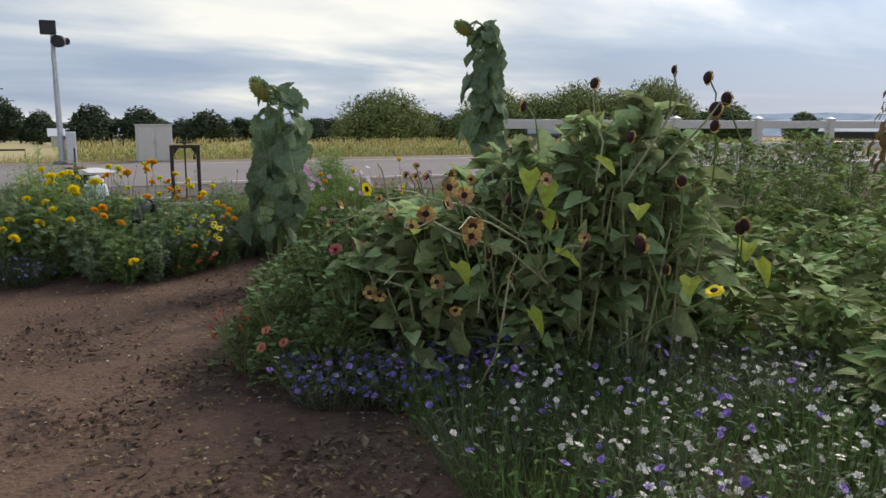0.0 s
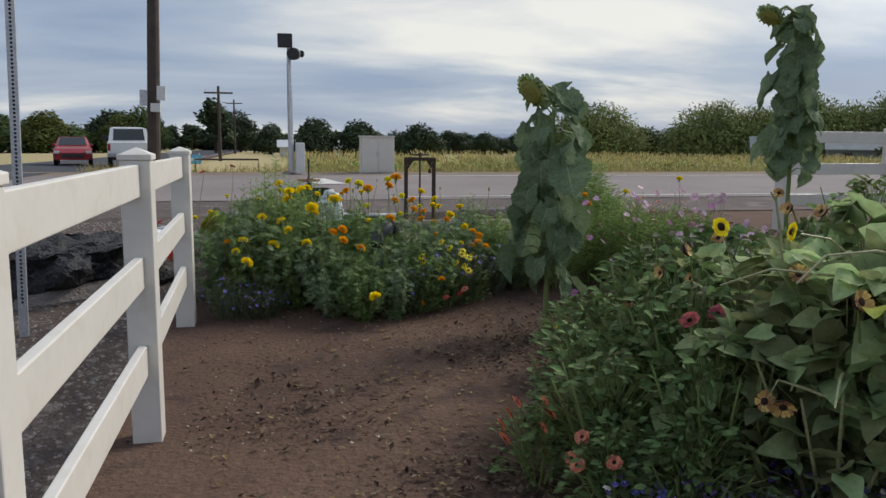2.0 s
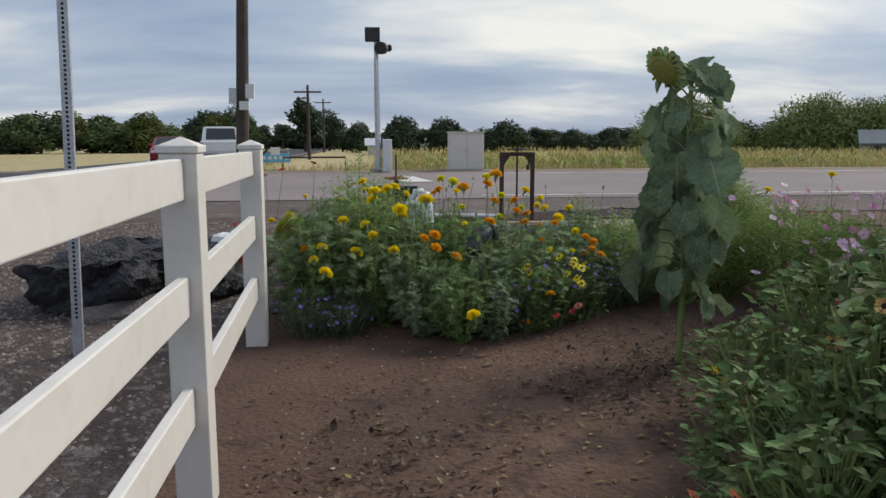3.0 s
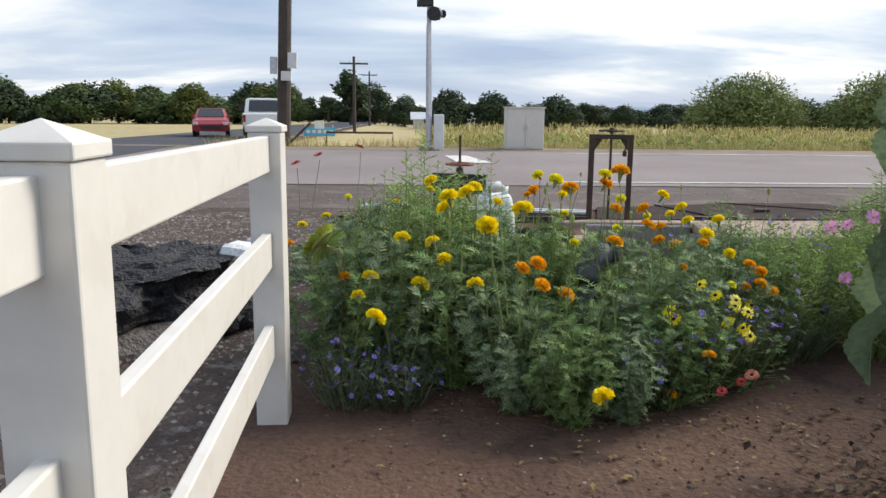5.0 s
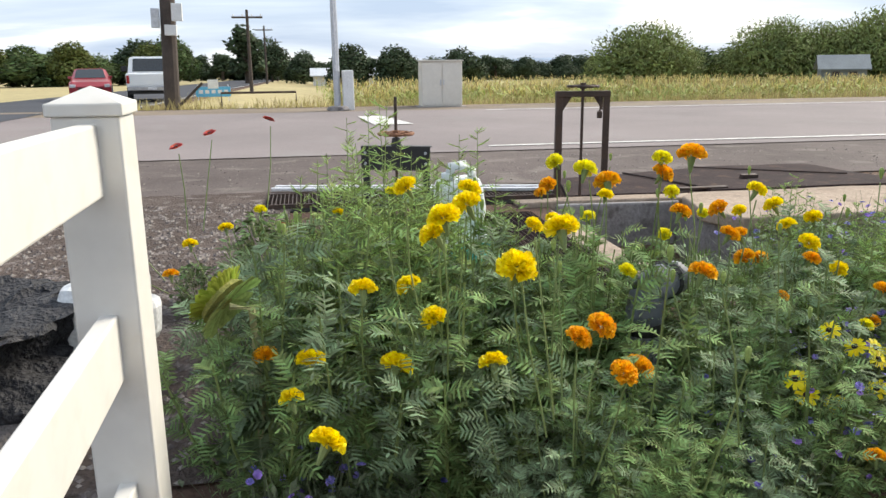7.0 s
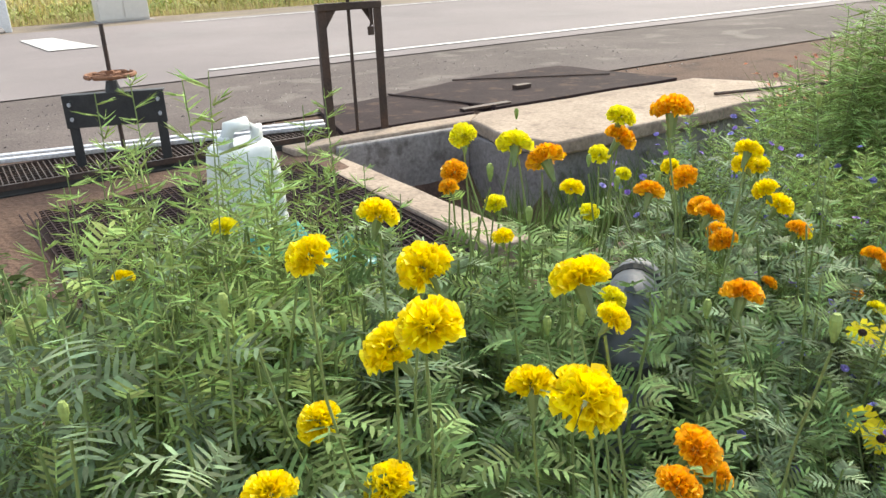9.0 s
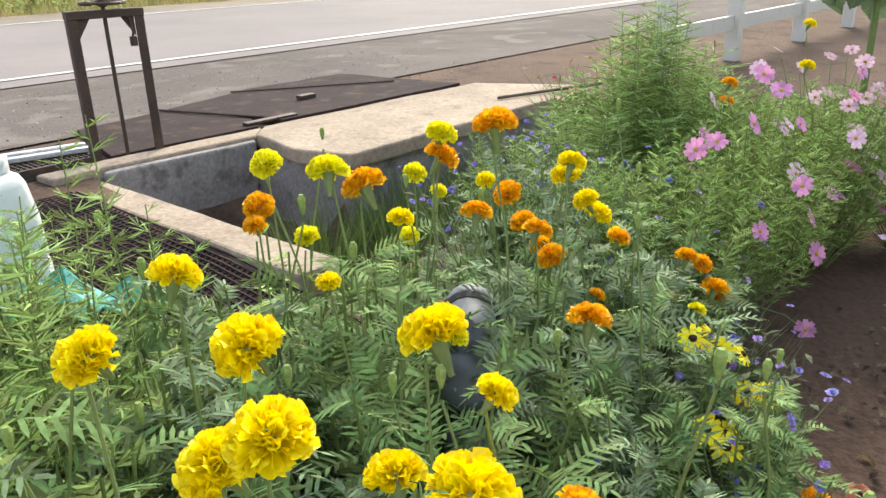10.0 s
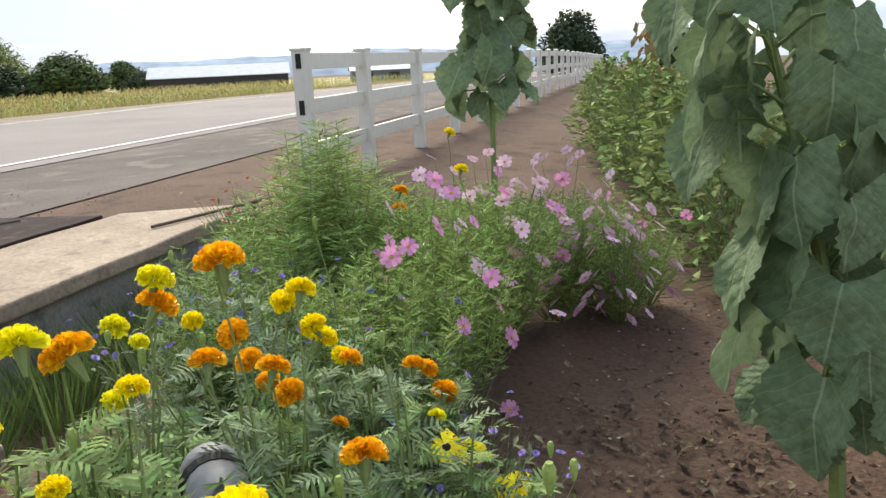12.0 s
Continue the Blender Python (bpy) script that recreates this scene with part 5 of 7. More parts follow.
LEMON = [(1.66, 9.13, 1.05, 1.05), (1.58, 9.21, 1.07, 0.8), (1.89, 9.05, 1.09, 0.85), (2.43, 8.71, 0.60, 0.6), (2.04, 9.27, 0.94, 0.75), (2.21, 9.35, 0.84, 0.6), (2.03, 9.29, 0.78, 0.7), (1.75, 9.33, 0.85, 0.75), (1.71, 8.87, 0.77, 0.75)]
ORANGE_NEAR = [(1.60, 8.52, 0.60, 1.1), (1.73, 9.11, 1.01, 1.15), (1.94, 8.95, 1.11, 1.2), (1.85, 8.67, 0.81, 1.05), (0.62, 8.70, 0.64, 0.9), (1.39, 8.41, 0.74, 0.9), (1.46, 8.44, 0.756, 1.0), (1.45, 8.27, 0.70, 0.9), (1.56, 9.22, 0.99, 0.8)]
ORANGE_FAR = [(1.90, 9.06, 1.04, 0.95), (2.09, 8.95, 0.85, 0.9), (2.15, 8.95, 0.77, 0.9), (2.35, 8.89, 0.77, 0.75), (2.64, 8.74, 0.56, 0.9), (2.56, 8.84, 0.56, 0.65), (2.26, 8.89, 0.65, 0.55), (2.09, 9.03, 0.92, 0.9), (1.94, 9.0, 0.92, 0.9), (2.60, 8.78, 0.65, 0.75),
              (2.19, 9.06, 0.82, 0.85), (2.28, 9.07, 0.73, 0.8), (2.55, 8.80, 0.68, 0.8), (2.58, 8.73, 0.60, 0.9), (2.19, 8.33, 0.38, 0.75), (2.04, 8.34, 0.20, 0.75)]
for key, some in (("y", YELLOW_NEAR), ("y", YELLOW_FAR), ("l", LEMON), ("o", ORANGE_NEAR), ("o", ORANGE_FAR)):
    for x, y, z, s in some:
        add_flower(near_plant(x, y), (x, y, z), POMS[key], rb, (rb.uniform(-0.35, 0.25) - 0.2, rb.uniform(-0.5, 0.0) - 0.2, 1.0), s)
for k in range(6):
    x, y = rb.uniform(0.6, 1.8), rb.uniform(8.85, 9.3)
    z = gz(x, y) + rb.uniform(0.70, 0.84)
    add_flower(near_plant(x, y), (x, y, z), POMS[("y", "l", "y", "o")[k % 4]], rb, (rb.uniform(-0.4, 0.3), rb.uniform(-0.6, 0.0), 1.0), rb.uniform(0.5, 0.7))
BUD = Build()
BUD.tube([(0, 0, -0.035), (0, 0, -0.012), (0, 0, 0.008), (0, 0, 0.018)], [0.004, 0.010, 0.011, 0.006], 8)
BUD = BUD.mesh("bud")
BUD.materials.append(LEAF_MARI_PALE)
for k in range(34):
    p = plants[k % len(plants)]
    c = p.matrix_basis.translation
    x, y = c.x + rb.uniform(-0.2, 0.2), c.y + rb.uniform(-0.12, 0.22)
    z = gz(x, y) + rb.uniform(0.66, 0.88)
    add_flower(p, (x, y, z), [BUD], rb, (0, 0, 1), rb.uniform(0.5, 0.8), name="bud", calyx=False)

# ---- feathery plants ----
def feather_mesh(seed, height, radius, shoots=34, cone=False, strands=34, strand=0.075, width=0.0065):
    rg = random.Random(seed)
    lv, st = Build(), Build()
    for k in range(shoots):
        ang = k * 2.4 + rg.uniform(-0.3, 0.3)
        q = ((k + 0.5) / shoots) ** (0.8 if cone else 0.5)
        out = radius * q
        top = height * (1 - 0.62 * q ** 1.6 if cone else 1 - 0.25 * q * q) * rg.uniform(0.85, 1.05)
        tip = Vector((math.cos(ang) * out, math.sin(ang) * out, top))
        root = Vector((tip.x * 0.12, tip.y * 0.12, -0.04))
        mid = Vector((tip.x * 0.8, tip.y * 0.8, top * 0.5))
        st.tube([root, mid + Vector((rg.uniform(-0.04, 0.04), rg.uniform(-0.04, 0.04), 0)), tip], [0.0035, 0.0025, 0.001], 4, False)
        for i in range(strands):
            t = 0.22 + 0.78 * i / strands
            p = root.lerp(mid, t * 2) if t < 0.5 else mid.lerp(tip, t * 2 - 1)
            g = i * 2.4 + k
            way = Vector((math.cos(g), math.sin(g), rg.uniform(0.15, 0.8)))
            ln = strand * rg.uniform(0.7, 1.2) * (1.15 - 0.5 * t)
            d, s, n = frame_of(way)
            for sg_ in (-1, 0, 1):
                blade(lv, p, way + s * sg_ * 0.7, ln * (1.0 if sg_ == 0 else 0.8), width, 0.25, Vector((rg.uniform(-1, 1), rg.uniform(-1, 1), rg.uniform(-0.5, 1))))
                blade(lv, p + way.normalized() * ln * 0.45, way + s * sg_ * 1.1 + n * 0.2, ln * 0.55, width * 0.9, 0.2, Vector((rg.uniform(-1, 1), rg.uniform(-1, 1), rg.uniform(-0.5, 1))))
    return lv.mesh("leaves"), st.mesh("stems")


FEATHER = [feather_mesh(60 + k, 0.72, 0.36) for k in range(3)]
KOCHIA = feather_mesh(70, 1.15, 0.46, 84, True, 40, 0.12, 0.006)
WISPY = [feather_mesh(75 + k, 0.95, 0.17, 11, False, 34, 0.08, 0.005) for k in range(2)]
for a, c in FEATHER + [KOCHIA] + WISPY:
    a.materials.append(LEAF_FEATHER)
    c.materials.append(STEM)


def daisy(count, length, width, centre_r, seed, tilt=0.15, layers=1):
    rg = random.Random(seed)
    b = Build()
    for k in range(layers):
        petal_ring(b, Vector((0, 0, 0.001 * k)), Vector((0, 0, 1)), count, length * (1 - 0.22 * k), width, tilt + 0.3 * k, rg, twist=0.4 * k, notch=True, inner=centre_r * 0.4)
    return b.mesh("petals")


def disc_mesh(radius, height, material, n=10):
    b = Build()
    dome(b, Vector((0, 0, 0)), Vector((0, 0, 1)), radius, height, n)
    me = b.mesh("flower_centre", True)
    me.materials.append(material)
    return me


def flower_kind(material, count, length, width, centre_r, centre_mat, tilt=0.15, layers=1, seeds=(1, 2)):
    ms = [daisy(count, length, width, centre_r, s, tilt, layers) for s in seeds]
    for me in ms:
        me.materials.append(material)
    return ms, disc_mesh(centre_r, centre_r * 0.6, centre_mat)


COSMOS_PINK = flower_kind(PET_PINK, 8, 0.042, 0.024, 0.008, CENTRE)
COSMOS_LILAC = flower_kind(PET_LILAC, 8, 0.042, 0.024, 0.008, CENTRE)
SUSAN = flower_kind(PET_YELLOW, 10, 0.030, 0.013, 0.009, DISC, -0.1)
ZIN_SALMON = flower_kind(PET_SALMON, 14, 0.032, 0.016, 0.010, DISC, 0.1, 2)
ZIN_ROSE = flower_kind(PET_ROSE, 14, 0.034, 0.018, 0.010, DISC, 0.15, 3)
ZIN_RED = flower_kind(PET_RED, 14, 0.034, 0.018, 0.012, DISC, 0.1, 2)
SUN_FADED = flower_kind(PET_FADED, 13, 0.034, 0.019, 0.040, DISC, -0.3, 1, (1, 2, 3))
SUN_GOLD = flower_kind(PET_YELLOW, 18, 0.050, 0.022, 0.026, DISC, 0.05, 2)


def put_flower(plant, place, kind_, rg, face, size=1.0, stem_r=0.002, root=None, stem_mat=None):
    fl = add_flower(plant, place, kind_[0], rg, face, size, stem_r, root, calyx=False, stem_mat=stem_mat)
    part("flower_centre", kind_[1], None, fl)
    return fl


cos_plants = []
for k, (x, y, s) in enumerate(((3.02, 9.05, 0.95), (3.35, 8.98, 1.0), (3.72, 9.10, 1.05), (4.02, 8.90, 1.05), (4.36, 8.98, 1.0), (4.55, 8.66, 0.95), (4.85, 8.48, 0.85), (2.92, 9.40, 0.9), (3.9, 9.3, 1.0), (5.02, 8.72, 0.8), (4.65, 9.15, 0.95), (4.62, 8.34, 0.68), (4.95, 8.22, 0.62))):
    lv, st = FEATHER[k % 3]
    p = thing("cosmos_plant", "feathery green cosmos with pink and lilac flowers", "cosmos", "cosmos in the bed", at=pose(x, y, gz(x, y), 0, 0, 40 * k) @ Matrix.Diagonal((s, s, s, 1)))
    part("leaves", lv, None, p)
    part("stalk_tuft", st, None, p)
    cos_plants.append(p)


def near_cosmos(x, y):
    return min(cos_plants, key=lambda q: (q.matrix_basis.translation.x - x) ** 2 + (q.matrix_basis.translation.y - y) ** 2)


rc = random.Random(31)
for x, y, z, pk in ((3.965, 9.18, 0.96, 0), (3.2, 8.9, 0.9, 1), (3.09, 8.70, 0.76, 1), (3.06, 9.02, 0.83, 1), (3.41, 8.71, 0.155, 1), (4.5, 8.75, 0.95, 0), (4.66, 8.6, 0.92, 0), (4.6, 8.5, 0.76, 0), (4.9, 8.25, 0.55, 1), (3.12, 8.98, 0.85, 1),
                    (3.3, 8.72, 0.6, 1), (3.2, 8.66, 0.52, 1), (3.02, 8.78, 0.62, 1), (3.36, 8.8, 0.72, 0), (4.05, 8.75, 0.9, 0), (4.2, 8.85, 0.98, 0)):
    put_flower(near_cosmos(x, y), (x, y, z), COSMOS_PINK if pk else COSMOS_LILAC, rc, (-0.75 + rc.uniform(-0.4, 0.4), -0.45 + rc.uniform(-0.4, 0.4), 0.5), rc.uniform(0.75, 1.0))
for k in range(90):
    x = rc.uniform(3.4, 5.15)
    y = 8.95 - 0.42 * max(0.0, x - 4.1) + rc.uniform(-0.42, 0.38)
    z = gz(x, y) + rc.uniform(0.28, 0.86) * (1.0 if x < 4.7 else 0.8)
    put_flower(near_cosmos(x, y), (x, y, z), COSMOS_LILAC if rc.random() < 0.68 else COSMOS_PINK, rc, (-0.7 + rc.uniform(-0.6, 0.6), -0.35 + rc.uniform(-0.6, 0.6), 0.6), rc.uniform(0.6, 0.9))
for k in range(88):
    x = rc.uniform(4.1, 4.85)
    y = 8.50 - 0.35 * (x - 4.2) + rc.uniform(-0.28, 0.28)
    put_flower(near_cosmos(x, y), (x, y, gz(x, y) + rc.uniform(0.14, 0.60)), COSMOS_LILAC if k % 4 else COSMOS_PINK, rc, (-0.7 + rc.uniform(-0.5, 0.5), -0.5 + rc.uniform(-0.5, 0.5), 0.6), rc.uniform(0.75, 1.0))
for x, y, z, key in ((3.67, 9.175, 0.94, "o"), (3.72, 9.2, 0.86, "o"), (3.98, 9.0, 0.98, "y"), (4.6, 9.2, 1.08, "y")):
    add_flower(near_cosmos(x, y), (x, y, z), POMS[key], rc, (-0.3, -0.3, 1), 0.8)
kb = thing("feathery_bush", "cone-shaped feathery pale green bush beside the box", "bush", at=pose(3.92, 9.60, gz(3.92, 9.6)) @ Matrix.Diagonal((1.4, 1.4, 0.84, 1)))
part("leaves", KOCHIA[0], None, kb)
part("stalk_tuft", KOCHIA[1], None, kb)
for k, (x, y, s) in enumerate(((0.84, 9.22, 1.0), (0.96, 9.52, 1.05), (1.18, 9.60, 0.9), (0.68, 9.10, 0.8), (2.70, 9.55, 0.8), (0.98, 9.06, 1.15), (1.12, 9.24, 1.05), (1.34, 9.40, 1.0))):
    p = thing("wispy_plant", "thin wispy pale green feathery plant", "plant", "wispy plants", at=pose(x, y, gz(x, y), 0, 0, 60 * k) @ Matrix.Diagonal((s, s, s, 1)))
    part("leaves", WISPY[k % 2][0], None, p)
    part("stalk_tuft", WISPY[k % 2][1], None, p)


# ---- low clumps with many small blossoms ----
def clump_mesh(seed, radius, height, blades=240, width=0.006, lean=0.5, leafy=0):
    rg = random.Random(seed)
    b = Build()
    tips = []
    for k in range(blades):
        ang, q = rg.uniform(0, math.tau), math.sqrt(rg.random())
        base = Vector((math.cos(ang) * radius * q * 0.8, math.sin(ang) * radius * q * 0.8, -0.02))
        way = Vector((math.cos(ang) * lean * q + rg.uniform(-0.25, 0.25), math.sin(ang) * lean * q + rg.uniform(-0.25, 0.25), 1.0))
        ln = height * rg.uniform(0.55, 1.1)
        blade(b, base, way, ln, width, 0.35, Vector((rg.uniform(-1, 1), rg.uniform(-1, 1), 0.1)), 3)
        tips.append(base + way.normalized() * ln * 0.96 - Vector((0, 0, 0.04)))
        for _ in range(leafy):
            p = base + way.normalized() * ln * rg.uniform(0.2, 0.9)
            leaf(b, p, (rg.uniform(-1, 1), rg.uniform(-1, 1), rg.uniform(-0.1, 0.6)), rg.uniform(0.03, 0.06), rg.uniform(0.010, 0.02), 0.4, 0.2, 2)
    return b.mesh("leaves"), tips


def small_blossoms(tips, rg, count, size, petals=6, flat=0.2):
    b = Build()
    for p in rg.sample(tips, min(count, len(tips))):
        ax = Vector((rg.uniform(-0.7, 0.5), rg.uniform(-0.8, 0.3), 0.8))
        petal_ring(b, p, ax, petals, size * rg.uniform(0.7, 1.2), size * 0.75, flat, rg)
        petal_ring(b, p, ax, 4, size * 0.6, size * 0.6, flat + 0.6, rg)
    return b


def clump(label, category, group, name, x, y, radius, height, leaf_mat, blossoms, seed, blades=240, width=0.006, lean=0.5, leafy=0):
    rg = random.Random(seed)
    me, tips = clump_mesh(seed, radius, height, blades, width, lean, leafy)
    me.materials.append(leaf_mat)
    p = thing(name, label, category, group, at=pose(x, y, gz(x, y)))
    part("leaves", me, None, p)
    for nm, m_, count, size, petals in blossoms:
        ob = part("blossoms", small_blossoms(tips, rg, count, size, petals), m_, p, nm)
        ob["kind"] = "stuff"
    return p


BLUE = [("small blue blossoms", PET_BLUE, 26, 0.013, 8), ("pale violet blossoms", PET_VIOLET, 12, 0.012, 8)]
for k, (x, y, r, h) in enumerate(((0.66, 8.50, 0.16, 0.34), (0.86, 8.48, 0.14, 0.28), (2.22, 8.62, 0.16, 0.48), (2.42, 8.72, 0.15, 0.50), (2.66, 8.88, 0.17, 0.50), (2.86, 9.0, 0.2, 0.5), (3.05, 9.30, 0.22, 0.62), (2.9, 9.6, 0.22, 0.66), (3.3, 9.75, 0.2, 0.6), (2.0, 8.48, 0.14, 0.38))):
    clump("cornflower clump with small blue blossoms in the bed", "cornflower", "cornflowers in the bed", "cornflower_clump", x, y, r, h, LEAF_GREY, BLUE, 100 + k, 190, 0.006, 0.5, 2)
for k, (x, y, r, h) in enumerate(((2.28, 4.85, 0.22, 0.30), (2.52, 4.77, 0.24, 0.32), (2.80, 4.81, 0.24, 0.36), (3.02, 4.75, 0.22, 0.40), (2.42, 5.05, 0.2, 0.30), (2.66, 4.61, 0.22, 0.28), (2.92, 4.59, 0.22, 0.34), (3.2, 4.55, 0.2, 0.40))):
    clump("cornflower clump with blue violet blossoms by the path", "cornflower", "cornflowers by the path", "cornflower_clump", x, y, r, h, LEAF_GREY, [("blue violet blossoms", PET_BLUE, 44, 0.016, 8), ("violet blossoms", PET_VIOLET, 30, 0.016, 8), ("white blossoms", PET_WHITE, 6, 0.015, 6)], 120 + k, 260, 0.006, 0.55, 2)
for k in range(16):
    x = 2.7 + 0.2 * k
    clump("rough green grass growing in the concrete channel", "grass", "channel grass", "grass_clump", x, 10.75 + 0.12 * (k % 3) - 0.1, 0.2, 0.42, LEAF_GRASS, [], 300 + k, 150, 0.007, 0.6, 0).location.z -= 0.36
clump("rusty red flower clump beside the concrete box", "flowers", "", "celosia_clump", 4.95, 10.45, 0.28, 0.55, LEAF_GRASS, [("rusty red blossoms", PET_SALMON, 60, 0.02, 7)], 330, 200, 0.007, 0.5, 1)
rw = random.Random(9)
for k in range(30):
    x = 2.56 + (k % 6) * 0.42 + rw.uniform(-0.12, 0.12)
    y = 2.68 + (k // 6) * 0.36 + rw.uniform(-0.12, 0.12)
    if x < 2.75 and y < 2.9:
        x += 0.2
    white = x < 3.15 or rw.random() < 0.4
    clump("low grassy clump with small white and violet blossoms", "flowers", "white flower patch", "white_flower_clump", x, y, 0.25, 0.34 + 0.14 * rw.random(), LEAF_GRASS if rw.random() < 0.6 else LEAF_GREY,
          [("cream white blossoms", PET_WHITE, (30 if white else 7) if k % 3 else 6, 0.016, 6), ("violet blossoms", PET_VIOLET, 7 if k % 2 else 2, 0.018, 8)], 140 + k, 230, 0.006, 0.5, 1)


# ---- leafy bushes ----
def bush_mesh(seed, radius, height, leaves, size, width_ratio, droop, rows=4, heart=0.0, low=0.1, shell=0.55, stems=9, hang=0.0, loose=0.7):
    rg = random.Random(seed)
    lv, st = Build(), Build()
    for k in range(stems):
        ang = k * 2.4
        tip = Vector((math.cos(ang) * radius * 0.7, math.sin(ang) * radius * 0.7, height * rg.uniform(0.6, 0.95)))
        st.tube([(0.02 * math.cos(ang), 0.02 * math.sin(ang), -0.05), (tip.x * 0.6, tip.y * 0.6, tip.z * 0.55), tip], [0.010, 0.007, 0.004], 5, False)
    for k in range(leaves):
        ang = rg.uniform(0, math.tau)
        q = shell + (1 - shell) * math.sqrt(rg.random())
        z = height * (low + (1 - low) * rg.random() ** 0.8)
        prof = math.sqrt(max(0.05, 1 - (z / height) ** 3)) * (0.7 + 0.3 * math.sin(ang * 3 + seed))
        p = Vector((math.cos(ang) * radius * q * prof, math.sin(ang) * radius * q * prof, z))
        way = Vector((math.cos(ang) + rg.uniform(-loose, loose), math.sin(ang) + rg.uniform(-loose, loose), rg.uniform(-0.43 * loose, loose) - hang))
        ln = size * rg.uniform(0.6, 1.25)
        leaf(lv, p, way, ln, ln * width_ratio, droop * rg.uniform(0.5, 1.4), 0.22, rows, heart, Vector((rg.gauss(0, 0.6), rg.gauss(0, 0.6), 1)), 0.05, rg)
        if k % 2 == 0:
            q0 = Vector((p.x * 0.6, p.y * 0.6, z * 0.82))
            st.tube([q0, p], [0.003, 0.002], 3, False)
    return lv.mesh("leaves"), st.mesh("stems")


SUNB = [bush_mesh(200 + k, 0.48, 1.0, 270, 0.15, 0.78, 0.6, 5, 0.8, 0.06, 0.2, hang=0.0, loose=1.2) for k in range(4)]
SUNT = [bush_mesh(210 + k, 0.27, 1.46, 150, 0.135, 0.80, 0.6, 5, 0.8, 0.35, 0.15, 5, 0.0, 1.2) for k in range(2)]
ZINB = [bush_mesh(220 + k, 0.34, 0.62, 420, 0.062, 0.52, 0.5, 3, 0.0, 0.05, 0.3) for k in range(3)]
VEGB = [bush_mesh(240 + k, 0.45, 0.62, 240, 0.12, 0.7, 0.6, 4, 0.4, 0.05, 0.35) for k in range(3)]
PEPB = [bush_mesh(250 + k, 0.48, 0.92, 520, 0.085, 0.48, 0.5, 3, 0.0, 0.04, 0.4) for k in range(3)]
STALKS = {id(SUNB): STEM_PALE, id(SUNT): STEM_PALE}
for group_, m_ in ((SUNB, LEAF_SUN_DARK), (SUNT, LEAF_SUN_DARK), (ZINB, LEAF_ZINNIA), (VEGB, LEAF_VEG), (PEPB, LEAF_VEG)):
    for a, c in group_:
        a.materials.append(m_)
        c.materials.append(STALKS.get(id(group_), STEM))


def bushes(name, label, category, group, pool, places, seed):
    rg = random.Random(seed)
    out = []
    for k, (x, y, s, h) in enumerate(places):
        p = thing(name, label, category, group, at=pose(x, y, gz(x, y), 0, 0, rg.uniform(0, 360)) @ Matrix.Diagonal((s, s, s * h, 1)))
        part("leaves", pool[k % len(pool)][0], None, p)
        part("stalk_tuft", pool[k % len(pool)][1], None, p)
        out.append(p)
    return out


sunb = bushes("branching_sunflower", "sprawling branching sunflower with withered dark flower heads", "sunflower", "branching sunflowers", SUNB,
              [(2.92, 5.07, 1.0, 0.95), (3.28, 4.73, 1.0, 1.08), (3.66, 4.57, 1.05, 1.25), (4.02, 4.50, 1.05, 1.2), (2.85, 4.90, 1.0, 0.95), (3.35, 4.85, 1.1, 1.1), (3.85, 4.95, 1.1, 1.15), (3.05, 5.50, 1.0, 0.92),
               (3.55, 5.60, 1.1, 1.0), (4.15, 5.45, 1.1, 1.05), (2.70, 5.20, 0.85, 0.85), (4.35, 4.70, 1.0, 1.05), (3.42, 4.51, 0.7, 1.0), (2.95, 6.05, 0.9, 0.9)], 41)
bushes("branching_sunflower", "tall leafy branching sunflower reaching above the others", "sunflower", "branching sunflowers", SUNT, [(3.52, 4.40, 1.0, 1.0), (3.78, 4.27, 1.05, 1.0), (4.02, 4.25, 0.95, 1.0), (3.3, 4.65, 0.9, 1.0)], 42)


def near_of(pool, x, y):
    return min(pool, key=lambda q: (q.matrix_basis.translation.x - x) ** 2 + (q.matrix_basis.translation.y - y) ** 2)


rs = random.Random(44)
HEADS = [(2.62, 3.97, 1.05, 1.2), (2.545, 3.85, 1.03, 1.0), (3.29, 3.69, 0.97, 1.1), (2.56, 4.07, 1.21, 1.1), (2.60, 4.01, 1.18, 1.0), (3.40, 3.91, 1.42, 1.1), (3.90, 3.90, 1.55, 1.2), (3.52, 4.34, 1.68, 1.1),
         (2.49, 4.83, 0.61, 0.9), (2.53, 4.79, 0.60, 0.9), (4.02, 3.95, 1.60, 1.1), (3.32, 4.68, 1.57, 1.1), (2.57, 4.32, 1.07, 1.1), (2.71, 4.49, 0.71, 0.9), (3.92, 3.98, 1.70, 1.0), (3.60, 3.87, 1.72, 0.8), (3.9, 3.90, 1.47, 0.9)]
for x, y, z, s in HEADS:
    p = near_of(sunb, x, y)
    put_flower(p, (x, y, z), SUN_FADED, rs, (-0.6 + rs.uniform(-0.4, 0.3), -0.7 + rs.uniform(-0.3, 0.3), rs.uniform(-0.3, 0.35)), s * (0.9 if z < 1.4 else 0.66), 0.004, root=(x + 0.16 + rs.uniform(-0.05, 0.1), y + 0.14 + rs.uniform(-0.05, 0.1), z - 0.20 - rs.random() * 0.15), stem_mat=STEM)
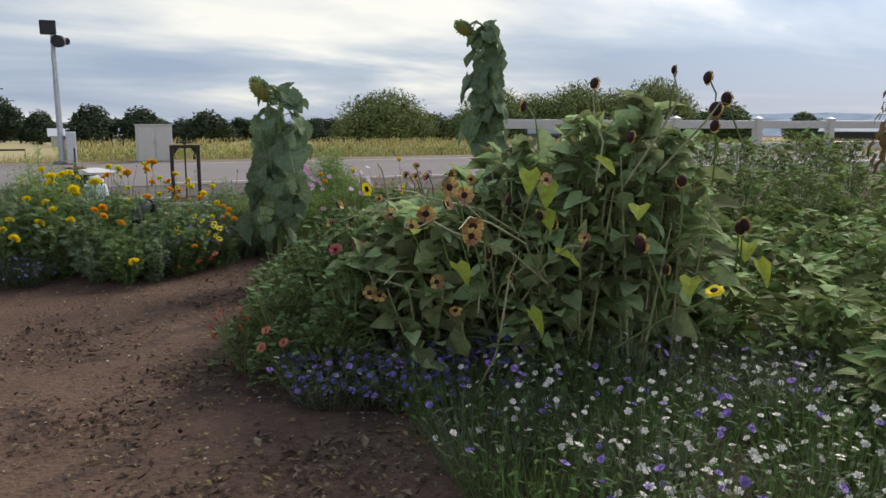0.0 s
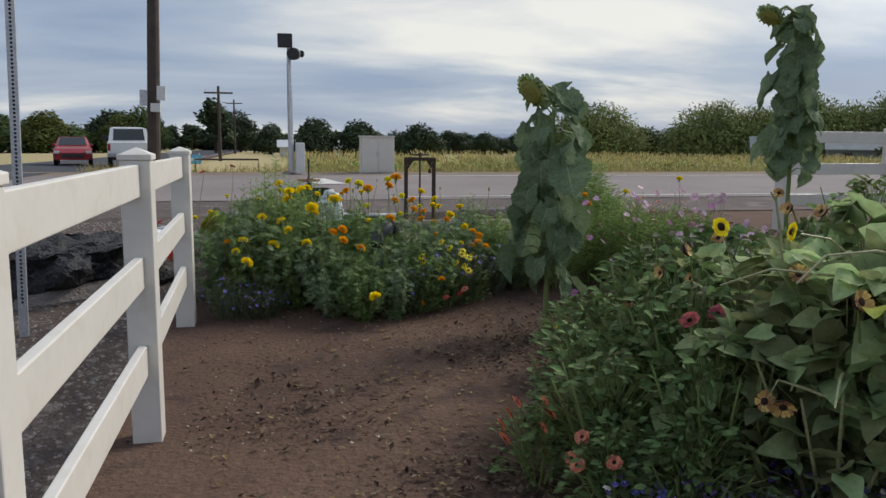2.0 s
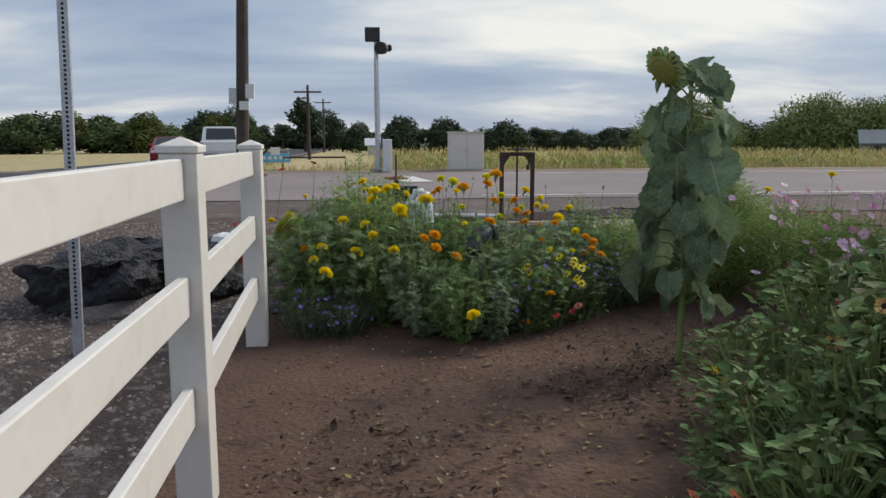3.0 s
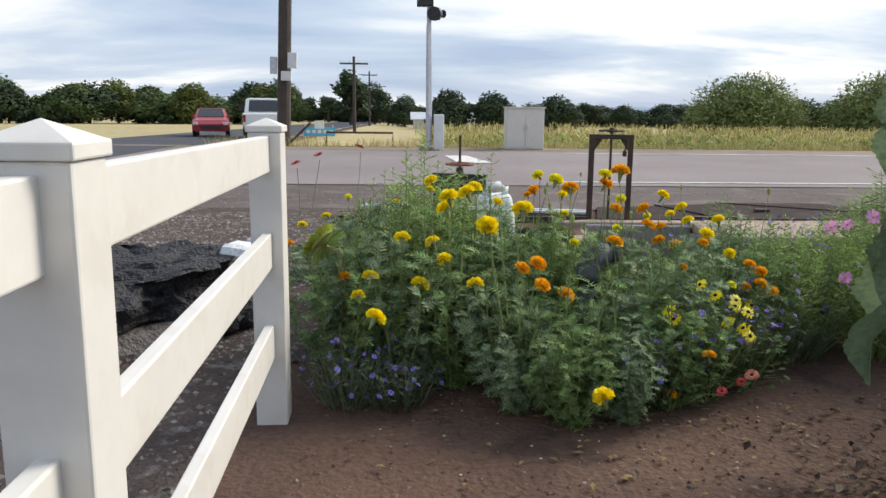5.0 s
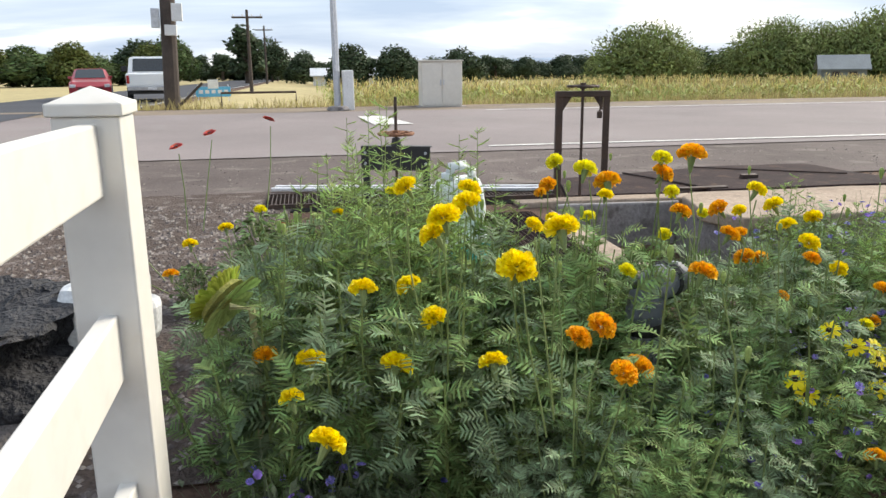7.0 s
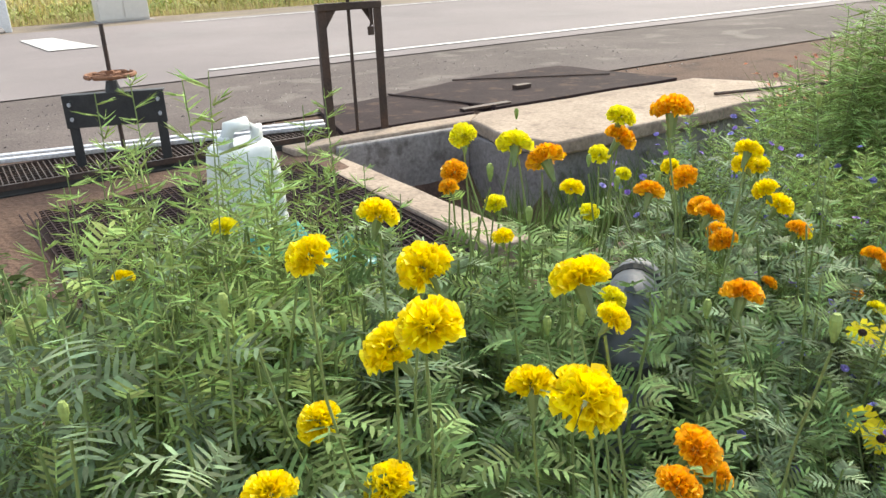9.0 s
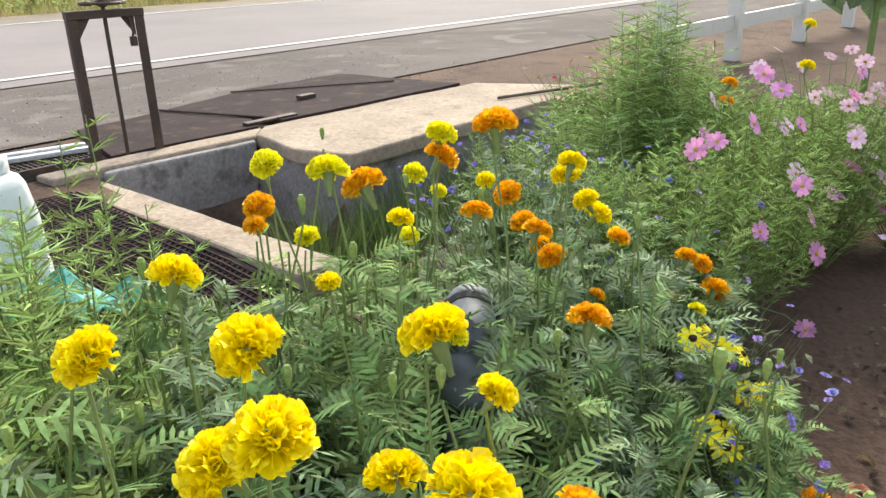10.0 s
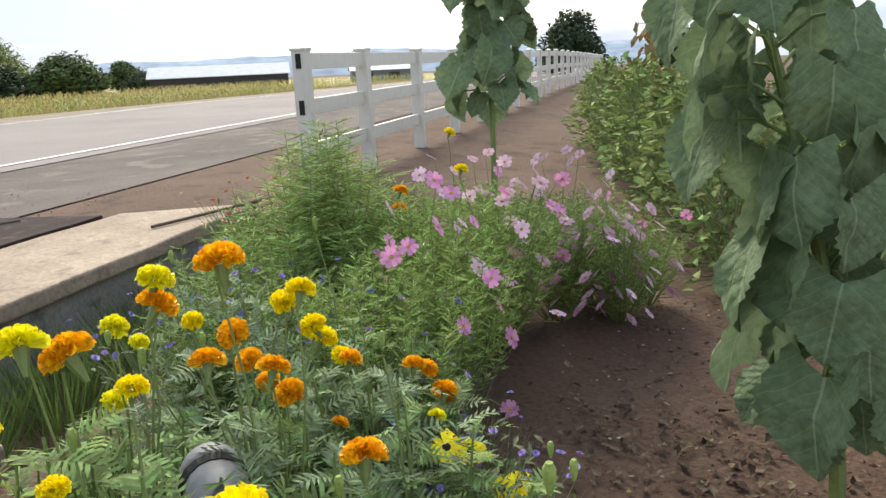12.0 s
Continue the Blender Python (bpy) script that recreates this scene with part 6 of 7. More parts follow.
for k in range(40):
    x, y = rs.uniform(2.5, 4.3), rs.uniform(3.75, 6.05)
    p = near_of(sunb, x, y)
    z = rs.uniform(0.6, 1.15) + 0.14 * (x - 2.5)
    put_flower(p, (x, y, z), SUN_FADED, rs, (-0.6 + rs.uniform(-0.5, 0.5), -0.7 + rs.uniform(-0.4, 0.4), rs.uniform(-0.5, 0.4)), rs.uniform(0.5, 0.85), 0.004, root=(x + 0.12, y + 0.12, z - 0.22), stem_mat=STEM)
for x, y, z in ((2.895, 5.295, 1.095), (2.80, 5.25, 0.84), (2.79, 5.61, 1.08)):
    put_flower(near_of(sunb, x, y), (x, y, z), SUN_GOLD, rs, (-0.5, -0.8, 0.15), 0.8, 0.004)
put_flower(near_of(sunb, 3.24, 3.3), (3.45, 3.42, 0.80), SUN_GOLD, rs, (-0.2, -0.5, 1), 0.7, 0.004)
# bare pale branches arching out towards the path
for a, c, d in (((3.1, 4.15, 0.75), (2.75, 4.05, 1.05), (2.52, 3.91, 1.05)), ((3.2, 4.25, 0.7), (2.7, 4.30, 0.98), (2.5, 4.25, 1.02)), ((3.3, 4.65, 0.8), (2.8, 4.85, 1.0), (2.35, 4.90, 0.98)), ((2.9, 4.65, 0.45), (2.6, 4.80, 0.66), (2.5, 4.83, 0.62)),
                ((3.4, 4.15, 1.2), (3.5, 4.30, 1.5), (3.52, 4.34, 1.66)), ((3.6, 3.95, 1.25), (3.72, 3.77, 1.5), (3.8, 3.70, 1.56)), ((3.5, 4.05, 1.2), (3.62, 3.85, 1.6), (3.6, 3.87, 1.71)), ((2.8, 4.25, 0.2), (2.72, 3.90, 0.6), (2.78, 3.85, 0.95)), ((3.2, 4.45, 0.9), (2.7, 4.65, 1.12), (2.4, 4.60, 1.04))):
    a, c, d = Vector(a), Vector(c), Vector(d)
    br = Build()
    br.tube([a, a.lerp(c, 0.5) + Vector((0.03, -0.02, 0.04)), c, c.lerp(d, 0.6) + Vector((0, 0.02, 0.04)), d], [0.006, 0.0055, 0.005, 0.004, 0.003], 6, False)
    part("bare_branch", br.turned(sunb[0].matrix_basis.inverted()), STEM_PALE, sunb[0], "pale bare arching stems")
rk_ = random.Random(45)
for k in range(30):
    p = sunb[k % len(sunb)]
    a = Vector((rk_.uniform(2.7, 4.1), rk_.uniform(4.2, 5.2), rk_.uniform(0.45, 0.95)))
    d = a + Vector((rk_.uniform(-0.55, 0.15), rk_.uniform(-0.55, 0.0), rk_.uniform(0.12, 0.5)))
    br = Build()
    br.tube([a, a.lerp(d, 0.4) + Vector((0, 0, 0.08)), a.lerp(d, 0.75) + Vector((0, 0, 0.07)), d], [0.006, 0.005, 0.004, 0.003], 5, False)
    part("bare_branch", br.turned(p.matrix_basis.inverted()), STEM_PALE, p, "pale bare arching stem")
    if k % 2:
        put_flower(p, d, SUN_FADED, rk_, (-0.6, -0.7, rk_.uniform(-0.5, 0.2)), rk_.uniform(0.55, 0.8), 0.003, root=a.lerp(d, 0.8), stem_mat=STEM_PALE)
for x, y, z in ((3.05, 4.20, 1.26), (3.12, 4.15, 1.2), (3.2, 4.30, 1.05), (3.42, 4.45, 0.95), (4.2, 3.85, 0.8), (4.35, 4.05, 0.85), (3.0, 4.10, 0.62), (3.5, 3.95, 1.1), (3.35, 4.10, 1.32), (3.75, 3.85, 0.75), (2.8, 4.45, 0.8), (2.7, 4.65, 0.95), (3.1, 4.05, 0.9)):
    yl = Build()
    leaf(yl, (x, y, z), (rs.uniform(-1, 0.3), -0.6, rs.uniform(-0.8, 0.2)), 0.15, 0.11, 0.5, 0.3, 5, 0.8, ripple=0.05, rng=rs)
    part("yellow_leaf", yl.turned(sunb[1].matrix_basis.inverted()), LEAF_YELLOW, sunb[1], "yellowing leaf")

zinb = bushes("zinnia_plant", "leafy zinnia with salmon and rose flowers by the path", "zinnia", "zinnias by the path", ZINB,
              [(1.98, 5.52, 0.62, 0.85), (2.22, 5.38, 1.0, 0.9), (2.36, 5.65, 1.0, 0.95), (2.52, 6.15, 1.0, 1.0), (2.62, 5.48, 1.1, 1.15), (2.82, 5.85, 1.15, 1.2), (2.95, 6.5, 1.15, 1.15), (2.72, 6.85, 0.9, 0.85), (3.15, 7.05, 1.1, 1.0), (3.3, 6.4, 1.2, 1.25), (3.55, 7.0, 1.2, 1.1), (2.40, 5.11, 0.85, 0.8), (3.7, 6.2, 1.2, 1.3), (4.1, 6.8, 1.2, 1.15), (2.15, 5.18, 0.75, 0.8), (2.3, 5.95, 0.9, 0.95), (2.5, 5.13, 1.0, 1.1), (2.35, 4.98, 0.8, 0.9), (2.55, 5.7, 1.05, 1.15)], 47)
rz_ = random.Random(48)
for x, y, z in ((1.83, 5.36, 0.47), (1.80, 5.36, 0.43), (1.77, 5.35, 0.39), (1.94, 5.36, 0.466), (1.97, 5.36, 0.415), (1.935, 5.35, 0.365), (1.78, 5.34, 0.34)):
    put_flower(near_of(zinb, x, y), (x, y, z), ZIN_SALMON, rz_, (-0.5 + rz_.uniform(-0.3, 0.3), -0.8, 0.4), rz_.uniform(0.8, 1.05), 0.003)
for x, y, z, kind_ in ((2.0, 5.17, 0.29, ZIN_SALMON), (2.04, 5.32, 0.25, ZIN_SALMON), (1.955, 5.39, 0.42, ZIN_SALMON), (2.456, 5.25, 0.78, ZIN_ROSE), (2.62, 5.33, 0.78, ZIN_ROSE), (2.05, 5.25, 0.36, ZIN_SALMON), (2.1, 5.08, 0.33, ZIN_SALMON), (2.0, 5.53, 0.30, ZIN_SALMON), (1.98, 5.46, 0.22, ZIN_SALMON)):
    put_flower(near_of(zinb, x, y), (x, y, z), kind_, rz_, (-0.5, -0.7, 0.5), 1.0, 0.003)
for k in range(22):
    x, y = rz_.uniform(2.3, 3.6), rz_.uniform(5.4, 7.1)
    put_flower(near_of(zinb, x, y), (x, y, rz_.uniform(0.42, 0.72)), (ZIN_SALMON, ZIN_ROSE, SUN_GOLD, COSMOS_LILAC)[k % 4], rz_, (-0.5, -0.6, 0.6), rz_.uniform(0.6, 0.9), 0.003)
vegb = bushes("squash_plant", "low leafy green vegetable plant in the garden", "vegetable", "vegetables in the garden", VEGB,
              [(4.55 + 0.72 * (k % 6) + 0.2 * ((k // 6) % 2), 3.2 + 0.62 * (k // 6), 1.05, 0.82 + 0.15 * ((k * 7) % 3) / 2) for k in range(42)], 50)
pepb = bushes("pepper_plant", "dense bushy green vegetable plant beside the path", "vegetable", "bushy vegetables", PEPB,
              [(5.4 + 0.72 * k, 7.74 + 0.13 * k - 0.06 * (k % 2), 1.12, 1.05 + 0.08 * ((k * 5) % 3)) for k in range(10)] + [(5.8 + 0.8 * k, 6.75, 1.05, 1.0) for k in range(7)], 52)

# black-eyed flowers and red zinnias round the bed
rd = random.Random(61)
susans = bushes("coneflower_plant", "small yellow black-eyed flowers at the bed's edge", "flowers", "black-eyed flowers", ZINB, [(2.28, 8.52, 0.55, 0.9), (2.50, 8.62, 0.55, 0.9), (2.05, 8.40, 0.5, 0.9)], 62)
for x, y, z in ((2.42, 8.63, 0.52), (2.35, 8.54, 0.47), (2.08, 8.48, 0.50), (2.45, 8.52, 0.41), (2.21, 8.53, 0.44), (2.41, 8.51, 0.45), (2.25, 8.64, 0.62), (2.44, 8.67, 0.54), (2.54, 8.72, 0.50), (2.07, 8.52, 0.53), (2.47, 8.60, 0.50), (2.31, 8.60, 0.58)):
    put_flower(near_of(susans, x, y), (x, y, z), SUSAN, rd, (-0.6, -0.6, 0.7), 1.1, 0.002)
put_flower(susans[0], (2.462, 8.56, 0.38), COSMOS_PINK, rd, (-0.5, -0.7, 0.4), 1.0)
redz = bushes("red_zinnia_plant", "straggly zinnia with red flowers on bare stems", "zinnia", "red zinnias", ZINB, [(0.66, 9.95, 0.75, 1.0), (0.48, 9.75, 0.6, 0.9), (0.52, 10.4, 0.75, 0.9), (0.22, 10.3, 0.45, 0.8)], 64)
for x, y, z in ((0.58, 10.6, 1.14), (0.31, 10.5, 1.09), (0.17, 10.4, 1.04), (-0.08, 10.3, 0.63), (0.02, 9.9, 0.60), (0.62, 10.4, 0.66)):
    put_flower(near_of(redz, x, y), (x, y, z), ZIN_RED, rd, (-0.2, -0.5, 1), 0.9, 0.0025)
for x, y, z in ((2.20, 8.20, 0.22), (2.33, 8.31, 0.22)):
    put_flower(near_of(susans, x, y), (x, y, z + 0.05), ZIN_RED, rd, (-0.3, -0.6, 0.7), 0.6, 0.002)
put_flower(near_of(susans, 2.36, 8.28), (2.36, 8.28, 0.31), ZIN_SALMON, rd, (-0.3, -0.6, 0.7), 0.9, 0.002)
for x, y, z in ((0.29, 9.77, 0.72), (0.42, 9.86, 0.76), (0.22, 9.70, 0.62)):
    add_flower(near_of(redz, x, y), (x, y, z), POMS["o" if z < 0.7 else "y"], rd, (-0.2, -0.4, 1.0), 0.8)
# big drooping yellow-green head low beside the fence end
dh = thing("fallen_sunflower", "drooping sunflower head with fading yellow petals", "sunflower", at=pose(0.54, 8.77, gz(0.54, 8.77)))
HC, HA = Vector((-0.02, -0.03, 0.645)), Vector((-0.72, 0.35, 0.6))
b = Build()
dome(b, HC, HA, 0.075, 0.035, 14)
hd_ = part("flower_head", b, DISC_GREEN, dh)
b = Build()
for tilt, ln in ((0.55, 0.042), (0.9, 0.04), (1.15, 0.036)):
    petal_ring(b, HC + HA.normalized() * 0.01, HA, 30, ln * 1.15, 0.019, tilt, rd, twist=tilt, inner=0.056)
part("petals", b, LEAF_YELLOW, hd_)
b = Build()
petal_ring(b, HC - HA.normalized() * 0.01, HA, 16, 0.09, 0.05, -0.1, rd, inner=0.02)
part("bract_ring", b, LEAF_MARI_PALE, hd_)
b = Build()
b.tube([(0.02, 0.02, -0.05), (0.06, 0.0, 0.35), (0.05, -0.03, 0.62), HC - HA.normalized() * 0.02], 0.010, 7)
part("stalk", b, STEM_PALE, dh)
for k in range(6):
    lf = part("leaf", BIG_LEAVES[k % 5], None, dh)
    lf.matrix_basis = Matrix.Translation((0.04, 0.02, 0.16 + 0.05 * k)) @ Euler((0.2, radians(25 + 6 * k), 2.4 * k)).to_matrix().to_4x4() @ Matrix.Diagonal((0.6, 0.6, 0.6, 1))

# ---- distance ----
def tree_mesh(seed, height, radius, leaves, size, lobes=12, base=0.03, droop=0.0):
    """Tapered trunk and limbs, and a crown of leaf clumps with gaps."""
    rg = random.Random(seed)
    tr, cr = Build(), Build()
    tr.tube([(0, 0, -1.2), (0.05, 0, height * 0.25), (0.1 * radius, 0.05, height * 0.62)], [height * 0.035, height * 0.026, height * 0.012], 8)
    cents = []
    for k in range(lobes):
        ang, q = k * 2.4, math.sqrt((k + 0.5) / lobes)
        z = height * (0.80 - 0.52 * q * q + rg.uniform(-0.16, 0.06))
        c = Vector((math.cos(ang) * radius * q * 0.72, math.sin(ang) * radius * q * 0.72, z))
        r = radius * rg.uniform(0.40, 0.58)
        cents.append((c, r))
        tr.tube([(0, 0, height * 0.28), (c.x * 0.5, c.y * 0.5, (height * 0.3 + c.z) / 2), c], [height * 0.012, height * 0.008, height * 0.003], 5, False)
    for k in range(leaves):
        c, r = cents[k % lobes]
        d = Vector((rg.gauss(0, 1), rg.gauss(0, 1), rg.gauss(0, 0.9))).normalized()
        p = c + d * r * rg.uniform(0.72, 1.08)
        p.z = max(p.z, height * base + rg.uniform(0, 0.06) * height) if not droop else p.z - droop * rg.random() ** 2 * height * (p.xy.length / radius)
        p.z = max(p.z, height * 0.04)
        w = Vector((rg.uniform(-1, 1), rg.uniform(-1, 1), rg.uniform(-0.6, 0.5) - droop * 1.5))
        ln = size * rg.uniform(0.6, 1.3)
        blade(cr, p, w, ln, ln * (0.75 if not droop else 0.4), 0.4, d, 2)
    return tr.mesh("trunk"), cr.mesh("crown")


TREES = {"round": [tree_mesh(300 + k, 6.0, 3.0, 6000, 0.42) for k in range(3)], "wide": [tree_mesh(310 + k, 6.0, 4.4, 16000, 0.40, 34, 0.05, 0.34) for k in range(2)],
         "slim": [tree_mesh(320 + k, 7.5, 1.7, 1500, 0.5, 8, 0.12) for k in range(2)]}
for pool in TREES.values():
    for a, c in pool:
        a.materials.append(BARK)
CROWNS = {}


def tree(x, y, h, w, form, m_, label, group, k):
    tr, cr = TREES[form][k % len(TREES[form])]
    key = (cr.name, m_.name)
    if key not in CROWNS:
        c = cr.copy()
        c.materials.clear()
        c.materials.append(m_)
        CROWNS[key] = c
    base_h = 7.5 if form == "slim" else 6.0
    base_w = {"round": 3.0, "wide": 4.4, "slim": 1.7}[form]
    t = thing("tree", label, "tree", group, at=pose(x, y, gz(x, y) - 0.1, 0, 0, 47 * k) @ Matrix.Diagonal((w / base_w, w / base_w, h / base_h, 1)))
    part("trunk", tr, None, t)
    part("crown", CROWNS[key], None, t)
    return t


rt2 = random.Random(81)
# willows beyond the field
for k, (x, y, h, w) in enumerate(((45.5, 107, 7.4, 7.4), (61.0, 101, 7.6, 6.6), (72.0, 96, 8.6, 7.0), (84.0, 92, 9.2, 7.4), (53.5, 112, 5.0, 4.0), (66.5, 99, 7.0, 5.4), (78.0, 95, 7.6, 6.0))):
    tree(x, y, h, w, "wide", WILLOW_MAT, "large dome-shaped olive green willow beyond the field", "willows", k)
for k in range(9):
    tree(49 + 6.5 * k + rt2.uniform(-2, 2), 118 - 3.0 * k + rt2.uniform(-3, 3), rt2.uniform(4.0, 6.5), rt2.uniform(2.6, 4.0), "round", TREE_GREEN, "green tree in a row beyond the field", "trees beyond the field", k)
# far dark row
for k in range(104):
    x = -22 + 1.35 * k + rt2.uniform(-1, 1)
    y = 165 - 0.25 * max(0, x) + rt2.uniform(-10, 14)
    if x > 62:
        continue
    tall = rt2.random() < 0.16
    tree(x, y, rt2.uniform(5.0, 6.4) if tall else rt2.uniform(3.0, 4.6), rt2.uniform(1.6, 2.2) if tall else rt2.uniform(2.4, 3.8), "slim" if tall else "round", TREE_DARK, "dark distant tree along the field edge", "far trees", k)
for x, y, h, w, form in ((-6.2, 110, 9.0, 2.3, "slim"), (6.2, 100, 5.2, 2.6, "round"), (11.6, 100, 5.0, 2.8, "round"), (18.5, 96, 4.6, 2.6, "round"), (-3.8, 128, 6.2, 3.0, "round"), (0.9, 120, 4.6, 2.6, "round")):
    tree(x, y, h, w, form, TREE_DARK, "dark tree beside the side road", "roadside trees", int(abs(x) * 3))
# trees past the stubble
for k in range(36):
    x = -96 + 2.35 * k + rt2.uniform(-1, 1)
    tree(x, 96 + 0.18 * (x + 90) + rt2.uniform(-5, 5), rt2.uniform(3.6, 5.8), rt2.uniform(2.6, 4.2), "round", (TREE_GREEN, TREE_DARK, TREE_OLIVE, TREE_GREEN)[k % 4], "leafy tree at the edge of the stubble field", "trees past the stubble", k)
# trees along the garden side, far along the fence
for k, (x, y, h, w) in enumerate(((66, 14.5, 5.2, 2.4), (84, 6, 4.6, 2.2), (60, 5.4, 3.2, 1.8), (150, 118, 7, 4.5), (142, 108, 4.5, 3.4), (138, 84, 3.2, 2.5), (160, 66, 4, 3), (70, 66, 5.4, 3.8), (66, 71, 4.2, 3.4))):
    tree(x, y, h, w, "round", TREE_GREEN if k % 2 else TREE_DARK, "green tree in the distance", "distant trees", k)

# drying corn
corn, tas = Build(), Build()
rg = random.Random(91)
for k in range(8200):
    near = rg.random() < 0.6
    y = rg.uniform(28.6, 34) if near else rg.uniform(34, 75)
    x = rg.uniform(1.6, 46 if near else 120)
    z = gz(x, y)
    h = rg.uniform(0.95, 1.35) * (0.75 if y < 30 else 1.0)
    lean_ = Vector((rg.uniform(-0.1, 0.1), rg.uniform(-0.1, 0.1), 1))
    blade(corn, (x, y, z - 0.1), lean_, h, 0.05, 0.05, Vector((rg.uniform(-1, 1), rg.uniform(-1, 1), 0)), 2)
    for i in range(5 if near else 3):
        g = rg.uniform(0, math.tau)
        blade(corn, (x, y, z + h * rg.uniform(0.2, 0.85)), (math.cos(g), math.sin(g), rg.uniform(0.4, 1.2)), rg.uniform(0.3, 0.55), 0.075, 1.5, seg=3)
    if rg.random() < 0.8:
        for i in range(3):
            blade(tas, (x, y, z + h * 0.88), (rg.uniform(-0.4, 0.4), rg.uniform(-0.4, 0.4), 1), rg.uniform(0.16, 0.28), 0.04, 0.4, Vector((rg.uniform(-1, 1), rg.uniform(-1, 1), 0)))
tagged(part("corn_field", corn, CORN), "yellowing drying corn standing in the field", "corn", kind="stuff")
tagged(part("corn_tassels", tas, TASSEL), "straw coloured corn tassels above the field", "corn", kind="stuff")
gr = Build()
for k in range(9000):
    if k % 3:
        x, y = rg.uniform(-4.2, 60), rg.uniform(25.0, 29.0)
    else:
        x, y = rg.uniform(-4.4, 2.2), rg.uniform(26, 60)
    z = gz(x, y)
    for i in range(3):
        blade(gr, (x + rg.uniform(-0.1, 0.1), y, z - 0.02), (rg.uniform(-0.5, 0.5), rg.uniform(-0.5, 0.5), 1), rg.uniform(0.10, 0.40), 0.022, 0.5, Vector((rg.uniform(-1, 1), rg.uniform(-1, 1), 0)))
tagged(part("verge_grass", gr, DRYGRASS), "dry golden grass along the verge", "grass", kind="stuff")

# hills
def hills(name, label, radius, a0, a1, low_, high, seed):
    b = Build()
    n_ = 90
    for i in range(n_ + 1):
        a = radians(a0 + (a1 - a0) * i / n_)
        e = smooth(min(i, n_ - i) / 12)
        h = high * e * (0.72 + 0.28 * noise.noise(Vector((i * 0.09, seed, 0))) + 0.06 * noise.noise(Vector((i * 0.5, seed, 3))))
        for r, z in ((radius, low_), (radius + 160, low_ + (h - low_) * 0.6), (radius + 340, h), (radius + 800, low_)):
            b.v.append(Vector((math.sin(a) * r, math.cos(a) * r, z)))
    b.f = [(i * 4 + k, i * 4 + k + 1, (i + 1) * 4 + k + 1, (i + 1) * 4 + k) for i in range(n_) for k in range(3)]
    return tagged(part(name, b, MOUNT, shade=True), label, "hills", kind="structure")


hills("backdrop", "hills on the horizon in a blue haze colour", 1900, 6, 34, -40, 16, 2.0)
hills("backdrop", "long ridge on the horizon in a grey blue haze colour", 1900, 40, 96, -40, 44, 5.0)


# buildings
def shed(name, label, x, y, w, d, h, roof_h, turn, wall_mat, roof_mat, openings):
    s = thing(name, label, "building", at=pose(x, y, gz(x, y) - 0.2, 0, 0, turn))
    b = Build()
    b.box((-w / 2, -d / 2, -0.5), (w / 2, d / 2, h))
    part("wall", b, wall_mat, s)
    b = Build()
    o = 0.4
    b.v = [Vector(p) for p in ((-w / 2 - o, -d / 2 - o, h), (w / 2 + o, -d / 2 - o, h), (w / 2 + o, 0, h + roof_h), (-w / 2 - o, 0, h + roof_h), (w / 2 + o, d / 2 + o, h), (-w / 2 - o, d / 2 + o, h))]
    b.v += [v - Vector((0, 0, 0.12)) for v in b.v]
    b.f = [(0, 1, 2, 3), (3, 2, 4, 5), (7, 6, 9, 8), (8, 9, 11, 10), (0, 6, 7, 1), (4, 10, 11, 5), (1, 7, 8, 2), (2, 8, 10, 4), (5, 11, 9, 3), (3, 9, 6, 0)]
    part("roof", b, roof_mat, s)
    # Openings are plates on a closed wall, coloured as the shade within
    for x0, x1, z0, z1 in openings:
        b = Build()
        b.box((x0, -d / 2 - 0.05, z0), (x1, -d / 2 - 0.01, z1))
        part("opening", b, SHADOW_BARN, s)
    return s


shed("barn", "long open barn with a pale metal roof", 131, 84, 24, 8, 2.6, 1.9, -62, SHADOW_BARN, METAL_ROOF, [(-11 + 3.2 * k, -8.6 + 3.2 * k, 0, 2.2) for k in range(7)])
shed("barn", "low grey farm shed in the distance", 146, 58, 12, 7, 2.4, 1.0, -66, HOUSE_WALL, METAL_ROOF, [(-4, -2, 0.2, 1.9), (1, 3, 0.2, 1.9)])
shed("house", "grey farmhouse with a grey roof beyond the field", 60.0, 86.5, 4.5, 4.5, 1.9, 1.5, -30, HOUSE_WALL, HOUSE_WALL, [(-1.2, -0.4, 0.8, 1.6), (0.5, 1.3, 0.8, 1.6)])
shed("house", "dull grey outbuilding beyond the field", 67.5, 81.5, 6.0, 5, 2.0, 1.3, -35, HOUSE_WALL, HOUSE_WALL, [(-1.5, -0.5, 0.6, 1.6)])
shed("house", "low white farm building beside the trees", 6.5, 110, 9, 5, 1.6, 0.9, 0, WHITE_METAL, METAL_ROOF, [(-2, -1, 0.4, 1.3), (1, 2.4, 0, 1.4)])

# ---- loose bits on the ground ----
rg = random.Random(99)


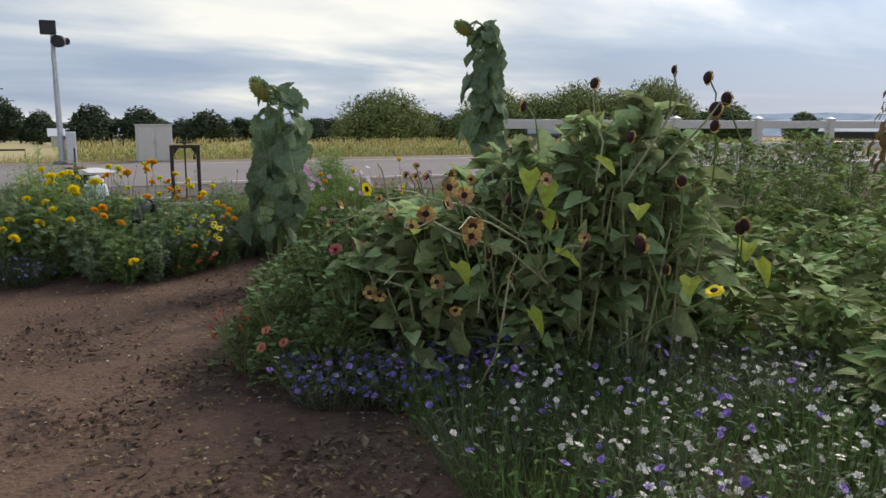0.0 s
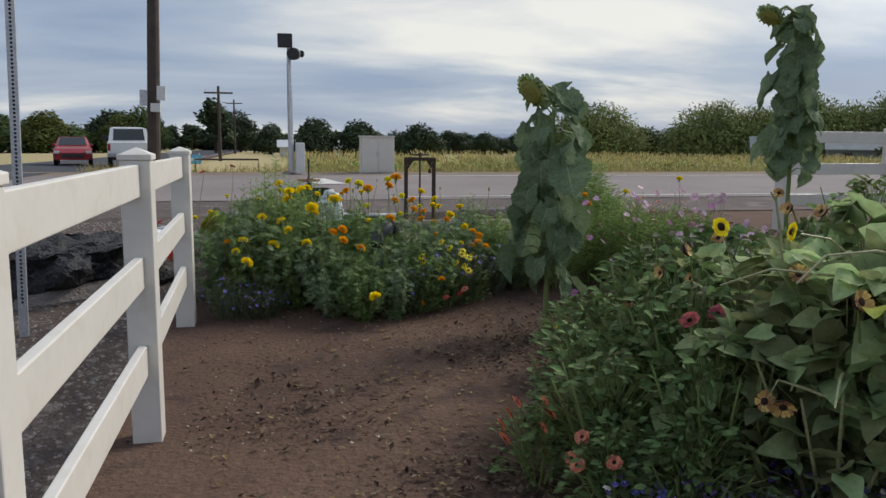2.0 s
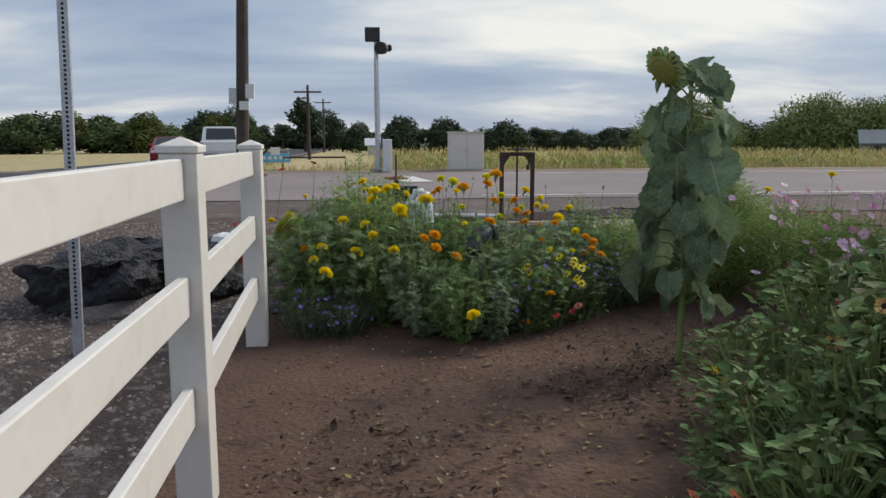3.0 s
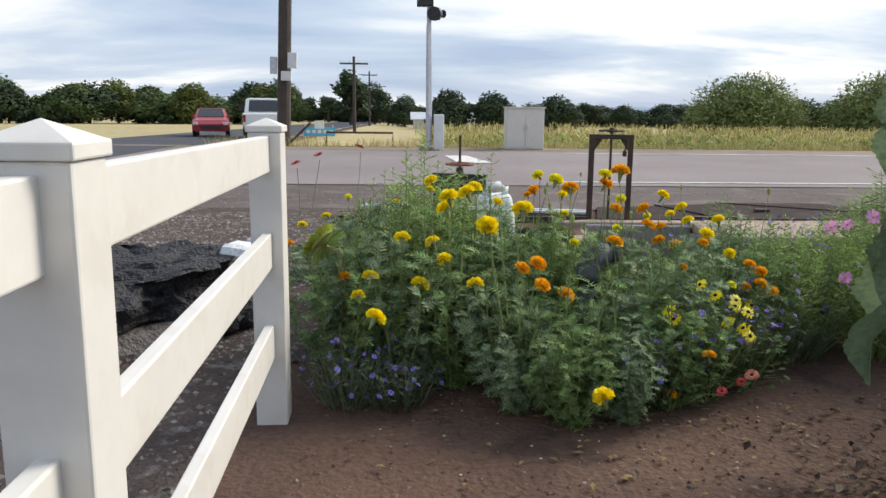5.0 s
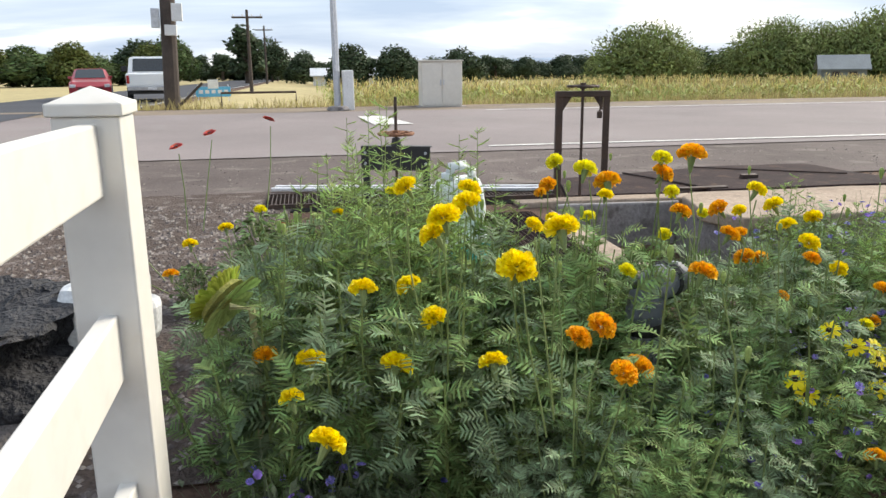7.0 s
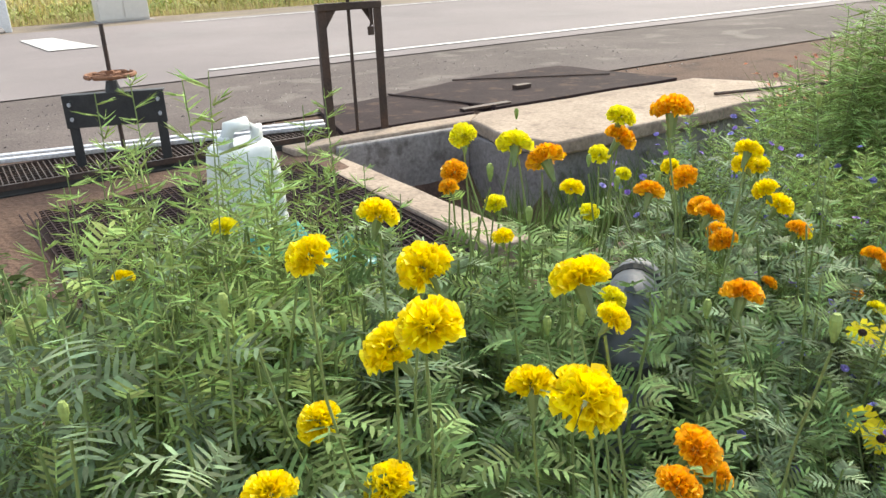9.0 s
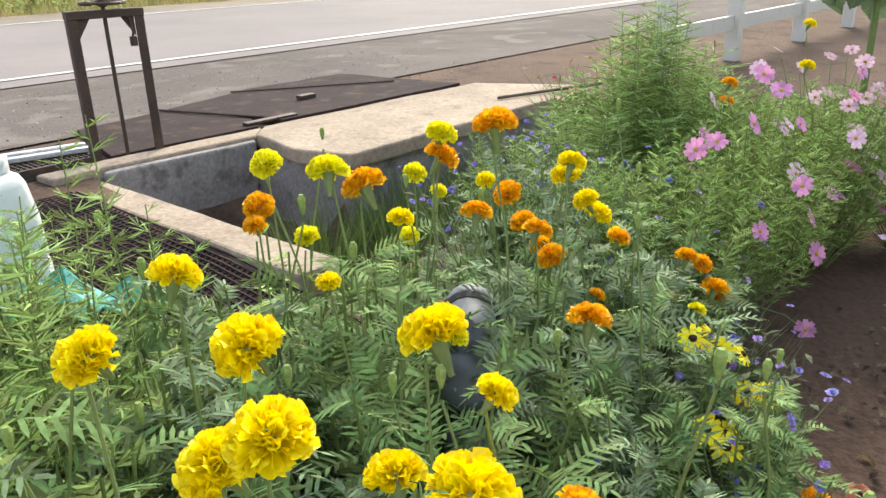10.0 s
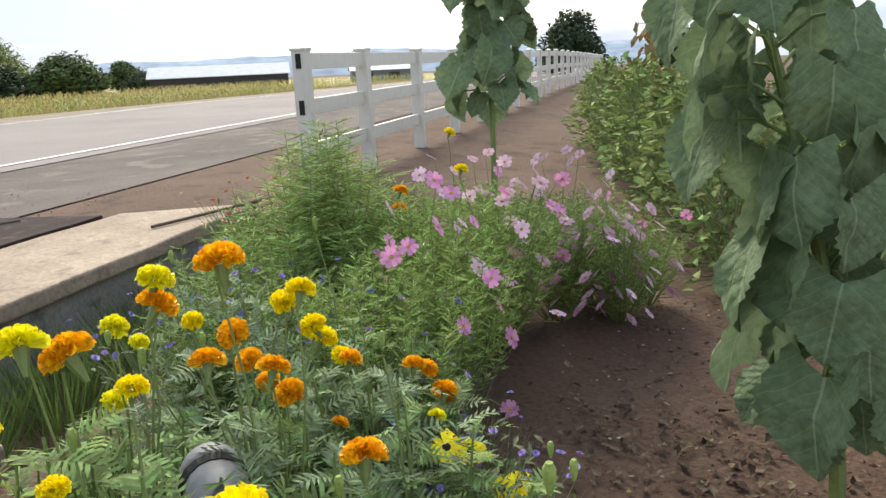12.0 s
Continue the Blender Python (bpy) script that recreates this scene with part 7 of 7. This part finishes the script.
def bits(name, label, category, material, count, xr, yr, s0, s1, lift=0.0, flat=0.6):
    b = Build()
    for k in range(count):
        x, y = rg.uniform(*xr), rg.uniform(*yr)
        s = rg.uniform(s0, s1)
        c = Vector((x, y, gz(x, y) + lift))
        pts = [c + Vector((rg.uniform(0.7, 1.2) * s, 0, 0)), c + Vector((0, rg.uniform(0.7, 1.2) * s, 0)), c - Vector((rg.uniform(0.7, 1.2) * s, 0, 0)), c - Vector((0, rg.uniform(0.7, 1.2) * s, 0)), c + Vector((rg.uniform(-0.3, 0.3) * s, rg.uniform(-0.3, 0.3) * s, flat * s)), c - Vector((0, 0, s * 0.5))]
        b.add(pts, [(0, 1, 4), (1, 2, 4), (2, 3, 4), (3, 0, 4), (1, 0, 5), (2, 1, 5), (3, 2, 5), (0, 3, 5)])
    return tagged(part(name, b, material), label, category, kind="stuff")


bits("gravel", "loose grey and brown gravel stones", "gravel", STONE, 6500, (-2.6, 0.22), (4.5, 9.2), 0.007, 0.022, 0.016)
bits("gravel", "brown and grey stones round the fence end", "gravel", STONE, 5200, (-2.4, 0.62), (8.9, 12.4), 0.007, 0.022, 0.02)
bits("gravel", "scattered roadside stones", "gravel", STONE, 900, (-3, 7), (12.6, 15.0), 0.006, 0.016, 0.012)
lit = Build()
rl = random.Random(97)
PATCHES = [(1.65, 3.1, 0.55), (1.35, 3.9, 0.5), (1.9, 2.5, 0.5), (0.95, 2.6, 0.4), (2.0, 4.1, 0.35), (2.25, 3.3, 0.4), (1.2, 5.0, 0.45), (1.75, 5.6, 0.35), (2.3, 7.3, 0.4), (2.75, 7.7, 0.3), (1.1, 6.6, 0.5), (0.8, 3.6, 0.4), (3.3, 8.1, 0.4)]
for k in range(5200):
    cx, cy, r = PATCHES[k % len(PATCHES)]
    x, y = cx + rl.gauss(0, r * 0.6), cy + rl.gauss(0, r * 0.6)
    s = rl.uniform(0.008, 0.030) * (1.6 if rl.random() < 0.1 else 1.0)
    leaf(lit, (x, y, gz(x, y) + rl.uniform(0.010, 0.020)), (rl.uniform(-1, 1), rl.uniform(-1, 1), rl.uniform(-0.05, 0.5)), s * 1.5, s, rl.uniform(-0.6, 0.6), 0.4, 2, ripple=0.2, rng=rl)
tagged(part("leaf_litter", lit, LITTER_MAT), "dark crumbled leaf litter lying on the soil", "leaf litter", kind="stuff")
bits("soil_clods", "small crumbly soil clods on the path", "soil", CLOD, 6500, (0.5, 5.2), (1.2, 8.6), 0.004, 0.014)
bits("wood_chips", "pale chips scattered over the soil", "chips", CHIP, 900, (0.5, 5.0), (1.2, 8.6), 0.005, 0.012, 0.002)
lt = Build()
for k in range(1000):
    x, y = rg.uniform(0.6, 3.2), rg.uniform(1.8, 8.4)
    if rg.random() < 0.55:
        x = rg.uniform(1.5, 2.6)
    leaf(lt, (x, y, gz(x, y) + 0.012), (rg.uniform(-1, 1), rg.uniform(-1, 1), 0.15), rg.uniform(0.02, 0.055), rg.uniform(0.012, 0.03), 0.4, 0.3, 2, rng=rg)
tagged(part("leaf_litter", lt, LEAF_DRY), "dry curled leaves lying on the soil", "leaves", kind="stuff")
